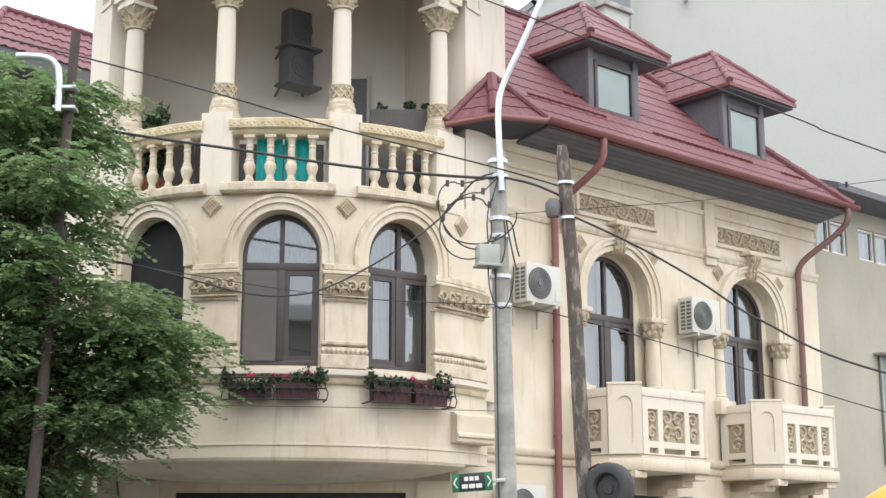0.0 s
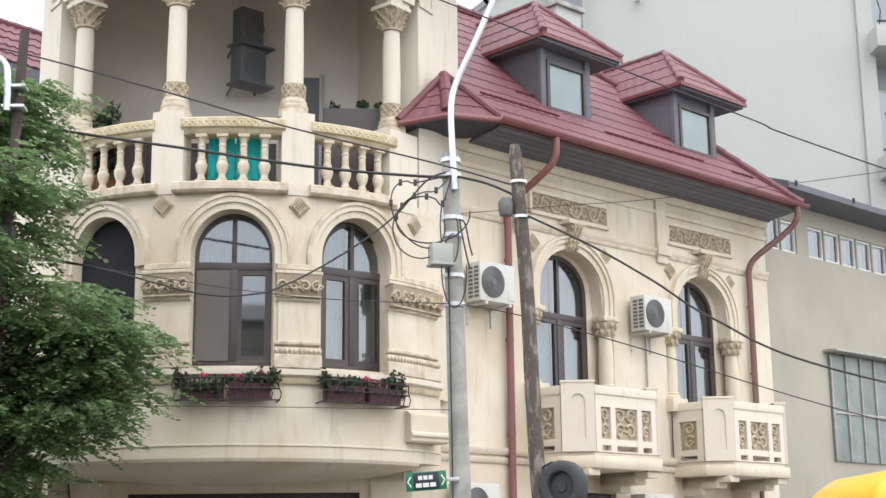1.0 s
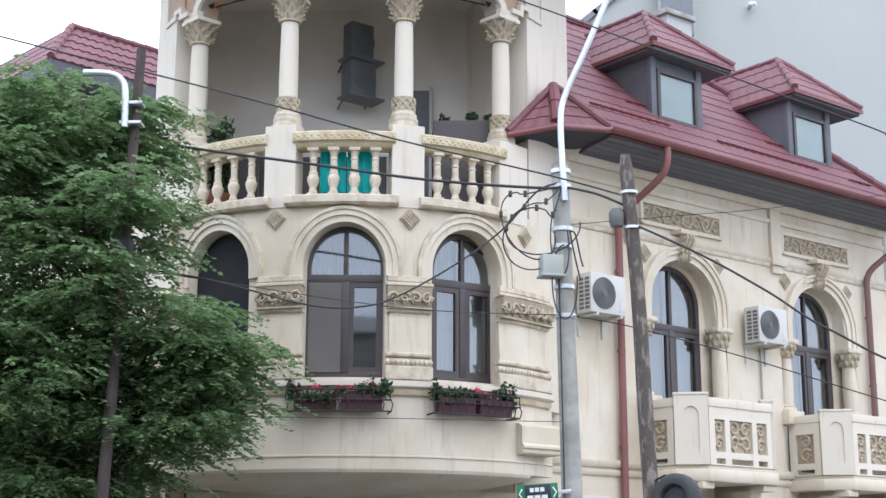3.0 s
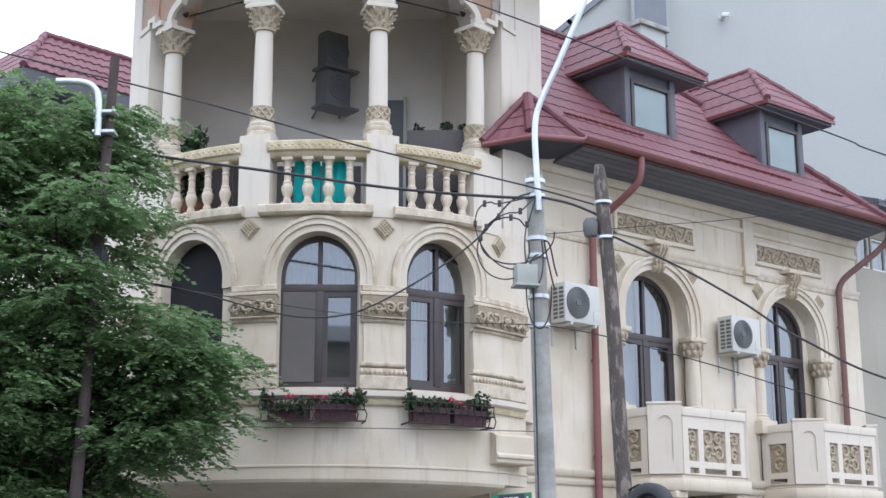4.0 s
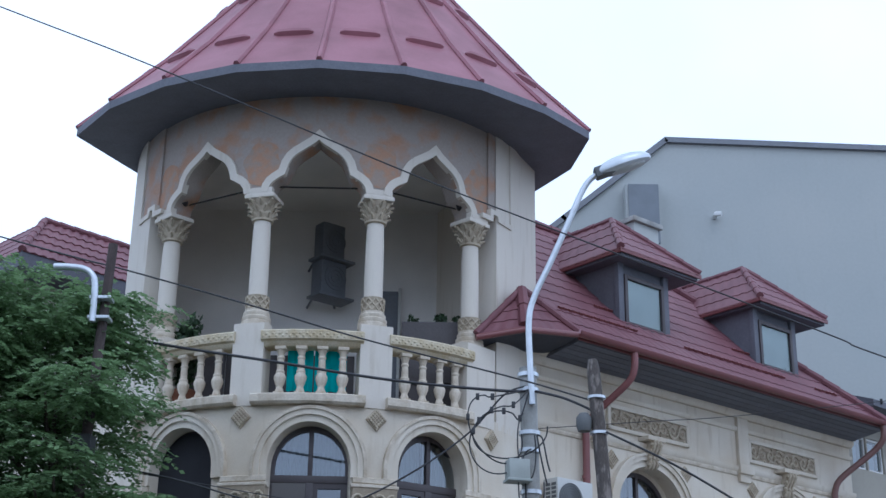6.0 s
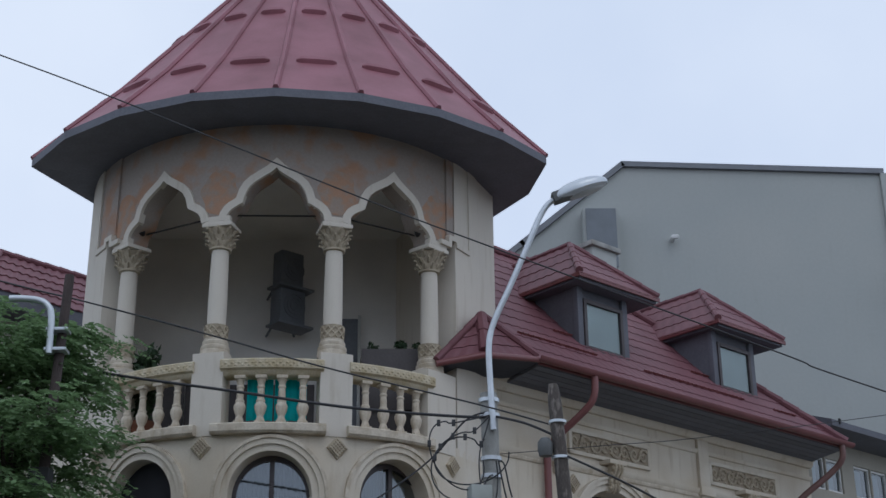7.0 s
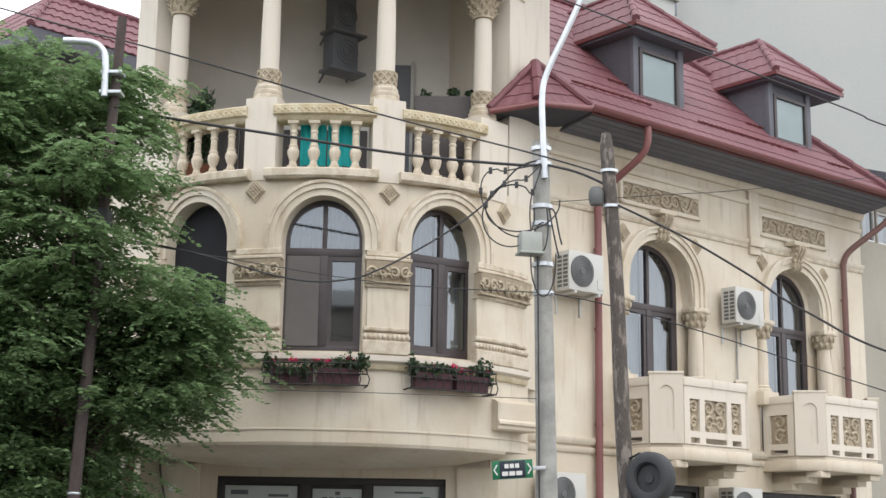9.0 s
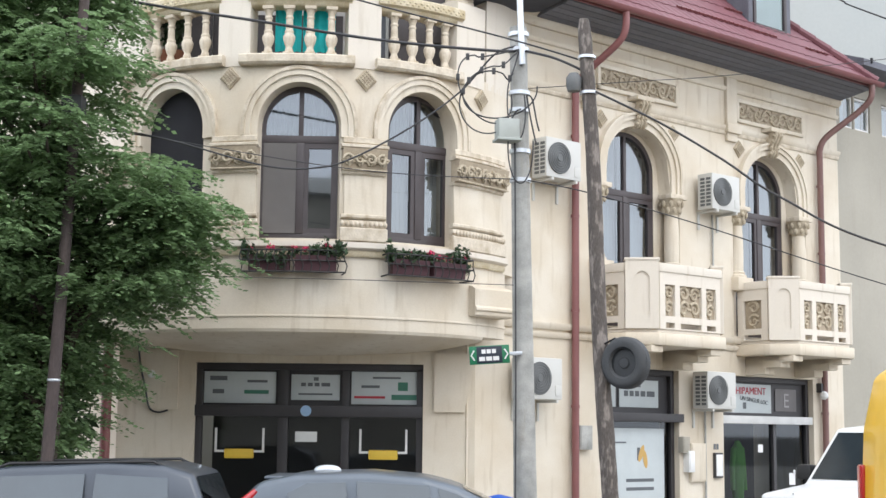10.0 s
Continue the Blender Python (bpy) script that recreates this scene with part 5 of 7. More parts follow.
# the two shop fronts on the side street
for k, (a, b, top) in enumerate(SHOPS):
    sf = thing("storefront", FM @ Matrix.Translation(((a + b) / 2, 0.12, 0.13)), "dark framed side street shop front with a fanlight sign", "storefront")
    for q in ((a, a + 0.08, 0.13, top), (b - 0.08, b, 0.13, top), (a + 0.08, b - 0.08, top - 0.09, top)):
        bm = bmesh.new()
        box(bm, q[0], q[1], 0.1, 0.2, q[2], q[3], 0.006)
        part("frame", bm, SHOP_FRAME, sf, "", FM)
    bm = bmesh.new()
    box(bm, a - 0.03, b + 0.03, -0.08 if k == 0 else 0.02, 0.2, 2.02, 2.15, 0.01)
    part("transom", bm, SHOP_FRAME if k == 0 else STEEL_SHUTTER, sf, "" if k == 0 else "white roller shutter box", FM)
    bm = bmesh.new()
    box(bm, a + 0.08, b - 0.08, 0.17, 0.19, 2.15, top - 0.09)
    part("backing_panel", bm, SHOP_FRAME, sf, "", FM)
    mid = (a + b) / 2
    for x0, x1 in (((a + 0.08, b - 0.08),) if k == 0 else ((a + 0.08, mid + 0.22), (mid + 0.3, b - 0.08))):
        bm = bmesh.new()
        sheet(bm, x0, x1, 0.15, 0.2, 2.02)
        part("pane", bm, DARK_GLASS, sf, "", FM, flat=True)
    if k:
        bm = bmesh.new()
        box(bm, mid + 0.22, mid + 0.3, 0.1, 0.2, 0.13, 2.02, 0.006)
        part("mullion", bm, SHOP_FRAME, sf, "", FM)
sign_panel(FM, 15.98, 16.88, 2.24, 2.66, 0.16, "white fanlight panel with a dark word", [(0.44, 0.54, 0.74, 0.9, PRINT_GREY), (0.12, 0.22, 0.4, 0.6, PRINT_GREY), (0.26, 0.36, 0.4, 0.6, PRINT_GREY), (0.4, 0.5, 0.4, 0.6, PRINT_GREY), (0.54, 0.66, 0.4, 0.6, PRINT_GREY), (0.7, 0.9, 0.4, 0.6, PRINT_GREY)])
poster = sign_panel(FM, 15.72, 16.98, 0.3, 1.92, 0.135, "large white poster with an ochre flame mark inside the shop window", [(0.5, 0.55, 0.7, 0.82, PRINT_GREY), (0.3, 0.8, 0.5, 0.53, PRINT_GREY), (0.3, 0.8, 0.42, 0.45, PRINT_GREY), (0.25, 0.7, 0.3, 0.34, PRINT_OCHRE), (0.02, 0.3, 0.86, 0.875, PRINT_GREY)], "poster")
for tilt, dx in ((24, 0.0), (-10, 0.09)):
    bm = bmesh.new()
    bmesh.ops.create_uvsphere(bm, u_segments=14, v_segments=8, radius=1.0, matrix=Matrix.Translation((0.72 + dx, -0.017, 1.24 - dx)) @ Matrix.Rotation(radians(tilt), 4, "Y") @ Matrix.Diagonal((0.05, 0.002, 0.14, 1)))
    part("flame_mark", bm, PRINT_OCHRE, poster)
lettering(poster, "poster_word", "PRIORITATEA", 0.13, 0.68, -0.018, 0.36, PRINT_GREY, WORLD_OF[poster.name])
eq = sign_panel(FM, 18.5, 19.78, 2.2, 2.68, 0.16, "white shop sign with red capitals above a smaller line", [(0.4, 0.46, 0.14, 0.36, PRINT_GREY)])
lettering(eq, "sign_word", "HIPAMENT", 0.17, 0.72, -0.018, 0.31, PRINT_RED, WORLD_OF[eq.name])
lettering(eq, "sign_word", "UN SINGUR LOC", 0.1, 0.8, -0.018, 0.18, PRINT_GREY, WORLD_OF[eq.name], -6)
letter = sign_panel(FM, 19.9, 20.5, 2.24, 2.62, 0.165, "grey fanlight panel with a faded capital letter", [])
letter.children[0].data.materials[0] = material("faded grey panel", (0.16, 0.15, 0.15), 0.6)
lettering(letter, "sign_letter", "E", 0.34, 0.3, -0.018, 0.07, material("pale grey print", (0.34, 0.33, 0.33), 0.6), WORLD_OF[letter.name])
sign_panel(FM, 15.64, 15.9, 2.24, 2.66, 0.16, "narrow white fanlight panel", [])
GREEN_CLOTH = material("green work clothes", (0.13, 0.42, 0.06), 0.85, vary=0.15, scale=4, fine=25, bump=0.4)
clothes = thing("hanging_clothes", FM @ Matrix.Translation((19.17, 0.4, 0.42)), "bright green work jacket hanging behind the shop glass", "clothes")
bm = bmesh.new()
lathe(bm, [(0.2, 0.0), (0.22, 0.4), (0.24, 0.9), (0.22, 1.2), (0.08, 1.32)], 18, Matrix.Diagonal((0.5, 0.4, 1, 1)))
part("body", bm, GREEN_CLOTH, clothes)
for sgn in (-1, 1):
    bm = bmesh.new()
    tube(bm, [(sgn * 0.1, 0, 1.2), (sgn * 0.15, 0, 0.9), (sgn * 0.16, -0.02, 0.5)], [0.05, 0.045, 0.04], 10)
    part("sleeve", bm, GREEN_CLOTH, clothes)
for s, z0, z1, w, d, lab, mat in ((17.26, 1.55, 1.8, 0.16, 0.1, "grey metal meter box", BEIGE_WALL), (17.36, 1.25, 1.58, 0.14, 0.12, "white plastic meter box", WHITE_PAINT), (17.6, 1.1, 1.7, 0.36, 0.06, "cream gas meter cabinet", PLASTER),
                                  (18.12, 1.15, 1.55, 0.2, 0.05, "small dark framed notice box", SHOP_FRAME), (15.0, 1.6, 1.95, 0.26, 0.1, "grey louvred vent box", CONCRETE)):
    t = thing("wall_box", on_facade(s, 0, z0), lab + " on the wall", "meter box")
    bm = bmesh.new()
    box(bm, -w / 2, w / 2, -d, 0.01, 0, z1 - z0, 0.01)
    part("case", bm, mat, t)
    bm = bmesh.new()
    box(bm, -w / 2 + 0.02, w / 2 - 0.02, -d - 0.008, -d - 0.001, 0.03, z1 - z0 - 0.03, 0.003)
    part("lid", bm, WHITE_PAINT if s > 18 else mat, t)
bars = thing("house_number", on_facade(18.1, 0.0, 1.6), "dark painted number bars on the wall", "sign")
bm = bmesh.new()
box(bm, -0.06, -0.01, -0.006, 0.002, 0, 0.09)
part("bar", bm, PRINT_GREY, bars)
bm = bmesh.new()
box(bm, 0.01, 0.06, -0.006, 0.002, 0, 0.09)
part("bar", bm, PRINT_GREY, bars)
scam = thing("security_camera", on_facade(20.93, 0.02, 2.5), "small white dome camera on the wall", "camera")
bm = bmesh.new()
box(bm, -0.05, 0.05, -0.08, 0.03, 0.08, 0.24, 0.01)
part("mount", bm, SHOP_FRAME, scam)
bm = bmesh.new()
bmesh.ops.create_uvsphere(bm, u_segments=14, v_segments=10, radius=0.075, matrix=Matrix.Translation((0, -0.1, 0.03)))
part("dome", bm, WHITE_PAINT, scam)

bell = thing("door_bell", Matrix.Translation((-3.96, 19.2, 2.58)), "small white bell dome on the corner wall", "bell")
bm = bmesh.new()
lathe(bm, [(0.055, 0.0), (0.055, 0.02), (0.04, 0.05), (0.015, 0.065)], 16, Matrix.Rotation(radians(90), 4, "X"))
part("dome", bm, WHITE_PAINT, bell)
badge = thing("sticker", Matrix.Translation((-1.85, 19.268, 2.1)), "round pale blue sticker on the shop's transom", "sticker")
bm = bmesh.new()
lathe(bm, [(0.075, 0.0), (0.075, 0.004)], 20, Matrix.Rotation(radians(90), 4, "X"))
part("disc", bm, material("pale blue print", (0.3, 0.45, 0.65), 0.5), badge)
for s0, z0, w, h in ((19.39, 1.55, 0.13, 0.13), (20.24, 1.0, 0.17, 0.2), (20.36, 1.17, 0.06, 0.08)):
    note = thing("paper_notice", on_facade(s0, -0.146, z0), "small white paper notice on the shop door's glass", "notice")
    bm = bmesh.new()
    box(bm, 0, w, -0.003, 0, 0, h)
    part("sheet", bm, WHITE_PAINT, note)
wire = thing("cable", Matrix.Translation((-4.19, 19.2, 3.2)), "loose black cable hanging down the corner wall", "cable")
bm = bmesh.new()
tube(bm, curve_points([(-4.2, 19.21, 3.4), (-4.15, 19.19, 3.05), (-4.12, 19.18, 2.75), (-4.03, 19.18, 2.36), (-3.97, 19.18, 2.12), (-3.85, 19.18, 2.06), (-3.72, 19.18, 2.09)], 6), 0.014, 6)
part("strand", bm, CABLE, wire, "", Matrix())

# ---- air conditioners ----
def air_conditioner(m, w=0.71, h=0.58, d=0.3):
    ac = thing("air_conditioner", m, "off-white outdoor air conditioner unit on a wall bracket", "air conditioner", "outdoor units on the side facade")
    bm = bmesh.new()
    box(bm, -w / 2, w / 2, -d - 0.1, -0.1, 0, h, 0.018)
    part("casing", bm, AC_WHITE, ac)
    cx, cz, r = -w * 0.14, h * 0.5, h * 0.39
    bm = bmesh.new()
    lathe(bm, [(r, 0.0), (r, 0.008), (r * 0.97, 0.012)], 28, Matrix.Translation((cx, -d - 0.1, cz)) @ Matrix.Rotation(radians(90), 4, "X"))
    part("fan_recess", bm, AC_DARK, ac)
    for k in range(6):
        rr = r * (0.2 + 0.16 * k)
        bm = bmesh.new()
        tube(bm, [(cx + rr * math.cos(a), -d - 0.116, cz + rr * math.sin(a)) for a in [2 * math.pi * i / 24 for i in range(25)]], 0.005, 4)
        part("grille_ring", bm, AC_DARK, ac)
    bm = bmesh.new()
    lathe(bm, [(0.05, 0.0), (0.045, 0.012)], 14, Matrix.Translation((cx, -d - 0.114, cz)) @ Matrix.Rotation(radians(90), 4, "X"))
    part("hub", bm, AC_DARK, ac)
    for i in range(2):
        for k in range(8):
            bm = bmesh.new()
            z = 0.05 + k * (h - 0.1) / 8
            y0 = -d - 0.07 + i * 0.12
            box(bm, -w / 2 - 0.006, -w / 2 + 0.002, y0, y0 + 0.09, z, z + (h - 0.1) / 8 - 0.02, 0.002)
            part("side_slot", bm, AC_DARK, ac)
    bm = bmesh.new()
    box(bm, w / 2 - 0.14, w / 2 - 0.02, -d - 0.106, -d - 0.099, 0.05, 0.2, 0.004)
    part("service_cover", bm, AC_WHITE, ac)
    for x in (-w * 0.34, w * 0.34):
        bm = bmesh.new()
        box(bm, x - 0.02, x + 0.02, -d - 0.12, 0.01, -0.045, -0.005, 0.003)
        box(bm, x - 0.02, x + 0.02, -0.03, 0.01, -0.3, -0.045, 0.003)
        part("bracket", bm, AC_WHITE, ac)
    return ac


ac = air_conditioner(on_facade(14.23, 0.0, 5.47))
for s, z in ((17.95, 5.42), (13.84, 2.3), (17.77, 2.24)):
    copy_thing(ac, on_facade(s, 0.0, z))
for s, z0, z1 in ((18.05, 3.3, 5.4), (17.8, 0.3, 2.2)):
    t = thing("drain_hose", on_facade(s, 0.03, z0), "thin grey hose running down the wall", "hose")
    bm = bmesh.new()
    tube(bm, [(0, 0, 0), (0.005, 0, (z1 - z0) / 2), (0, 0, z1 - z0)], 0.016, 8)
    part("hose", bm, CONCRETE, t)

# ---- loggia things ----
UNIT_GREY = material("dark blue-grey enamel", (0.17, 0.18, 0.2), 0.6, vary=0.2, scale=3, fine=30, bump=0.05)
UNIT_M = TM @ Matrix.Translation((-0.12, 0.0, 8.98)) @ Matrix.Rotation(radians(38), 4, "Z")
unit = thing("air_conditioner", UNIT_M, "dark grey unit hung high on the loggia's back wall", "air conditioner")
bm = bmesh.new()
box(bm, -0.24, 0.22, -0.3, 0.0, 0.0, 0.55, 0.03)
part("casing", bm, UNIT_GREY, unit)
bm = bmesh.new()
box(bm, -0.22, 0.2, -0.26, 0.0, 0.62, 1.2, 0.04)
part("upper_case", bm, UNIT_GREY, unit)
for z, r in ((0.28, 0.19), (0.9, 0.18)):
    bm = bmesh.new()
    for k in range(3):
        q = r - 0.06 * k
        tube(bm, [(0.01 + q * math.cos(a), (-0.31 if z < 0.5 else -0.27), z + q * math.sin(a)) for a in [2 * math.pi * i / 24 for i in range(25)]], 0.009, 5)
    part("fan_grille", bm, UNIT_GREY, unit)
for z in (-0.05, 0.565):
    bm = bmesh.new()
    box(bm, -0.3, 0.34, -0.36, 0.01, z, z + 0.04, 0.006)
    for x in (-0.2, 0.2):
        tube(bm, [(x, 0.0, z + 0.02), (x + 0.25, 0.32 if x > 0 else 0.6, z + 0.02)], 0.02, 6)
    part("bracket", bm, UNIT_GREY, unit)
ldoor = thing("balcony_door", TM @ Matrix.Translation((0.82, 0.28, 6.6)), "dark narrow balcony door in the loggia's back wall", "door")
bm = bmesh.new()
box(bm, -0.25, 0.22, -0.05, 0.02, 0.0, 2.62, 0.008)
part("leaf", bm, UNIT_GREY, ldoor)
bm = bmesh.new()
box(bm, 0.223, 0.27, -0.08, 0.02, 0.0, 2.67, 0.008)
part("jamb", bm, AC_WHITE, ldoor)
plant = thing("potted_plant", on_tower(-40, 2.75, 6.58), "small dark evergreen shrub in a pot behind the balustrade", "plant")
bm = bmesh.new()
lathe(bm, [(0.12, 0), (0.16, 0.3), (0.18, 0.32)], 16)
part("pot", bm, material("clay pot", (0.3, 0.13, 0.08), 0.9), plant)


def leaf_cloud(name, mat, parent, blobs, count, size, seed):
    rnd = np.random.default_rng(seed)
    verts, faces = [], []
    w = np.array([b[3] * b[4] * b[5] for b in blobs])
    for k in rnd.choice(len(blobs), count, p=w / w.sum()):
        c, r = np.array(blobs[k][:3]), np.array(blobs[k][3:])
        d = rnd.normal(size=3)
        d /= np.linalg.norm(d)
        p = c + d * r * rnd.uniform(0.35, 1.0)
        a, b = rnd.normal(size=3), rnd.normal(size=3)
        a /= np.linalg.norm(a)
        b = np.cross(a, b)
        b /= np.linalg.norm(b)
        s = size * rnd.uniform(0.6, 1.3)
        i = len(verts)
        verts += [p - a * s, p + b * s * 0.45, p + a * s, p - b * s * 0.45]
        faces.append((i, i + 1, i + 2, i + 3))
    me = bpy.data.meshes.new(name)
    me.from_pydata([tuple(v) for v in verts], [], faces)
    me.materials.append(mat)
    ob = new(name, me)
    ob.parent = parent
    WORLD_OF[ob.name] = WORLD_OF[parent.name].copy()
    return ob


leaf_cloud("foliage", LEAF_DARK, plant, [(0, 0, 0.75, 0.22, 0.2, 0.45), (0.08, 0, 1.2, 0.14, 0.14, 0.25), (-0.1, 0, 1.1, 0.12, 0.12, 0.25)], 900, 0.06, 2)
cloth = thing("cloth", on_tower(1.5, 2.86, 6.72), "teal cloth hung behind the balusters", "cloth")
for x0, x1 in ((-0.36, -0.02), (0.0, 0.42)):
    bm = bmesh.new()
    n = 16
    rows = [[bm.verts.new((x0 + (x1 - x0) * i / n, 0.02 * math.sin(i * 1.3), z)) for i in range(n + 1)] for z in (0.0, 0.35, 0.6)]
    for p, q in zip(rows, rows[1:]):
        for i in range(n):
            bm.faces.new((p[i], p[i + 1], q[i + 1], q[i]))
    bmesh.ops.solidify(bm, geom=bm.faces[:], thickness=0.008)
    part("panel", bm, TEAL, cloth)
crate = thing("planter_box", TM @ Matrix.Translation((1.62, -1.6, 6.56)), "dark wooden planter box with low plants on the loggia", "planter")
bm = bmesh.new()
box(bm, -0.45, 0.45, -0.2, 0.2, 0.6, 1.5, 0.02)
part("box", bm, DARK_BOARD, crate)
bm = bmesh.new()
box(bm, -0.4, 0.4, -0.16, 0.16, 0.0, 0.6, 0.02)
part("stand", bm, DARK_BOARD, crate)
leaf_cloud("foliage", LEAF_DARK, crate, [(-0.3, 0, 1.55, 0.1, 0.1, 0.1), (0.1, 0, 1.56, 0.1, 0.1, 0.12), (0.35, 0, 1.56, 0.09, 0.1, 0.1)], 200, 0.05, 4)

# ---- flower boxes ----
PINK = leaf_material("pink petals", (0.6, 0.05, 0.14))
IRON = material("dark wrought iron", (0.02, 0.018, 0.018), 0.6, vary=0.2, bump=0.1)
RED_BOX = material("dull red planter", (0.075, 0.028, 0.035), 0.7, vary=0.15, scale=6, fine=50, bump=0.1)


def flower_box(a0, a1, seed):
    mid = (a0 + a1) / 2
    base = on_tower(mid, RB + 0.12, 3.78)
    fb = thing("flower_box", base, "wrought iron window box with dull red planters and pink flowers", "flower box", "flower boxes under the bay windows")
    mp = round_map(RB + 0.25)
    for z in (3.79, 3.93, 4.06):
        bm = bmesh.new()
        tube(bm, [mp(a0 + (a1 - a0) * i / 12, 0, z) for i in range(13)], 0.011, 6)
        part("rail", bm, IRON, fb, "", TM)
    n = 12
    for i in range(n + 1):
        a = a0 + (a1 - a0) * i / n
        bm = bmesh.new()
        tube(bm, [mp(a, 0, 3.78), mp(a + 0.35, -0.015, 3.87), mp(a - 0.35, -0.015, 3.97), mp(a, 0, 4.07)], 0.008, 5)
        part("bar", bm, IRON, fb, "", TM)
    for a in (a0, a1):
        for z in (3.79, 4.06):
            bm = bmesh.new()
            tube(bm, [mp(a, 0, z), mp(a, 0.25, z)], 0.011, 6)
            part("arm", bm, IRON, fb, "", TM)
    for k in range(2):
        x0 = a0 + 1 + (a1 - a0 - 2) * (0.02 + 0.5 * k)
        bm = bmesh.new()
        moulding(bm, x0, x0 + (a1 - a0) * 0.4, [(0.04, 3.81), (0.2, 3.81), (0.22, 4.0), (0.02, 4.0)], mp, 1.5)
        part("planter", bm, RED_BOX, fb, "", TM)
    inv = base.inverted() @ TM
    rnd = random.Random(seed)
    blobs, pinks = [], []
    for i in range(9):
        a = a0 + (a1 - a0) * (i + 0.5) / 9
        p = inv @ mp(a, 0.12 - rnd.uniform(0, 0.12), 4.03 + rnd.uniform(-0.08, 0.06))
        blobs.append((*p, 0.1, 0.1, rnd.uniform(0.06, 0.15)))
        if rnd.random() < 0.55:
            q = inv @ mp(a, 0.08, 4.08 + rnd.uniform(-0.02, 0.04))
            pinks.append((*q, 0.06, 0.05, 0.035))
    for a in (a0 + 0.5, a1 - 1.5, a1 - 4):
        p = inv @ mp(a, 0.06, 4.1)
        blobs.append((*p, 0.07, 0.07, 0.16))
    leaf_cloud("foliage", LEAF_DARK, fb, blobs, 1000, 0.035, seed)
    leaf_cloud("flowers", PINK, fb, pinks, 260, 0.025, seed + 1)


flower_box(-10.0, 12.2, 11)
flower_box(21.6, 43.8, 12)

# ---- ground ----
bm = bmesh.new()
g = [bm.verts.new(p) for p in ((-900, -900, 0), (900, -900, 0), (900, 900, 0), (-900, 900, 0))]
bm.faces.new(g)
structure("road", bm, ASPHALT, "grey asphalt road", "road")
bm = bmesh.new()
box(bm, -60, 60, 14.4, 70, 0.004, 0.13, 0.02)
structure("pavement", bm, PAVING, "grey concrete pavement with a kerb", "pavement")

# ---- tall grey building behind ----
tall = thing("apartment_building", Matrix.Translation((7, 36, 0)), "tall light grey rendered building behind the house", "building")
bm = bmesh.new()
lo, hi = [], []
for y, ring in ((32.0, lo), (44.0, hi)):
    for x, z in ((0.2, 0), (11.75, 0), (11.75, 17.0), (5.25, 17.2), (2.67, 15.05), (0.2, 13.0)):
        ring.append(bm.verts.new((x, y, z)))
bm.faces.new(lo), bm.faces.new(hi[::-1])
for i in range(6):
    bm.faces.new((lo[i], hi[i], hi[(i + 1) % 6], lo[(i + 1) % 6]))
bmesh.ops.recalc_face_normals(bm, faces=bm.faces)
part("wall", bm, GREY_WALL, tall, "", Matrix(), flat=True)
bm = bmesh.new()
for p, q in (((0.2, 13.0), (2.67, 15.05)), ((2.67, 15.05), (5.25, 17.2)), ((5.25, 17.2), (11.8, 17.0))):
    dx, dz = q[0] - p[0], q[1] - p[1]
    box(bm, -0.05, math.hypot(dx, dz) + 0.05, -0.1, 12.1, 0, 0.14, 0.0, Matrix.Translation((p[0], 32, p[1])) @ Matrix.Rotation(-math.atan2(dz, dx), 4, "Y"))
part("roof_edge", bm, material("grey roof flashing", (0.2, 0.21, 0.23), 0.6), tall, "grey metal roof edge", Matrix())
# recessed shaft and chimney against the gable
bm = bmesh.new()
box(bm, 4.12, 4.98, 31.55, 31.99, 0, 15.9)
part("shaft", bm, GREY_WALL, tall, "shallow rendered shaft", Matrix(), flat=True)
bm = bmesh.new()
box(bm, 4.18, 4.92, 31.5, 31.548, 14.3, 15.85)
part("louvre", bm, material("grey louvre", (0.2, 0.22, 0.24), 0.7), tall, "dark recessed louvre", Matrix())
chim = thing("chimney", FM @ Matrix.Translation((19.4, 2.9, 11.0)), "grey plastered chimney rising behind the dormers", "chimney")
bm = bmesh.new()
box(bm, -0.35, 0.35, -0.3, 0.3, -0.6, 1.3, 0.01)
part("shaft", bm, GREY_WALL, chim)
bm = bmesh.new()
box(bm, -0.42, 0.42, -0.37, 0.37, 1.3, 1.4, 0.01)
part("cap", bm, CONCRETE, chim)
fl = thing("wall_vent", Matrix.Translation((6.35, 31.97, 15.2)), "small white vent pipe on the grey gable", "vent")
bm = bmesh.new()
tube(bm, [(0, 0.1, 0), (0, -0.2, 0), (0.12, -0.25, -0.02)], 0.06, 8)
part("pipe", bm, WHITE_PAINT, fl)
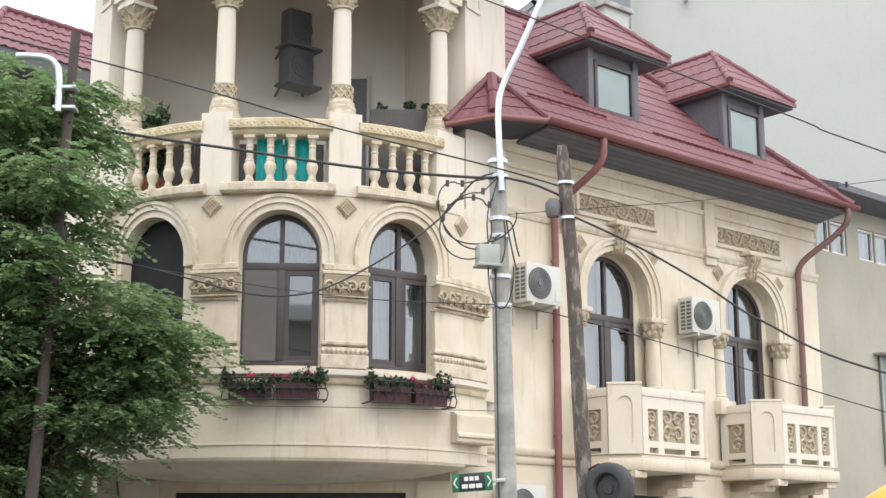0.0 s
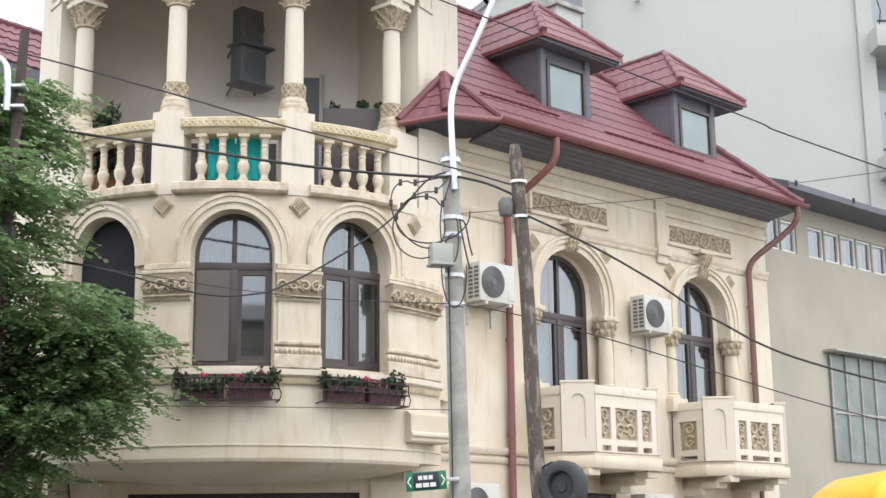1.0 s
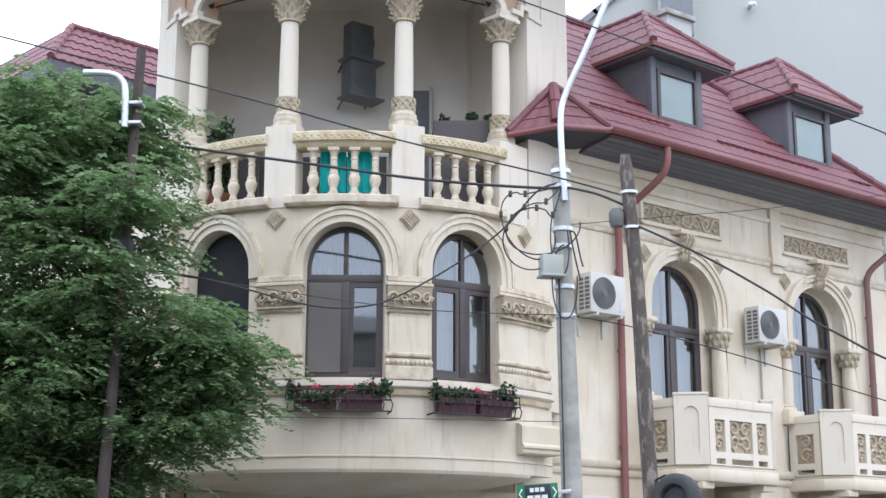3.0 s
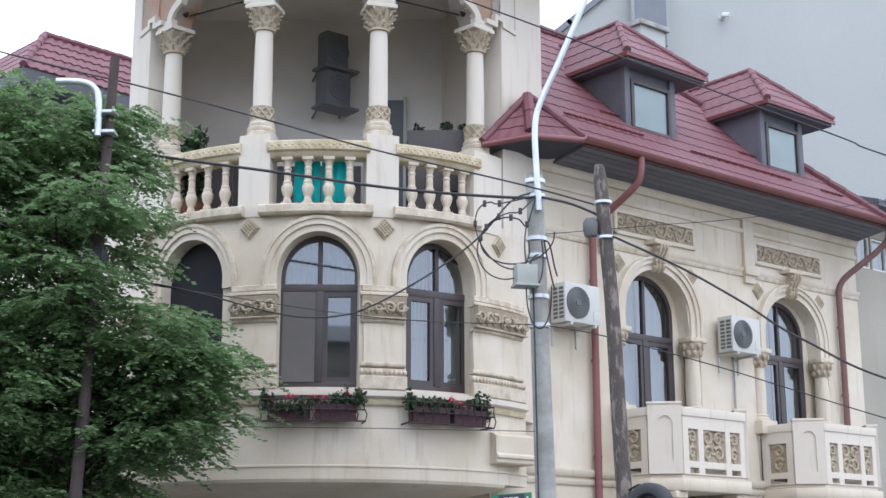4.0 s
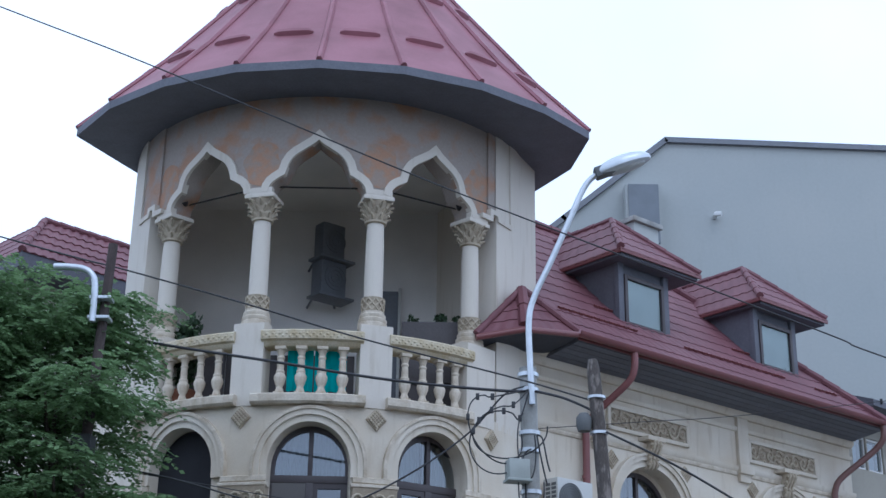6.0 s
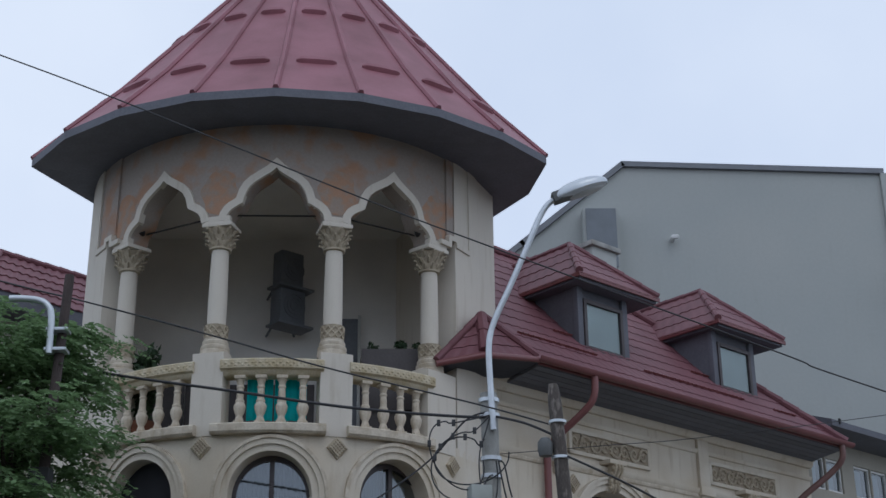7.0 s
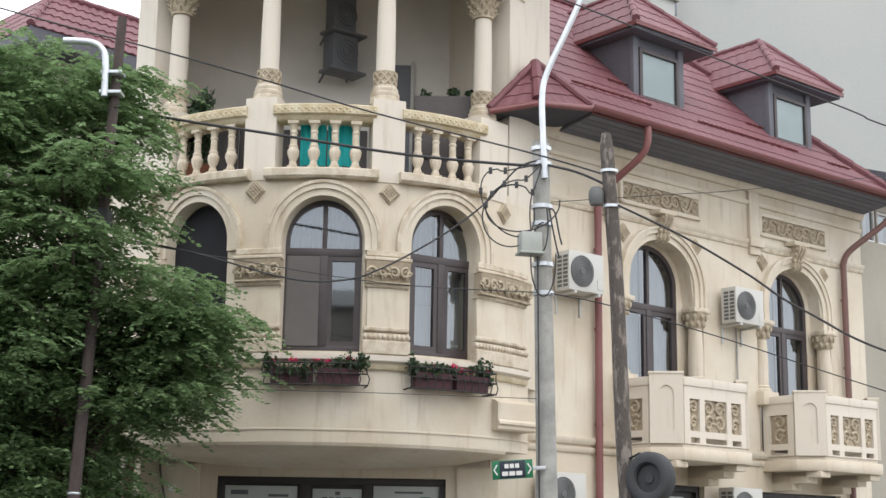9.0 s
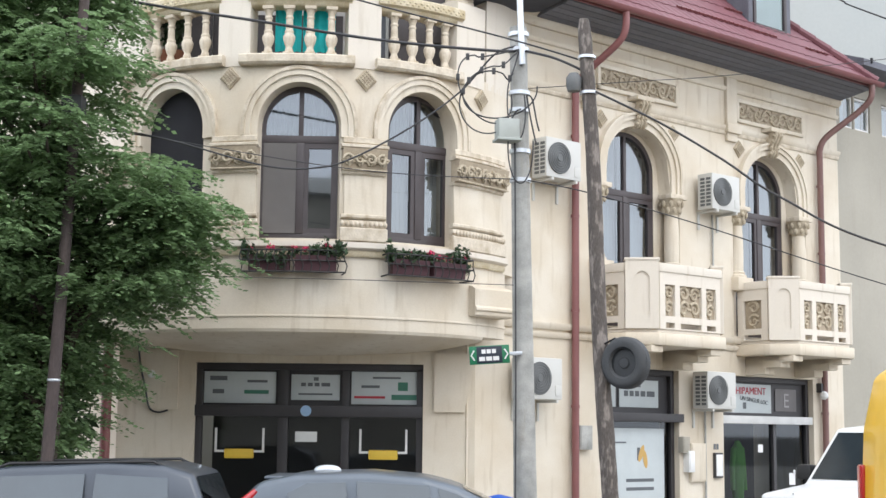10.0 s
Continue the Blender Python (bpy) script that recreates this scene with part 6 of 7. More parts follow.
# balconied front beyond the gable's corner
BLUE_GLASS = glass("sky glass", (0.35, 0.42, 0.5))
bm = bmesh.new()
box(bm, 11.752, 20, 32.9, 44, 0, 17)
part("front_wall", bm, material("blue-grey render", (0.46, 0.5, 0.54), 0.9, scale=0.6), tall, "", Matrix())
bm = bmesh.new()
box(bm, 11.755, 12.15, 31.9, 32.9, 0, 17)
part("corner_pier", bm, GREY_WALL, tall, "", Matrix())
for z in (7.6, 10.9, 14.1):
    bm = bmesh.new()
    box(bm, 12.0, 19.5, 31.3, 32.898, z - 0.3, z + 0.25, 0.02)
    bl = part("balcony", bm, GREY_WALL, tall, "balcony with a dark metal railing", Matrix())
    for zz in (z + 0.35, z + 1.2):
        bm = bmesh.new()
        tube(bm, [(12.05, 31.35, zz), (19.4, 31.35, zz)], 0.025, 6)
        part("rail", bm, BLACK, bl, "", Matrix())
    for i in range(24):
        x = 12.1 + 0.3 * i
        bm = bmesh.new()
        tube(bm, [(x, 31.35, z + 0.26), (x + 0.03, 31.3, z + 0.6), (x - 0.02, 31.36, z + 0.9), (x, 31.35, z + 1.2)], 0.016, 5)
        part("baluster", bm, BLACK, bl, "", Matrix())
    for i in range(5):
        bm = bmesh.new()
        box(bm, 12.3 + i * 1.4, 13.4 + i * 1.4, 32.86, 32.89, z + 0.3, z + 2.3)
        w = part("window", bm, WHITE_PAINT, tall, "", Matrix())
        bm = bmesh.new()
        sheet(bm, 12.38 + i * 1.4, 13.32 + i * 1.4, 32.84, z + 0.38, z + 2.22)
        part("pane", bm, BLUE_GLASS, w, "", Matrix(), flat=True)

# ---- neighbour along the side street ----
near = thing("house", FM @ Matrix.Translation((26, 3, 0)), "low grey-beige neighbouring house with a dark eave and strip windows", "house")
NM = lambda s, d, z: Vector((s, d + 0.1, z))
strip = [(21.95, 22.4), (22.44, 22.95)] + [(23.35 + 0.6 * i, 23.91 + 0.6 * i) for i in range(9)]
bm = bmesh.new()
arched_wall(bm, 21.75, 34, 4.2, 8.45, [(a, b, 7.5, lambda s: 8.12) for a, b in strip] + [(29.5, 33.0, 4.21, lambda s: 5.7)], 0.3, NM, 1.0)
part("wall", bm, BEIGE_WALL, near, "", FM)
bm = bmesh.new()
arched_wall(bm, 21.75, 34, 0, 4.2, [], 0.3, NM, 1.0)
part("wall", bm, BEIGE_WALL, near, "", FM)
for a, b in strip:
    bm = bmesh.new()
    for q in ((a, a + 0.035, 7.5, 8.12), (b - 0.035, b, 7.5, 8.12), (a + 0.035, b - 0.035, 7.5, 7.54), (a + 0.035, b - 0.035, 8.08, 8.12)):
        box(bm, q[0], q[1], 0.14, 0.2, q[2], q[3])
    w = part("window", bm, WHITE_PAINT, near, "small white framed strip window", FM)
    bm = bmesh.new()
    sheet(bm, a + 0.05, b - 0.05, 0.17, 7.55, 8.07)
    part("pane", bm, GLASS, w, "", FM, flat=True)
    bm = bmesh.new()
    box(bm, a + 0.03, b - 0.03, 0.3, 0.31, 7.53, 8.09)
    part("curtain", bm, BLIND, w, "grey-green drawn blind", FM)
bm = bmesh.new()
box(bm, 23.75, 27.6, 0.06, 0.095, 3.6, 5.65)
lw = part("window", bm, material("grey-green old glazing", (0.1, 0.125, 0.115), 0.3, vary=0.2, scale=1.6, fine=20, bump=0.05, second=(0.2, 0.235, 0.215), mix=0.8), near, "large grey-green glazed shed window", FM)
for i in range(8):
    bm = bmesh.new()
    x = 23.75 + i * 0.53
    box(bm, x, x + 0.035, 0.03, 0.058, 3.6, 5.65, 0.004)
    part("glazing_bar", bm, CONCRETE, lw, "", FM)
bm = bmesh.new()
box(bm, 23.75, 27.6, 0.026, 0.056, 4.5, 4.545, 0.004)
part("glazing_bar", bm, CONCRETE, lw, "", FM)
bm = bmesh.new()
box(bm, 23.6, 27.7, -0.2, 0.095, 5.67, 5.715, 0.008, Matrix())
part("canopy", bm, CONCRETE, near, "thin worn canopy", FM)
bm = bmesh.new()
nr = [(-0.55, 8.5), (-0.55, 8.62), (3.0, 9.9), (3.0, 9.6), (0.1, 8.45)]
moulding(bm, 21.78, 34.2, nr, flat_map, 12)
part("roof", bm, SOFFIT, near, "dark sheet metal eave", FM)
for i in range(6):
    bm = bmesh.new()
    box(bm, 22 + 2 * i, 22.04 + 2 * i, -0.58, -0.54, 8.56, 8.66, 0.004)
    part("gutter_bracket", bm, BLACK, near, "", FM)
bm = bmesh.new()
tube(bm, curve_points([(27.8, -0.5, 8.5), (27.8, -0.4, 8.2), (27.75, 0.0, 7.9), (27.75, 0.03, 7.4), (27.75, 0.03, 2.0)], 4), 0.05, 8)
part("downpipe", bm, PIPE_BROWN, near, "", FM)

# ---- house behind the tree ----
left_house = thing("house", Matrix.Translation((-9, 29, 0)), "farther house with a hipped red tile roof", "house")
bm = bmesh.new()
box(bm, 0.5, 6.0, 0.7, 5.0, -11.5, -0.05)
part("wall", bm, BEIGE_WALL, left_house, "", Matrix.Translation((-8.4, 25.2, 11.5)) @ Matrix.Rotation(radians(46), 4, "Z"))
LR = Matrix.Translation((-8.4, 25.2, 11.5)) @ Matrix.Rotation(radians(46), 4, "Z")
lroof = part("roof", tiled_slope(0, 6.0, 1.3, 0.85, 0.0, 0.2, 0.36, 0.03), ROOF, left_house, "red metal tile hipped roof", LR)
part("roof_slope", tiled_slope(0, 5.0, 1.1, 0.0, 1.18), ROOF, lroof, "", LR @ Matrix.Translation((0, 5.0, 0)) @ Matrix.Rotation(radians(-90), 4, "Z") @ Matrix.Diagonal((1, 1, 1.18, 1)))
ridge_cap((0, 0, 0.03), (1.1, 1.3, 1.32), LR, lroof)
ridge_cap((1.1, 1.3, 1.32), (6.0, 1.3, 1.32), LR, lroof)
bm = bmesh.new()
box(bm, 0.0, 6.0, 0.0, 4.95, -0.3, 0.012)
part("eave_soffit", bm, SOFFIT, lroof, "", LR)

# ---- poles, lamps and cables ----
def shear(k):
    return Matrix(((1, 0, k, 0), (0, 1, 0, 0), (0, 0, 1, 0), (0, 0, 0, 1)))


pole = thing("utility_pole", Matrix.Translation((0.945, 15.5, 0.13)), "tall grey concrete utility pole on the pavement", "pole")
bm = bmesh.new()
lathe(bm, [(0.14, 0.0), (0.126, 1.2), (0.112, 3.0), (0.103, 4.6), (0.096, 6.28)], 20, shear(-0.0185))
part("shaft", bm, CONCRETE, pole, "", None)
PX = lambda z: 0.945 - 0.0185 * (z - 0.13)
for z in (6.3, 6.12, 5.62, 5.42, 4.95, 4.62):
    bm = bmesh.new()
    lathe(bm, [(0.122, 0), (0.122, 0.045)], 18, Matrix.Translation((PX(z), 15.5, z)))
    part("clamp", bm, GALV, pole, "bright steel clamp", Matrix())
lamp = thing("street_lamp", Matrix.Translation((0.84, 15.4, 6.0)), "galvanised curved street lamp arm clamped to the concrete pole", "street lamp")
bm = bmesh.new()
arm = [(0.87, 15.37, 5.95), (0.85, 15.37, 6.4), (0.84, 15.37, 6.95), (0.91, 15.37, 7.25), (1.1, 15.36, 7.67), (1.3, 15.35, 8.13), (1.48, 15.34, 8.55), (1.6, 15.33, 8.73), (1.72, 15.33, 8.79)]
tube(bm, curve_points(arm, 6), 0.036, 12)
part("arm", bm, GALV, lamp, "", Matrix())
bm = bmesh.new()
hd = Matrix.Translation((1.98, 15.32, 8.9)) @ Matrix.Rotation(radians(-21), 4, "Y")
bmesh.ops.create_uvsphere(bm, u_segments=24, v_segments=14, radius=1.0, matrix=hd @ Matrix.Diagonal((0.36, 0.16, 0.13, 1)))
for v in bm.verts:
    q = hd.inverted() @ v.co
    if q.z < -0.03:
        q.z = -0.03 + (q.z + 0.03) * 0.35
        v.co = hd @ q
part("head", bm, GALV, lamp, "grey lamp head", Matrix())
bm = bmesh.new()
box(bm, -0.36, -0.1, -0.08, 0.08, -0.06, 0.075, 0.025, hd)
part("head_neck", bm, AC_DARK, lamp, "", Matrix())
bm = bmesh.new()
bmesh.ops.create_uvsphere(bm, u_segments=20, v_segments=10, radius=1.0, matrix=hd @ Matrix.Translation((0.06, 0, -0.05)) @ Matrix.Diagonal((0.22, 0.1, 0.035, 1)))
part("lens", bm, material("milky lamp lens", (0.55, 0.57, 0.58), 0.3), lamp, "milky lens", Matrix())

wpole = thing("utility_pole", Matrix.Translation((1.83, 15.0, 0.13)), "weathered dark wooden utility pole on the pavement", "pole")
bm = bmesh.new()
n, rows = 18, []
for j in range(60):
    z = 6.24 * j / 59
    r0 = 0.094 - 0.0032 * z
    if j > 57:
        r0 *= 0.92 if j == 58 else 0.7
    rows.append([bm.verts.new((-0.047 * z + 0.012 * math.sin(z * 1.7) + r * math.cos(a), r * math.sin(a), z)) for i in range(n) for a in [2 * math.pi * i / n] for r in [r0 * (1 + 0.07 * noise.noise((3 * math.cos(a), 3 * math.sin(a), z * 1.4)) + 0.05 * noise.noise((9 * math.cos(a), 9 * math.sin(a), z * 5)))]])
for a, b in zip(rows, rows[1:]):
    for i in range(n):
        bm.faces.new((a[i], a[(i + 1) % n], b[(i + 1) % n], b[i]))
bm.faces.new(rows[-1])
part("shaft", bm, POLEWOOD, wpole)
WX = lambda z: 1.83 - 0.047 * (z - 0.13)
for z in (5.92, 5.52):
    bm = bmesh.new()
    lathe(bm, [(0.1, 0), (0.1, 0.03)], 16, Matrix.Translation((WX(z), 15.0, z)))
    part("clamp", bm, GALV, wpole, "", Matrix())
bm = bmesh.new()
lathe(bm, [(0.07, 0), (0.085, 0.06), (0.085, 0.15), (0.05, 0.2)], 14, Matrix.Translation((WX(5.6) - 0.16, 14.98, 5.55)))
part("insulator", bm, AC_DARK, wpole, "", Matrix())

tyre = thing("tyre", Matrix.Translation((1.94, 14.8, 2.58)), "old black rubber tyre hung on the wooden pole", "tyre")
tm = Matrix.Translation((1.94, 14.8, 2.58)) @ Matrix.Rotation(radians(-34), 4, "Z") @ Matrix.Rotation(radians(90), 4, "X")
OLD_RUBBER = material("weathered tyre rubber", (0.05, 0.053, 0.056), 0.75, vary=0.25, scale=6, fine=60, bump=0.3)
bm = bmesh.new()
section = [(0.14, -0.05), (0.16, -0.085), (0.21, -0.095), (0.25, -0.075), (0.262, -0.05), (0.262, 0.05), (0.25, 0.075), (0.21, 0.095), (0.16, 0.085), (0.14, 0.05), (0.2, 0.03), (0.23, 0.0), (0.2, -0.03)]
rings = [[bm.verts.new(tm @ Vector((r * math.cos(a), r * 1.05 * math.sin(a), z))) for r, z in section] for a in [2 * math.pi * i / 40 for i in range(40)]]
for i in range(40):
    p, q = rings[i], rings[(i + 1) % 40]
    for k in range(len(section)):
        bm.faces.new((p[k], q[k], q[(k + 1) % len(section)], p[(k + 1) % len(section)]))
bmesh.ops.recalc_face_normals(bm, faces=bm.faces)
part("carcass", bm, OLD_RUBBER, tyre, "", Matrix())
for k in range(36):
    a = 2 * math.pi * k / 36
    bm = bmesh.new()
    box(bm, 0.258, 0.267, -0.014, 0.014, -0.045, 0.045, 0.0, tm @ Matrix.Rotation(a, 4, "Z"))
    part("tread_block", bm, OLD_RUBBER, tyre, "", Matrix(), flat=True)
bm = bmesh.new()
lathe(bm, [(0.17, -0.02), (0.165, 0.02), (0.06, 0.03), (0.05, 0.045)], 28, tm @ Matrix.Diagonal((1, 1.05, 1, 1)))
part("disc", bm, material("dark grey plastic", (0.04, 0.043, 0.046), 0.7, vary=0.2), tyre, "dark grey disc inside the tyre", Matrix())
bm = bmesh.new()
tube(bm, [(1.72, 14.95, 2.78), (1.83, 14.84, 2.84), (1.95, 14.8, 2.8)], 0.012, 8)
part("hanging_wire", bm, BLACK, tyre, "thin dark wire", Matrix())

ssign = thing("street_sign", Matrix.Translation((0.52, 15.35, 2.68)), "green street name plate with white bars on the concrete pole", "sign")
sm = Matrix.Translation((0.52, 15.34, 2.68)) @ Matrix.Rotation(radians(-4), 4, "Y")
SIGN_GREEN = material("green sign enamel", (0.01, 0.16, 0.07), 0.4, vary=0.05, bump=0.02)
SIGN_DARK = material("dark navy sign enamel", (0.012, 0.02, 0.035), 0.4, vary=0.05, bump=0.02)
bm = bmesh.new()
box(bm, -0.22, 0.22, -0.012, 0.0, -0.1, 0.1, 0.004)
part("plate", bm, SIGN_GREEN, ssign, "", sm)
bm = bmesh.new()
box(bm, -0.14, 0.14, -0.016, -0.0125, -0.09, 0.09, 0.001)
part("field", bm, SIGN_DARK, ssign, "dark name field", sm)
for z0, w in ((0.015, 0.085), (-0.065, 0.115)):
    for i in range(3):
        bm = bmesh.new()
        x = -w + i * 2 * w / 3
        box(bm, x, x + 2 * w / 3 - 0.012, -0.019, -0.0165, z0, z0 + 0.045)
        part("bar", bm, WHITE_PAINT, ssign, "", sm)
for sgn in (-1, 1):
    bm = bmesh.new()
    tube(bm, [(sgn * 0.165, -0.016, 0.055), (sgn * 0.2, -0.016, 0.0), (sgn * 0.165, -0.016, -0.055)], 0.009, 5)
    part("arrow", bm, WHITE_PAINT, ssign, "", sm)
bm = bmesh.new()
box(bm, 0.2, 0.36, 0.001, 0.02, -0.02, 0.02, 0.003)
part("bracket", bm, GALV, ssign, "", sm)

jbox = thing("junction_box", Matrix.Translation((0.68, 15.36, 5.08)), "grey-green junction box strapped to the concrete pole", "junction box")
GREY_GREEN = material("grey-green box paint", (0.4, 0.425, 0.395), 0.6, vary=0.08, scale=5, fine=40, bump=0.05)
bm = bmesh.new()
box(bm, -0.11, 0.13, -0.14, 0.06, 0.0, 0.22, 0.015, Matrix.Rotation(radians(14), 4, "Z"))
part("case", bm, GREY_GREEN, jbox)
bm = bmesh.new()
box(bm, -0.13, 0.15, -0.16, 0.07, -0.03, 0.0, 0.008, Matrix.Rotation(radians(14), 4, "Z"))
part("base", bm, GREY_GREEN, jbox)

lpole = thing("utility_pole", Matrix.Translation((-3.97, 14.1, 0.13)), "dark leaning wooden pole rising through the tree's crown", "pole")
bm = bmesh.new()
tube(bm, [(-3.97, 14.1, 0.13), (-3.84, 14.12, 3.6), (-3.73, 14.15, 7.35)], [0.068, 0.06, 0.05], 14)
part("shaft", bm, OLD_POLE, lpole, "", Matrix())
for z, x in ((2.3, -3.89),):
    bm = bmesh.new()
    lathe(bm, [(0.064, 0), (0.068, 0.005), (0.068, 0.02), (0.064, 0.025)], 16, Matrix.Translation((x, 14.11, z)))
    part("band", bm, GALV, lpole, "pale metal band", Matrix())
bm = bmesh.new()
box(bm, -3.92, -3.7, 13.98, 14.2, 5.0, 5.22, 0.03)
part("junction_box", bm, CABLE, lpole, "dark cable junction box", Matrix())
lamp2 = thing("street_lamp", Matrix.Translation((-3.83, 14.02, 6.5)), "white bent lamp bracket on the leaning wooden pole", "street lamp")
bm = bmesh.new()
tube(bm, curve_points([(-4.3, 14.0, 7.03), (-4.16, 14.0, 7.03), (-3.99, 14.0, 7.01), (-3.89, 14.0, 6.95), (-3.84, 14.0, 6.82), (-3.83, 14.0, 6.42)], 5), 0.036, 10)
part("arm", bm, GALV, lamp2, "", Matrix())
for z in (6.68, 6.46):
    bm = bmesh.new()
    box(bm, -3.89, -3.66, 14.0, 14.18, z, z + 0.035, 0.006)
    part("clamp", bm, GALV, lamp2, "", Matrix())


def cable(pts, r, label):
    P = curve_points(pts, 10)
    t = thing("cable", Matrix.Translation(P[0]), label, "cable", "overhead cables")
    bm = bmesh.new()
    tube(bm, P, r * 0.72, 6)
    part("strand", bm, CABLE, t, "", Matrix())


cable([(-9.0, 15.2, 7.7), (-4.87, 15.4, 6.89), (-3.5, 15.4, 6.63), (-2.14, 15.4, 6.43), (-0.72, 15.4, 6.22), (0.6, 15.4, 6.11), (0.86, 15.45, 6.16)], 0.024, "thick black overhead cable to the concrete pole")
cable([(-9, 15.0, 8.8), (-4.87, 15.2, 7.71), (-3.82, 15.2, 7.44), (-2.39, 15.2, 7.04), (-1.04, 15.2, 6.64), (0.69, 15.2, 6.2), (1.56, 15.05, 5.9)], 0.014, "black overhead cable to the wooden pole")
cable([(-8, 15.2, 5.8), (-4.77, 15.4, 5.32), (-3.24, 15.4, 5.08), (-2.03, 15.4, 4.77), (-1.4, 15.4, 4.75), (-0.96, 15.4, 4.89), (-0.33, 15.4, 5.25), (0.18, 15.4, 5.64), (0.55, 15.4, 6.06), (0.8, 15.4, 6.17)], 0.015, "sagging black service cable")
cable([(-8, 15.2, 5.75), (-4.77, 15.4, 5.30), (-3.17, 15.4, 5.06), (-0.96, 15.4, 4.73), (0.82, 15.4, 4.64)], 0.008, "thin black service wire")
cable([(1.64, 14.9, 5.53), (2.35, 14.95, 5.2), (3.02, 15.0, 4.82), (3.68, 15.0, 4.39), (4.98, 15.0, 3.83), (9.0, 15.0, 2.9)], 0.018, "black cable falling from the wooden pole")
cable([(0.94, 15.4, 4.63), (1.57, 15.2, 4.47), (2.82, 15.2, 4.12), (5.09, 15.3, 3.43), (8, 15.3, 2.7)], 0.010, "thin black wire from the concrete pole")
cable([(0.94, 15.4, 5.68), (2.2, 15.2, 5.73), (3.1, 15.2, 5.8), (5.2, 15.2, 6.05), (9, 15.2, 6.6)], 0.006, "very thin wire across the side facade")
cable([(-9, 13.5, 11.5), (-4.92, 13.5, 9.84), (-3.29, 13.5, 9.17), (-0.5, 13.5, 7.94), (0.81, 13.5, 7.4), (3.7, 13.5, 6.24), (4.45, 13.5, 5.93), (9, 13.5, 4.3)], 0.011, "black overhead wire crossing the street")
cable([(0.9, 15.42, 6.12), (1.2, 15.25, 6.0), (1.45, 15.1, 5.85), (1.6, 15.05, 5.75)], 0.022, "twisted black cable between the two poles")
cable([(-2.6, 15.45, 3.52), (-1.0, 15.45, 3.5), (0.8, 15.45, 3.46)], 0.006, "thin wire under the flower boxes")
# loops of spare cable hung on the pole
for k, (cx, cz, rx, rz, tilt) in enumerate(((0.45, 5.65, 0.26, 0.42, 0.5), (0.5, 5.5, 0.33, 0.36, -0.3), (0.62, 5.62, 0.42, 0.3, 0.2), (0.85, 5.0, 0.14, 0.42, 0.0), (0.8, 5.45, 0.1, 0.38, 0.05))):
    pts = []
    for i in range(17):
        a = math.pi * 0.3 + 1.55 * math.pi * i / 16 + (0.2 * k)
        x, z = rx * math.cos(a), rz * math.sin(a)
        pts.append((cx + x * math.cos(tilt) - z * math.sin(tilt), 15.33 - 0.01 * k, cz + x * math.sin(tilt) + z * math.cos(tilt)))
    cable([(0.84, 15.36, 6.12)] + pts if k < 3 else pts, 0.012, "loop of spare black cable on the pole")
    if k < 3:
        for i in (0, 2, 5):
            P, Q = Vector(pts[i]), Vector(pts[i + 1])
            t = thing("cable_clamp", Matrix.Translation(P), "small black splice clamp on a cable loop", "clamp")
            bm = bmesh.new()
            box(bm, P.x - 0.02, P.x + 0.02, P.y - 0.025, P.y + 0.02, P.z - 0.035, P.z + 0.035, 0.006)
            part("block", bm, CABLE, t, "", Matrix())
cable([(0.79, 15.38, 5.05), (0.8, 15.37, 4.0), (0.81, 15.36, 2.4), (0.81, 15.35, 0.3)], 0.014, "black cable strapped down the concrete pole")
for k, (x, z) in enumerate(((1.0, 5.15), (1.03, 5.3))):
    cable([(0.92, 15.37, 5.6), (x - 0.05, 15.35, z + 0.25), (x, 15.35, z), (x + 0.03, 15.35, z - 0.12)], 0.014, "short black cable end")

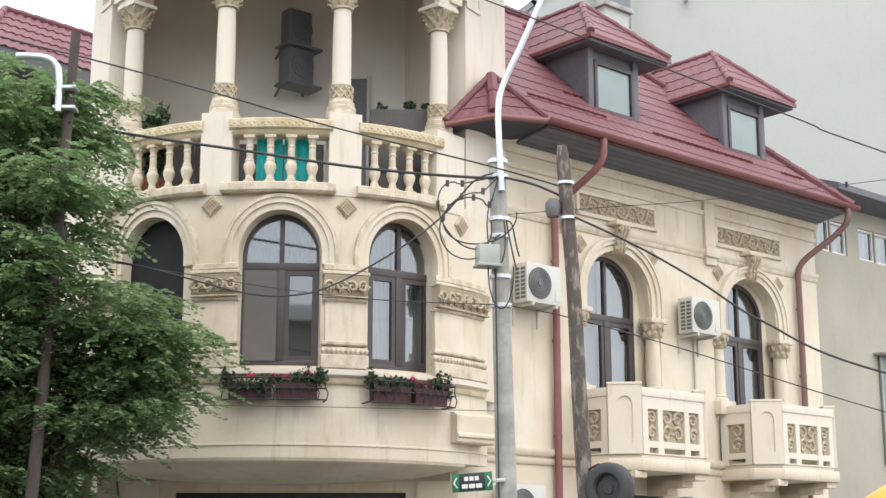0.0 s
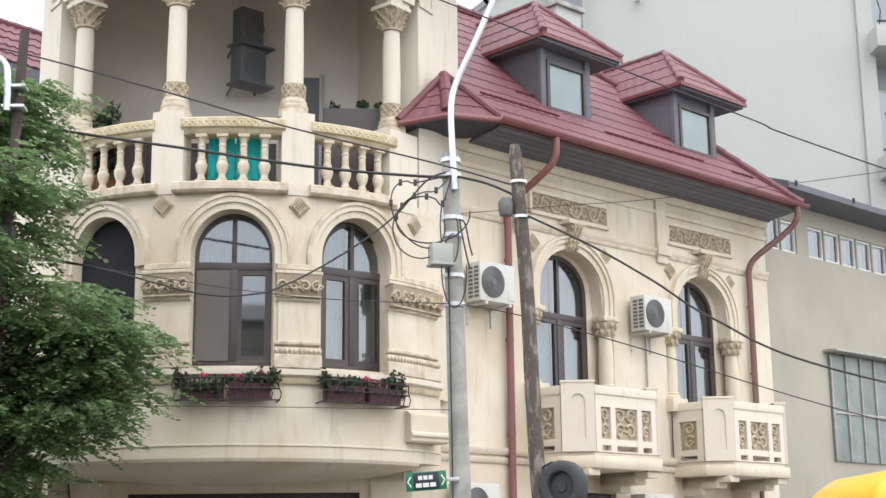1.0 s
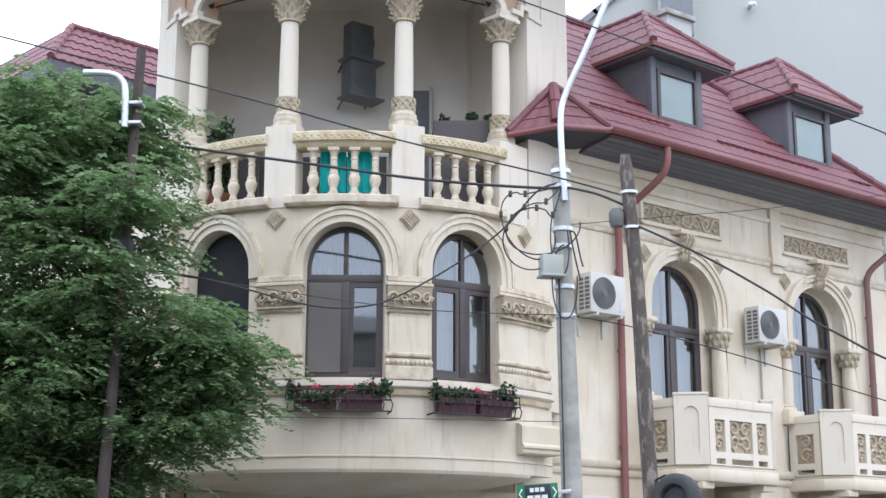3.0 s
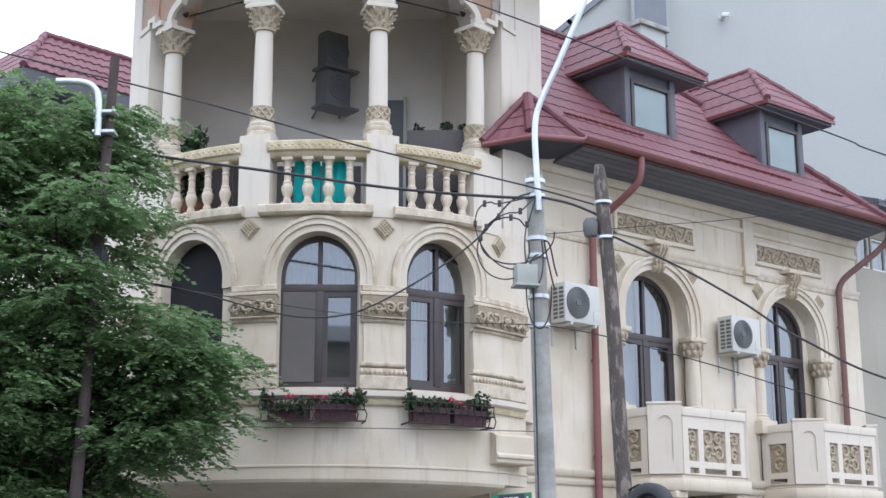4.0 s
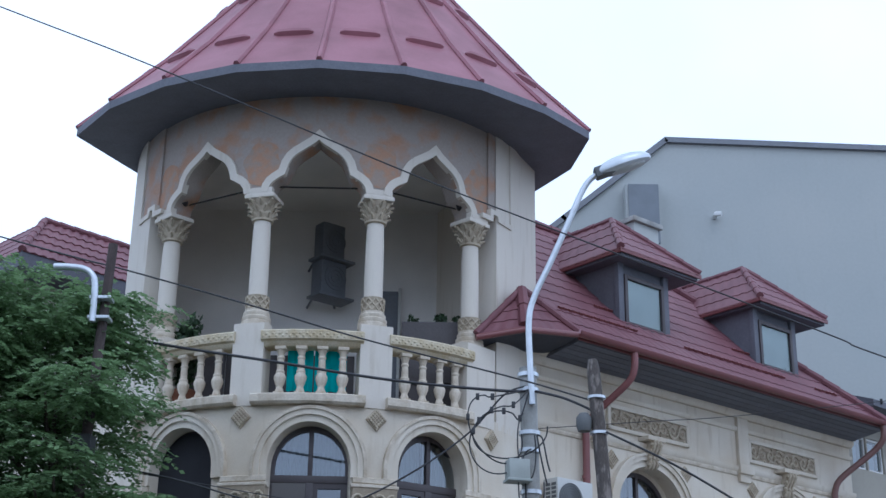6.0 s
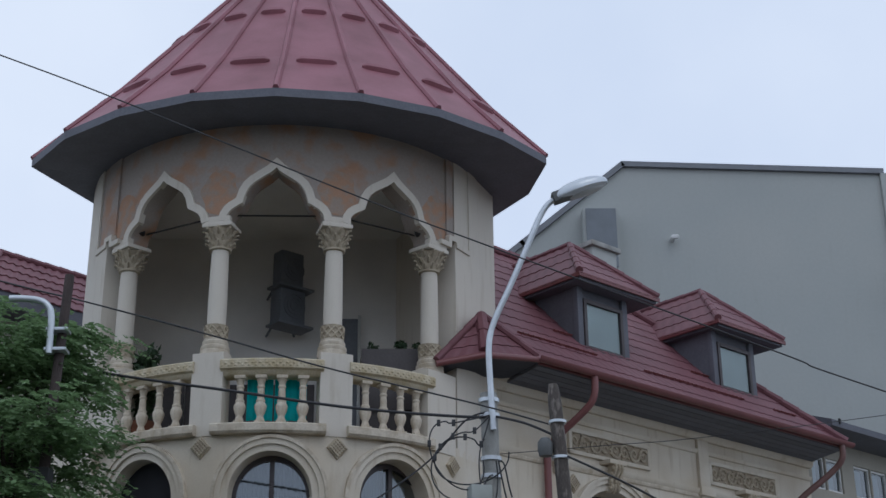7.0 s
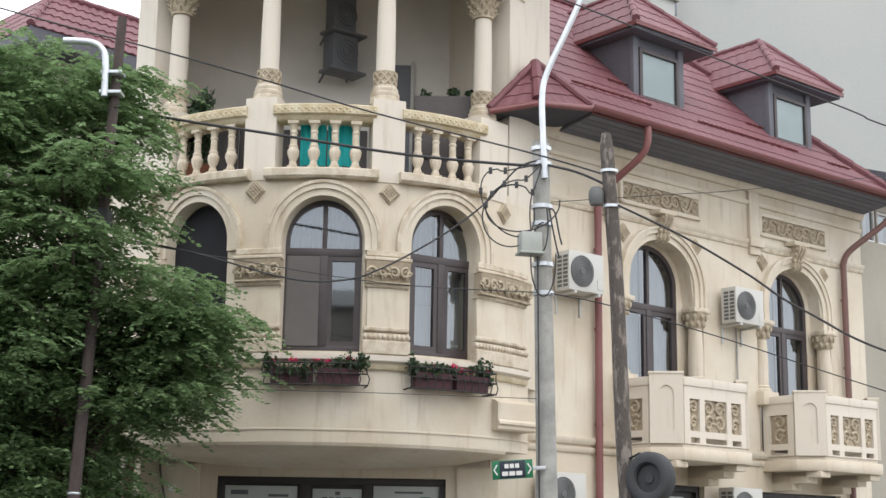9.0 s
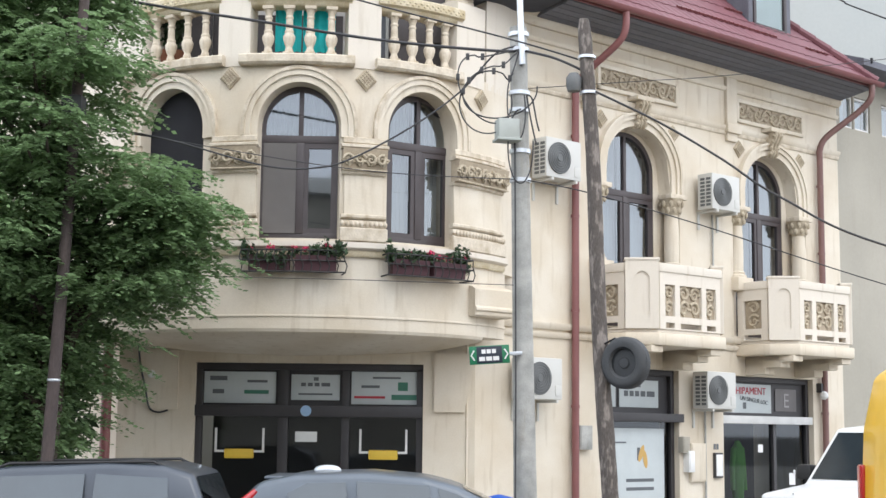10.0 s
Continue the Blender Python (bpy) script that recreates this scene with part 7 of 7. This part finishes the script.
# ---- tree ----
def tree():
    base = Vector((-4.27, 15.1, 0.13))
    t = thing("tree", Matrix.Translation(base), "leafy green street tree with drooping compound leaves", "tree")
    rnd = random.Random(21)
    bm = bmesh.new()
    tube(bm, [base, (-4.21, 15.1, 1.3), (-4.14, 15.1, 2.4), (-4.1, 15.0, 3.6), (-4.2, 15.0, 4.8), (-4.4, 15.0, 6.2)], [0.13, 0.11, 0.1, 0.085, 0.06, 0.03], 12)
    part("trunk", bm, BARK, t, "", Matrix())
    blobs = [(-5.15, 14.9, 6.3, 1.3, 1.2, 1.0), (-5.6, 14.7, 5.1, 1.4, 1.3, 1.3), (-4.3, 14.6, 5.3, 0.8, 0.9, 0.65), (-3.55, 14.7, 4.4, 0.8, 0.8, 0.42), (-3.05, 14.8, 4.1, 0.62, 0.6, 0.36),
             (-5.0, 14.6, 3.9, 1.35, 1.2, 0.8), (-5.3, 15.2, 2.6, 1.3, 1.1, 0.9), (-4.05, 15.2, 6.8, 0.4, 0.5, 0.4), (-4.55, 14.9, 6.5, 0.8, 0.9, 0.75), (-3.85, 14.9, 5.95, 0.42, 0.6, 0.42), (-4.15, 15.0, 3.4, 1.0, 0.9, 0.6),
             (-4.6, 15.4, 2.3, 0.9, 0.9, 0.7), (-3.3, 14.8, 4.0, 0.8, 0.6, 0.42), (-3.5, 15.0, 3.6, 0.6, 0.6, 0.4), (-3.95, 13.75, 5.55, 0.4, 0.3, 0.4), (-4.0, 13.7, 4.7, 0.45, 0.3, 0.3), (-5.2, 15.4, 1.5, 1.2, 0.9, 0.7), (-4.25, 15.6, 2.9, 0.55, 0.6, 0.6),
             (-2.95, 14.8, 3.75, 0.45, 0.5, 0.5), (-2.8, 14.7, 4.25, 0.35, 0.4, 0.32), (-3.3, 14.9, 3.45, 0.6, 0.6, 0.4), (-5.3, 14.2, 6.2, 0.9, 0.5, 0.6), (-4.9, 14.1, 5.2, 0.7, 0.4, 0.5)]
    for b in blobs:
        for _ in range(2):
            c = Vector(b[:3]) + Vector([rnd.uniform(-0.5, 0.5) * q for q in b[3:]])
            z0 = max(1.9, min(5.6, c.z - 1.1))
            s = Vector((-4.1 - 0.1 * max(0, z0 - 3.6), 15.05, z0))
            bm = bmesh.new()
            mid = s.lerp(c, 0.5) + Vector((rnd.uniform(-0.15, 0.15), rnd.uniform(-0.15, 0.15), 0.15))
            tube(bm, curve_points([s, mid, c], 5), [0.045 - 0.035 * i / 10 for i in range(11)], 7)
            part("limb", bm, BARK, t, "", Matrix())
    rng = np.random.default_rng(8)
    vol = np.array([b[3] * b[4] * b[5] for b in blobs]) ** 0.7
    up = np.array((0.0, 0.0, 1.0))
    unit_of = lambda v: v / (np.linalg.norm(v, axis=-1, keepdims=True) + 1e-6)
    quads = []
    for k in rng.choice(len(blobs), 640, p=vol / vol.sum()):
        c, r = np.array(blobs[k][:3]), np.array(blobs[k][3:])
        d = unit_of(rng.normal(size=3))
        heart = c + d * r * rng.uniform(0.35, 1.05) ** 0.5
        away = unit_of(d * np.array((1.0, 1.0, 0.2)))
        n, pairs = 26, 6
        off = rng.normal(size=(n, 3)) * np.array((0.19, 0.19, 0.04))
        p = heart + off + np.outer(off[:, 0] * rng.normal() * 0.15, up)
        out = off * np.array((1, 1, 0.3)) / 0.2 + away * 0.9 + rng.normal(size=(n, 3)) * 0.3
        out[:, 2] = out[:, 2] * 0.5 - 0.1
        out = unit_of(out)
        side = unit_of(np.cross(out, up))
        ln, lf = rng.uniform(0.16, 0.28, (n, 1)), rng.uniform(0.055, 0.08, (n, 1))
        for j in range(pairs + 1):
            q = p + out * ln * j / pairs - np.outer(np.full(n, 0.1 * (j / pairs) ** 2), up)
            for sgn in ((-1, 1) if j < pairs else (0,)):
                ax = side * sgn * 0.9 + out * (0.45 if sgn else 1.0) + rng.normal(size=(n, 3)) * 0.16
                ax[:, 2] -= 0.2
                ax = unit_of(ax)
                wd = unit_of(np.cross(ax, up)) + rng.normal(size=(n, 3)) * 0.42
                quads.append(np.stack([q, q + ax * lf * 0.5 + wd * lf * 0.3, q + ax * lf, q + ax * lf * 0.5 - wd * lf * 0.3], axis=1))
    verts = np.concatenate(quads).reshape(-1, 3).tolist()
    faces = [(i, i + 1, i + 2, i + 3) for i in range(0, len(verts), 4)]
    me = bpy.data.meshes.new("crown")
    me.from_pydata(verts, [], faces)
    me.materials.append(LEAF)
    crown = new("crown", me)
    crown.parent = t
    crown.matrix_basis = Matrix.Translation(-base)


tree()

# added foliage mass; its dark leaves stand in for the shaded wall
shrub = thing("shrub", Matrix.Translation((-6.0, 17.3, 0.13)), "dense dark foliage backdrop added behind the street tree", "shrub")
leaf_cloud("foliage", LEAF_DARK, shrub, [(-1.2, 0, 1.6, 1.3, 0.6, 1.6), (0.4, 0, 1.8, 1.0, 0.6, 1.7), (0.0, 0.1, 3.6, 1.3, 0.6, 1.2), (1.1, 0.2, 1.2, 0.45, 0.5, 1.1), (1.35, 0.1, 2.4, 0.45, 0.45, 1.4), (0.8, 0.1, 3.2, 0.6, 0.5, 1.0), (-1.3, 0.2, 4.2, 1.2, 0.6, 1.3)], 20000, 0.085, 31)
for k in range(5):
    bm = bmesh.new()
    tube(bm, curve_points([(-0.6 + 0.3 * k, 0, 0), (-0.8 + 0.4 * k, 0.05, 1.6), (-1.2 + 0.6 * k, 0, 3.4)], 4), [0.05 - 0.004 * i for i in range(9)], 7)
    part("stem", bm, BARK, shrub)

# ---- vehicles ----
def car_paint(name, base, metal=0.3):
    m = material(name, base, 0.42, metal, vary=0.06, scale=2, fine=80, bump=0.0, coat=0.35)
    return m


TYRE = material("tyre rubber", (0.015, 0.015, 0.016), 0.85, bump=0.1)
RIM = material("alloy rim", (0.45, 0.46, 0.48), 0.35, 0.8)
RED_LENS = material("red lamp lens", (0.4, 0.01, 0.015), 0.2, bump=0, coat=1.0)
CLEAR_LENS = material("clear lamp lens", (0.6, 0.62, 0.64), 0.15, bump=0, coat=1.0)
CAR_GLASS = material("tinted car glass", (0.05, 0.065, 0.075), 0.06, 0.0, vary=0.05, bump=0, coat=1.0)
PLASTIC = material("black trim plastic", (0.02, 0.02, 0.021), 0.6)


def vehicle(m, paint, prof, belt, width, wheels, panes, name, label, category, roof_in=0.16, tail=0, head=1, tyre_r=0.31):
    """prof: outline (x, z) over the top from rear to front; panes: side windows as outlines (x, z)."""
    v = thing(name, m, label, category)
    h = width / 2
    low = 0.28

    def inset(z):
        return 0.0 if z <= belt else roof_in * (z - belt) / (max(p[1] for p in prof) - belt)
    bm = bmesh.new()
    line = [(prof[0][0], low)] + prof + [(prof[-1][0], low)]
    L, R = [], []
    for x, z in line:
        L.append(bm.verts.new((x, -h + inset(z), z)))
        R.append(bm.verts.new((x, h - inset(z), z)))
    bm.faces.new(L), bm.faces.new(R[::-1])
    k = len(line)
    for i in range(k):
        bm.faces.new((L[i], R[i], R[(i + 1) % k], L[(i + 1) % k]))
    bmesh.ops.recalc_face_normals(bm, faces=bm.faces)
    bmesh.ops.bevel(bm, geom=[e for e in bm.edges if e.calc_face_angle(0) > 0.12], offset=0.06, segments=3, affect="EDGES", profile=0.5, clamp_overlap=True)
    bmesh.ops.triangulate(bm, faces=[f for f in bm.faces if len(f.verts) > 4])
    part("body", bm, paint, v)
    for pl in panes:
        for sgn in (-1, 1):
            bm = bmesh.new()
            a = [bm.verts.new((x, sgn * (h - inset(z) + 0.006), z)) for x, z in pl]
            b = [bm.verts.new((x, sgn * (h - inset(z) - 0.02), z)) for x, z in pl]
            bm.faces.new(a)
            for i in range(len(pl)):
                bm.faces.new((a[i], a[(i + 1) % len(pl)], b[(i + 1) % len(pl)], b[i]))
            bmesh.ops.recalc_face_normals(bm, faces=bm.faces)
            part("side_window", bm, CAR_GLASS, v, "", None, True)
    for x in wheels:
        for sgn in (-1, 1):
            wm = m @ Matrix.Translation((x, sgn * (h - 0.1), tyre_r)) @ Matrix.Rotation(radians(90), 4, "X")
            bm = bmesh.new()
            lathe(bm, [(tyre_r - 0.07, -0.11), (tyre_r - 0.01, -0.1), (tyre_r, -0.06), (tyre_r, 0.06), (tyre_r - 0.01, 0.1), (tyre_r - 0.07, 0.11)], 28)
            w = part("wheel", bm, TYRE, v, "", wm)
            bm = bmesh.new()
            lathe(bm, [(tyre_r - 0.08, -0.113), (0.05, -0.12), (0.05, 0.12), (tyre_r - 0.08, 0.113)], 20)
            part("rim", bm, RIM, w, "", wm)
    return v, inset, h


def glass_between(v, inset, h, p, q, trim=0.08):
    """A windscreen or rear window on the slope from p to q."""
    P, Q = Vector((p[0], 0, p[1])), Vector((q[0], 0, q[1]))
    nrm = Vector((-(Q - P).z, 0, (Q - P).x)).normalized()
    if nrm.z < 0:
        nrm = -nrm
    a, b = P.lerp(Q, 0.08), P.lerp(Q, 0.92)
    bm = bmesh.new()
    vs = []
    for pt in (a, b):
        hw = h - inset(pt.z) - trim
        vs += [bm.verts.new((pt.x + nrm.x * 0.008, -hw, pt.z + nrm.z * 0.008)), bm.verts.new((pt.x + nrm.x * 0.008, hw, pt.z + nrm.z * 0.008))]
    bm.faces.new((vs[0], vs[1], vs[3], vs[2]))
    bmesh.ops.solidify(bm, geom=bm.faces[:], thickness=0.006)
    part("windscreen", bm, CAR_GLASS, v, "", None, True)


# dark grey estate, tail to the right
suv, ins, hw = vehicle(Matrix.Translation((-2.0, 13.5, 0)) @ Matrix.Rotation(radians(180), 4, "Z"), car_paint("grey-blue car paint", (0.055, 0.066, 0.083)),
    [(0.0, 0.95), (0.1, 1.14), (0.22, 1.44), (0.5, 1.52), (1.0, 1.535), (1.9, 1.49), (2.35, 1.42), (3.05, 1.02), (4.25, 0.88), (4.4, 0.6)], 0.98, 1.72, (0.85, 3.5),
    [[(0.42, 1.02), (0.45, 1.4), (1.1, 1.43), (1.12, 1.02)], [(1.2, 1.02), (1.2, 1.43), (1.95, 1.4), (2.0, 1.02)], [(2.08, 1.02), (2.05, 1.39), (2.32, 1.33), (2.8, 1.05)]], "car", "dark blue-grey estate car parked at the kerb", "car")
glass_between(suv, ins, hw, (0.1, 1.14), (0.22, 1.44)), glass_between(suv, ins, hw, (3.05, 1.02), (2.35, 1.42))
for sgn in (-1, 1):
    bm = bmesh.new()
    tube(bm, [(0.5, sgn * 0.66, 1.5), (0.6, sgn * 0.66, 1.545), (1.9, sgn * 0.66, 1.515), (2.0, sgn * 0.66, 1.48)], 0.014, 8)
    part("roof_rail", bm, PLASTIC, suv)
    bm = bmesh.new()
    box(bm, -0.03, 0.1, sgn * hw - 0.1 if sgn > 0 else -hw - 0.01, sgn * hw + 0.01 if sgn > 0 else -hw + 0.1, 0.85, 1.1, 0.02)
    part("tail_light", bm, RED_LENS, suv)
# silver-blue hatchback, tail to the left
hatch, ins, hw = vehicle(Matrix.Translation((-2.05, 14.2 - 0.75, 0)), car_paint("silver-blue car paint", (0.095, 0.115, 0.138)),
    [(0.0, 0.9), (0.12, 1.06), (0.42, 1.38), (0.75, 1.45), (1.4, 1.47), (1.9, 1.43), (2.2, 1.36), (2.95, 1.0), (3.85, 0.82), (4.0, 0.55)], 0.95, 1.68, (0.75, 3.2),
    [[(0.75, 1.0), (0.68, 1.28), (0.85, 1.37), (1.2, 1.38), (1.25, 0.98)], [(1.32, 0.98), (1.3, 1.39), (1.95, 1.36), (2.0, 0.98)], [(2.08, 0.98), (2.03, 1.34), (2.2, 1.29), (2.7, 1.02)]], "car", "silver-blue hatchback parked at the kerb", "car")
glass_between(hatch, ins, hw, (0.12, 1.06), (0.42, 1.38)), glass_between(hatch, ins, hw, (2.95, 1.0), (2.2, 1.36))
for sgn in (-1, 1):
    bm = bmesh.new()
    y = sgn * (hw - 0.09)
    tube(bm, [(0.1, y, 0.85), (0.14, y, 1.0), (0.3, y * 0.97, 1.2), (0.4, y * 0.95, 1.3)], [0.05, 0.06, 0.05, 0.03], 10)
    part("tail_light", bm, RED_LENS, hatch)
bm = bmesh.new()
box(bm, 0.44, 0.66, -0.5, 0.5, 1.395, 1.425, 0.015)
part("spoiler", bm, hatch.children[0].data.materials[0], hatch)
bm = bmesh.new()
bmesh.ops.create_uvsphere(bm, u_segments=16, v_segments=10, radius=1.0, matrix=Matrix.Translation((0.98, 0, 1.47)) @ Matrix.Diagonal((0.13, 0.045, 0.05, 1)))
part("roof_aerial", bm, GALV, hatch, "pale fin aerial")
# white off-road car on the side street
jeep, ins, hw = vehicle(Matrix.Translation((7.58, 18.68, 0.13)) @ Matrix.Rotation(radians(220.5), 4, "Z"), car_paint("white car paint", (0.72, 0.73, 0.73), 0.0),
    [(0.0, 1.0), (0.08, 1.6), (0.25, 1.84), (2.0, 1.88), (2.95, 1.8), (3.45, 1.14), (4.3, 1.04), (4.42, 0.6)], 1.1, 1.8, (0.8, 3.3),
    [[(0.3, 1.2), (0.35, 1.7), (1.3, 1.74), (1.3, 1.2)], [(1.4, 1.2), (1.4, 1.74), (2.3, 1.72), (2.35, 1.2)], [(2.45, 1.2), (2.4, 1.71), (2.8, 1.66), (3.3, 1.24)]], "car", "white off-road car on the side street", "car")
glass_between(jeep, ins, hw, (3.45, 1.14), (2.95, 1.8))
for y in (-0.45, 0.45):
    bm = bmesh.new()
    tube(bm, [(3.46, y, 1.145), (4.28, y, 1.048)], 0.012, 6)
    part("bonnet_crease", bm, jeep.children[0].data.materials[0], jeep)
for sgn in (-1, 1):
    bm = bmesh.new()
    box(bm, 3.15, 3.3, sgn * 1.0 - 0.1, sgn * 1.0 + 0.1, 1.18, 1.36, 0.03)
    part("wing_mirror", bm, PLASTIC, jeep, "black wing mirror")
for sgn in (-1, 1):
    bm = bmesh.new()
    tube(bm, [(0.5, sgn * 0.62, 1.88), (0.6, sgn * 0.62, 1.95), (2.4, sgn * 0.62, 1.92), (2.5, sgn * 0.62, 1.86)], 0.02, 8)
    part("roof_rail", bm, PLASTIC, jeep)
# yellow van at the far edge of the view
van, ins, hw = vehicle(Matrix.Translation((3.62, 11.35, 0)), car_paint("yellow van paint", (0.85, 0.5, 0.02), 0.0),
    [(0.0, 0.9), (0.03, 1.9), (0.12, 2.35), (0.35, 2.5), (1.0, 2.54), (4.2, 2.52), (4.55, 2.4), (5.3, 1.35), (6.0, 1.1), (6.15, 0.6)], 1.3, 1.95, (1.1, 4.9),
    [[(4.1, 1.4), (4.1, 2.1), (4.6, 2.1), (5.05, 1.42)]], "van", "bright yellow high-roofed panel van", "van", 0.14)
glass_between(van, ins, hw, (5.3, 1.35), (4.55, 2.4))
for z in (2.42, 2.3):
    for sgn in (-1, 1):
        bm = bmesh.new()
        y = sgn * (hw - ins(z) + 0.004)
        tube(bm, [(0.25, y, z), (2.5, y, z), (4.3, y, z)], 0.012, 6)
        part("roof_seam", bm, van.children[0].data.materials[0], van)
for sgn in (-1, 1):
    bm = bmesh.new()
    box(bm, -0.02, 0.06, sgn * 0.86 - 0.06, sgn * 0.86 + 0.06, 1.0, 1.6, 0.02)
    part("tail_light", bm, RED_LENS, van)
bin_ = thing("waste_bin", Matrix.Translation((0.62, 15.0, 0.13)), "blue plastic waste bin beside the concrete pole", "bin")
BLUE = material("blue plastic", (0.01, 0.08, 0.42), 0.45)
bm = bmesh.new()
lathe(bm, [(0.16, 0), (0.2, 0.85), (0.21, 0.9)], 20)
part("body", bm, BLUE, bin_)
bm = bmesh.new()
lathe(bm, [(0.22, 0.9), (0.22, 0.94), (0.15, 1.03), (0.02, 1.06)], 20)
part("lid", bm, BLUE, bin_)
# brown pipe and bell at the corner beside the tree
cp = thing("downpipe", Matrix.Translation((-4.55, 19.1, 0.13)), "brown downpipe at the house corner behind the tree", "pipe")
bm = bmesh.new()
tube(bm, [(-4.55, 19.15, 0.13), (-4.55, 19.15, 2.5), (-4.55, 19.15, 6.4)], 0.07, 10)
part("pipe", bm, PIPE_BROWN, cp, "", Matrix())

# ---- the far side of the street, behind the viewer ----
for x0, x1, y, h, k in ((-40, -14, -18, 7.5, 0), (-13.5, 2, -19, 11.0, 1), (2.5, 16, -17, 7.5, 2), (16.5, 45, -18, 9.0, 3)):
    opp = thing("house", Matrix.Translation(((x0 + x1) / 2, y - 5, 0)), "plain rendered house across the street", "house")
    bm = bmesh.new()
    box(bm, x0, x1, y - 10, y, 0, h)
    part("wall", bm, BEIGE_WALL if k % 2 else PLASTER, opp, "", Matrix())
    bm = bmesh.new()
    moulding(bm, x0 - 0.4, x1 + 0.4, [(y - 10.4, h + 0.003), (y + 0.4, h + 0.003), (y - 5, h + 1.6)], flat_map, 50)
    part("roof", bm, CONCRETE, opp, "", Matrix())

for ob in bpy.data.objects:
    if ob.name.split(".")[0] in ("capital", "carving", "carved_collar", "carved_panel", "scrollwork", "flowers", "foliage", "crown", "diamond_ornament"):
        ob["kind"] = "stuff"
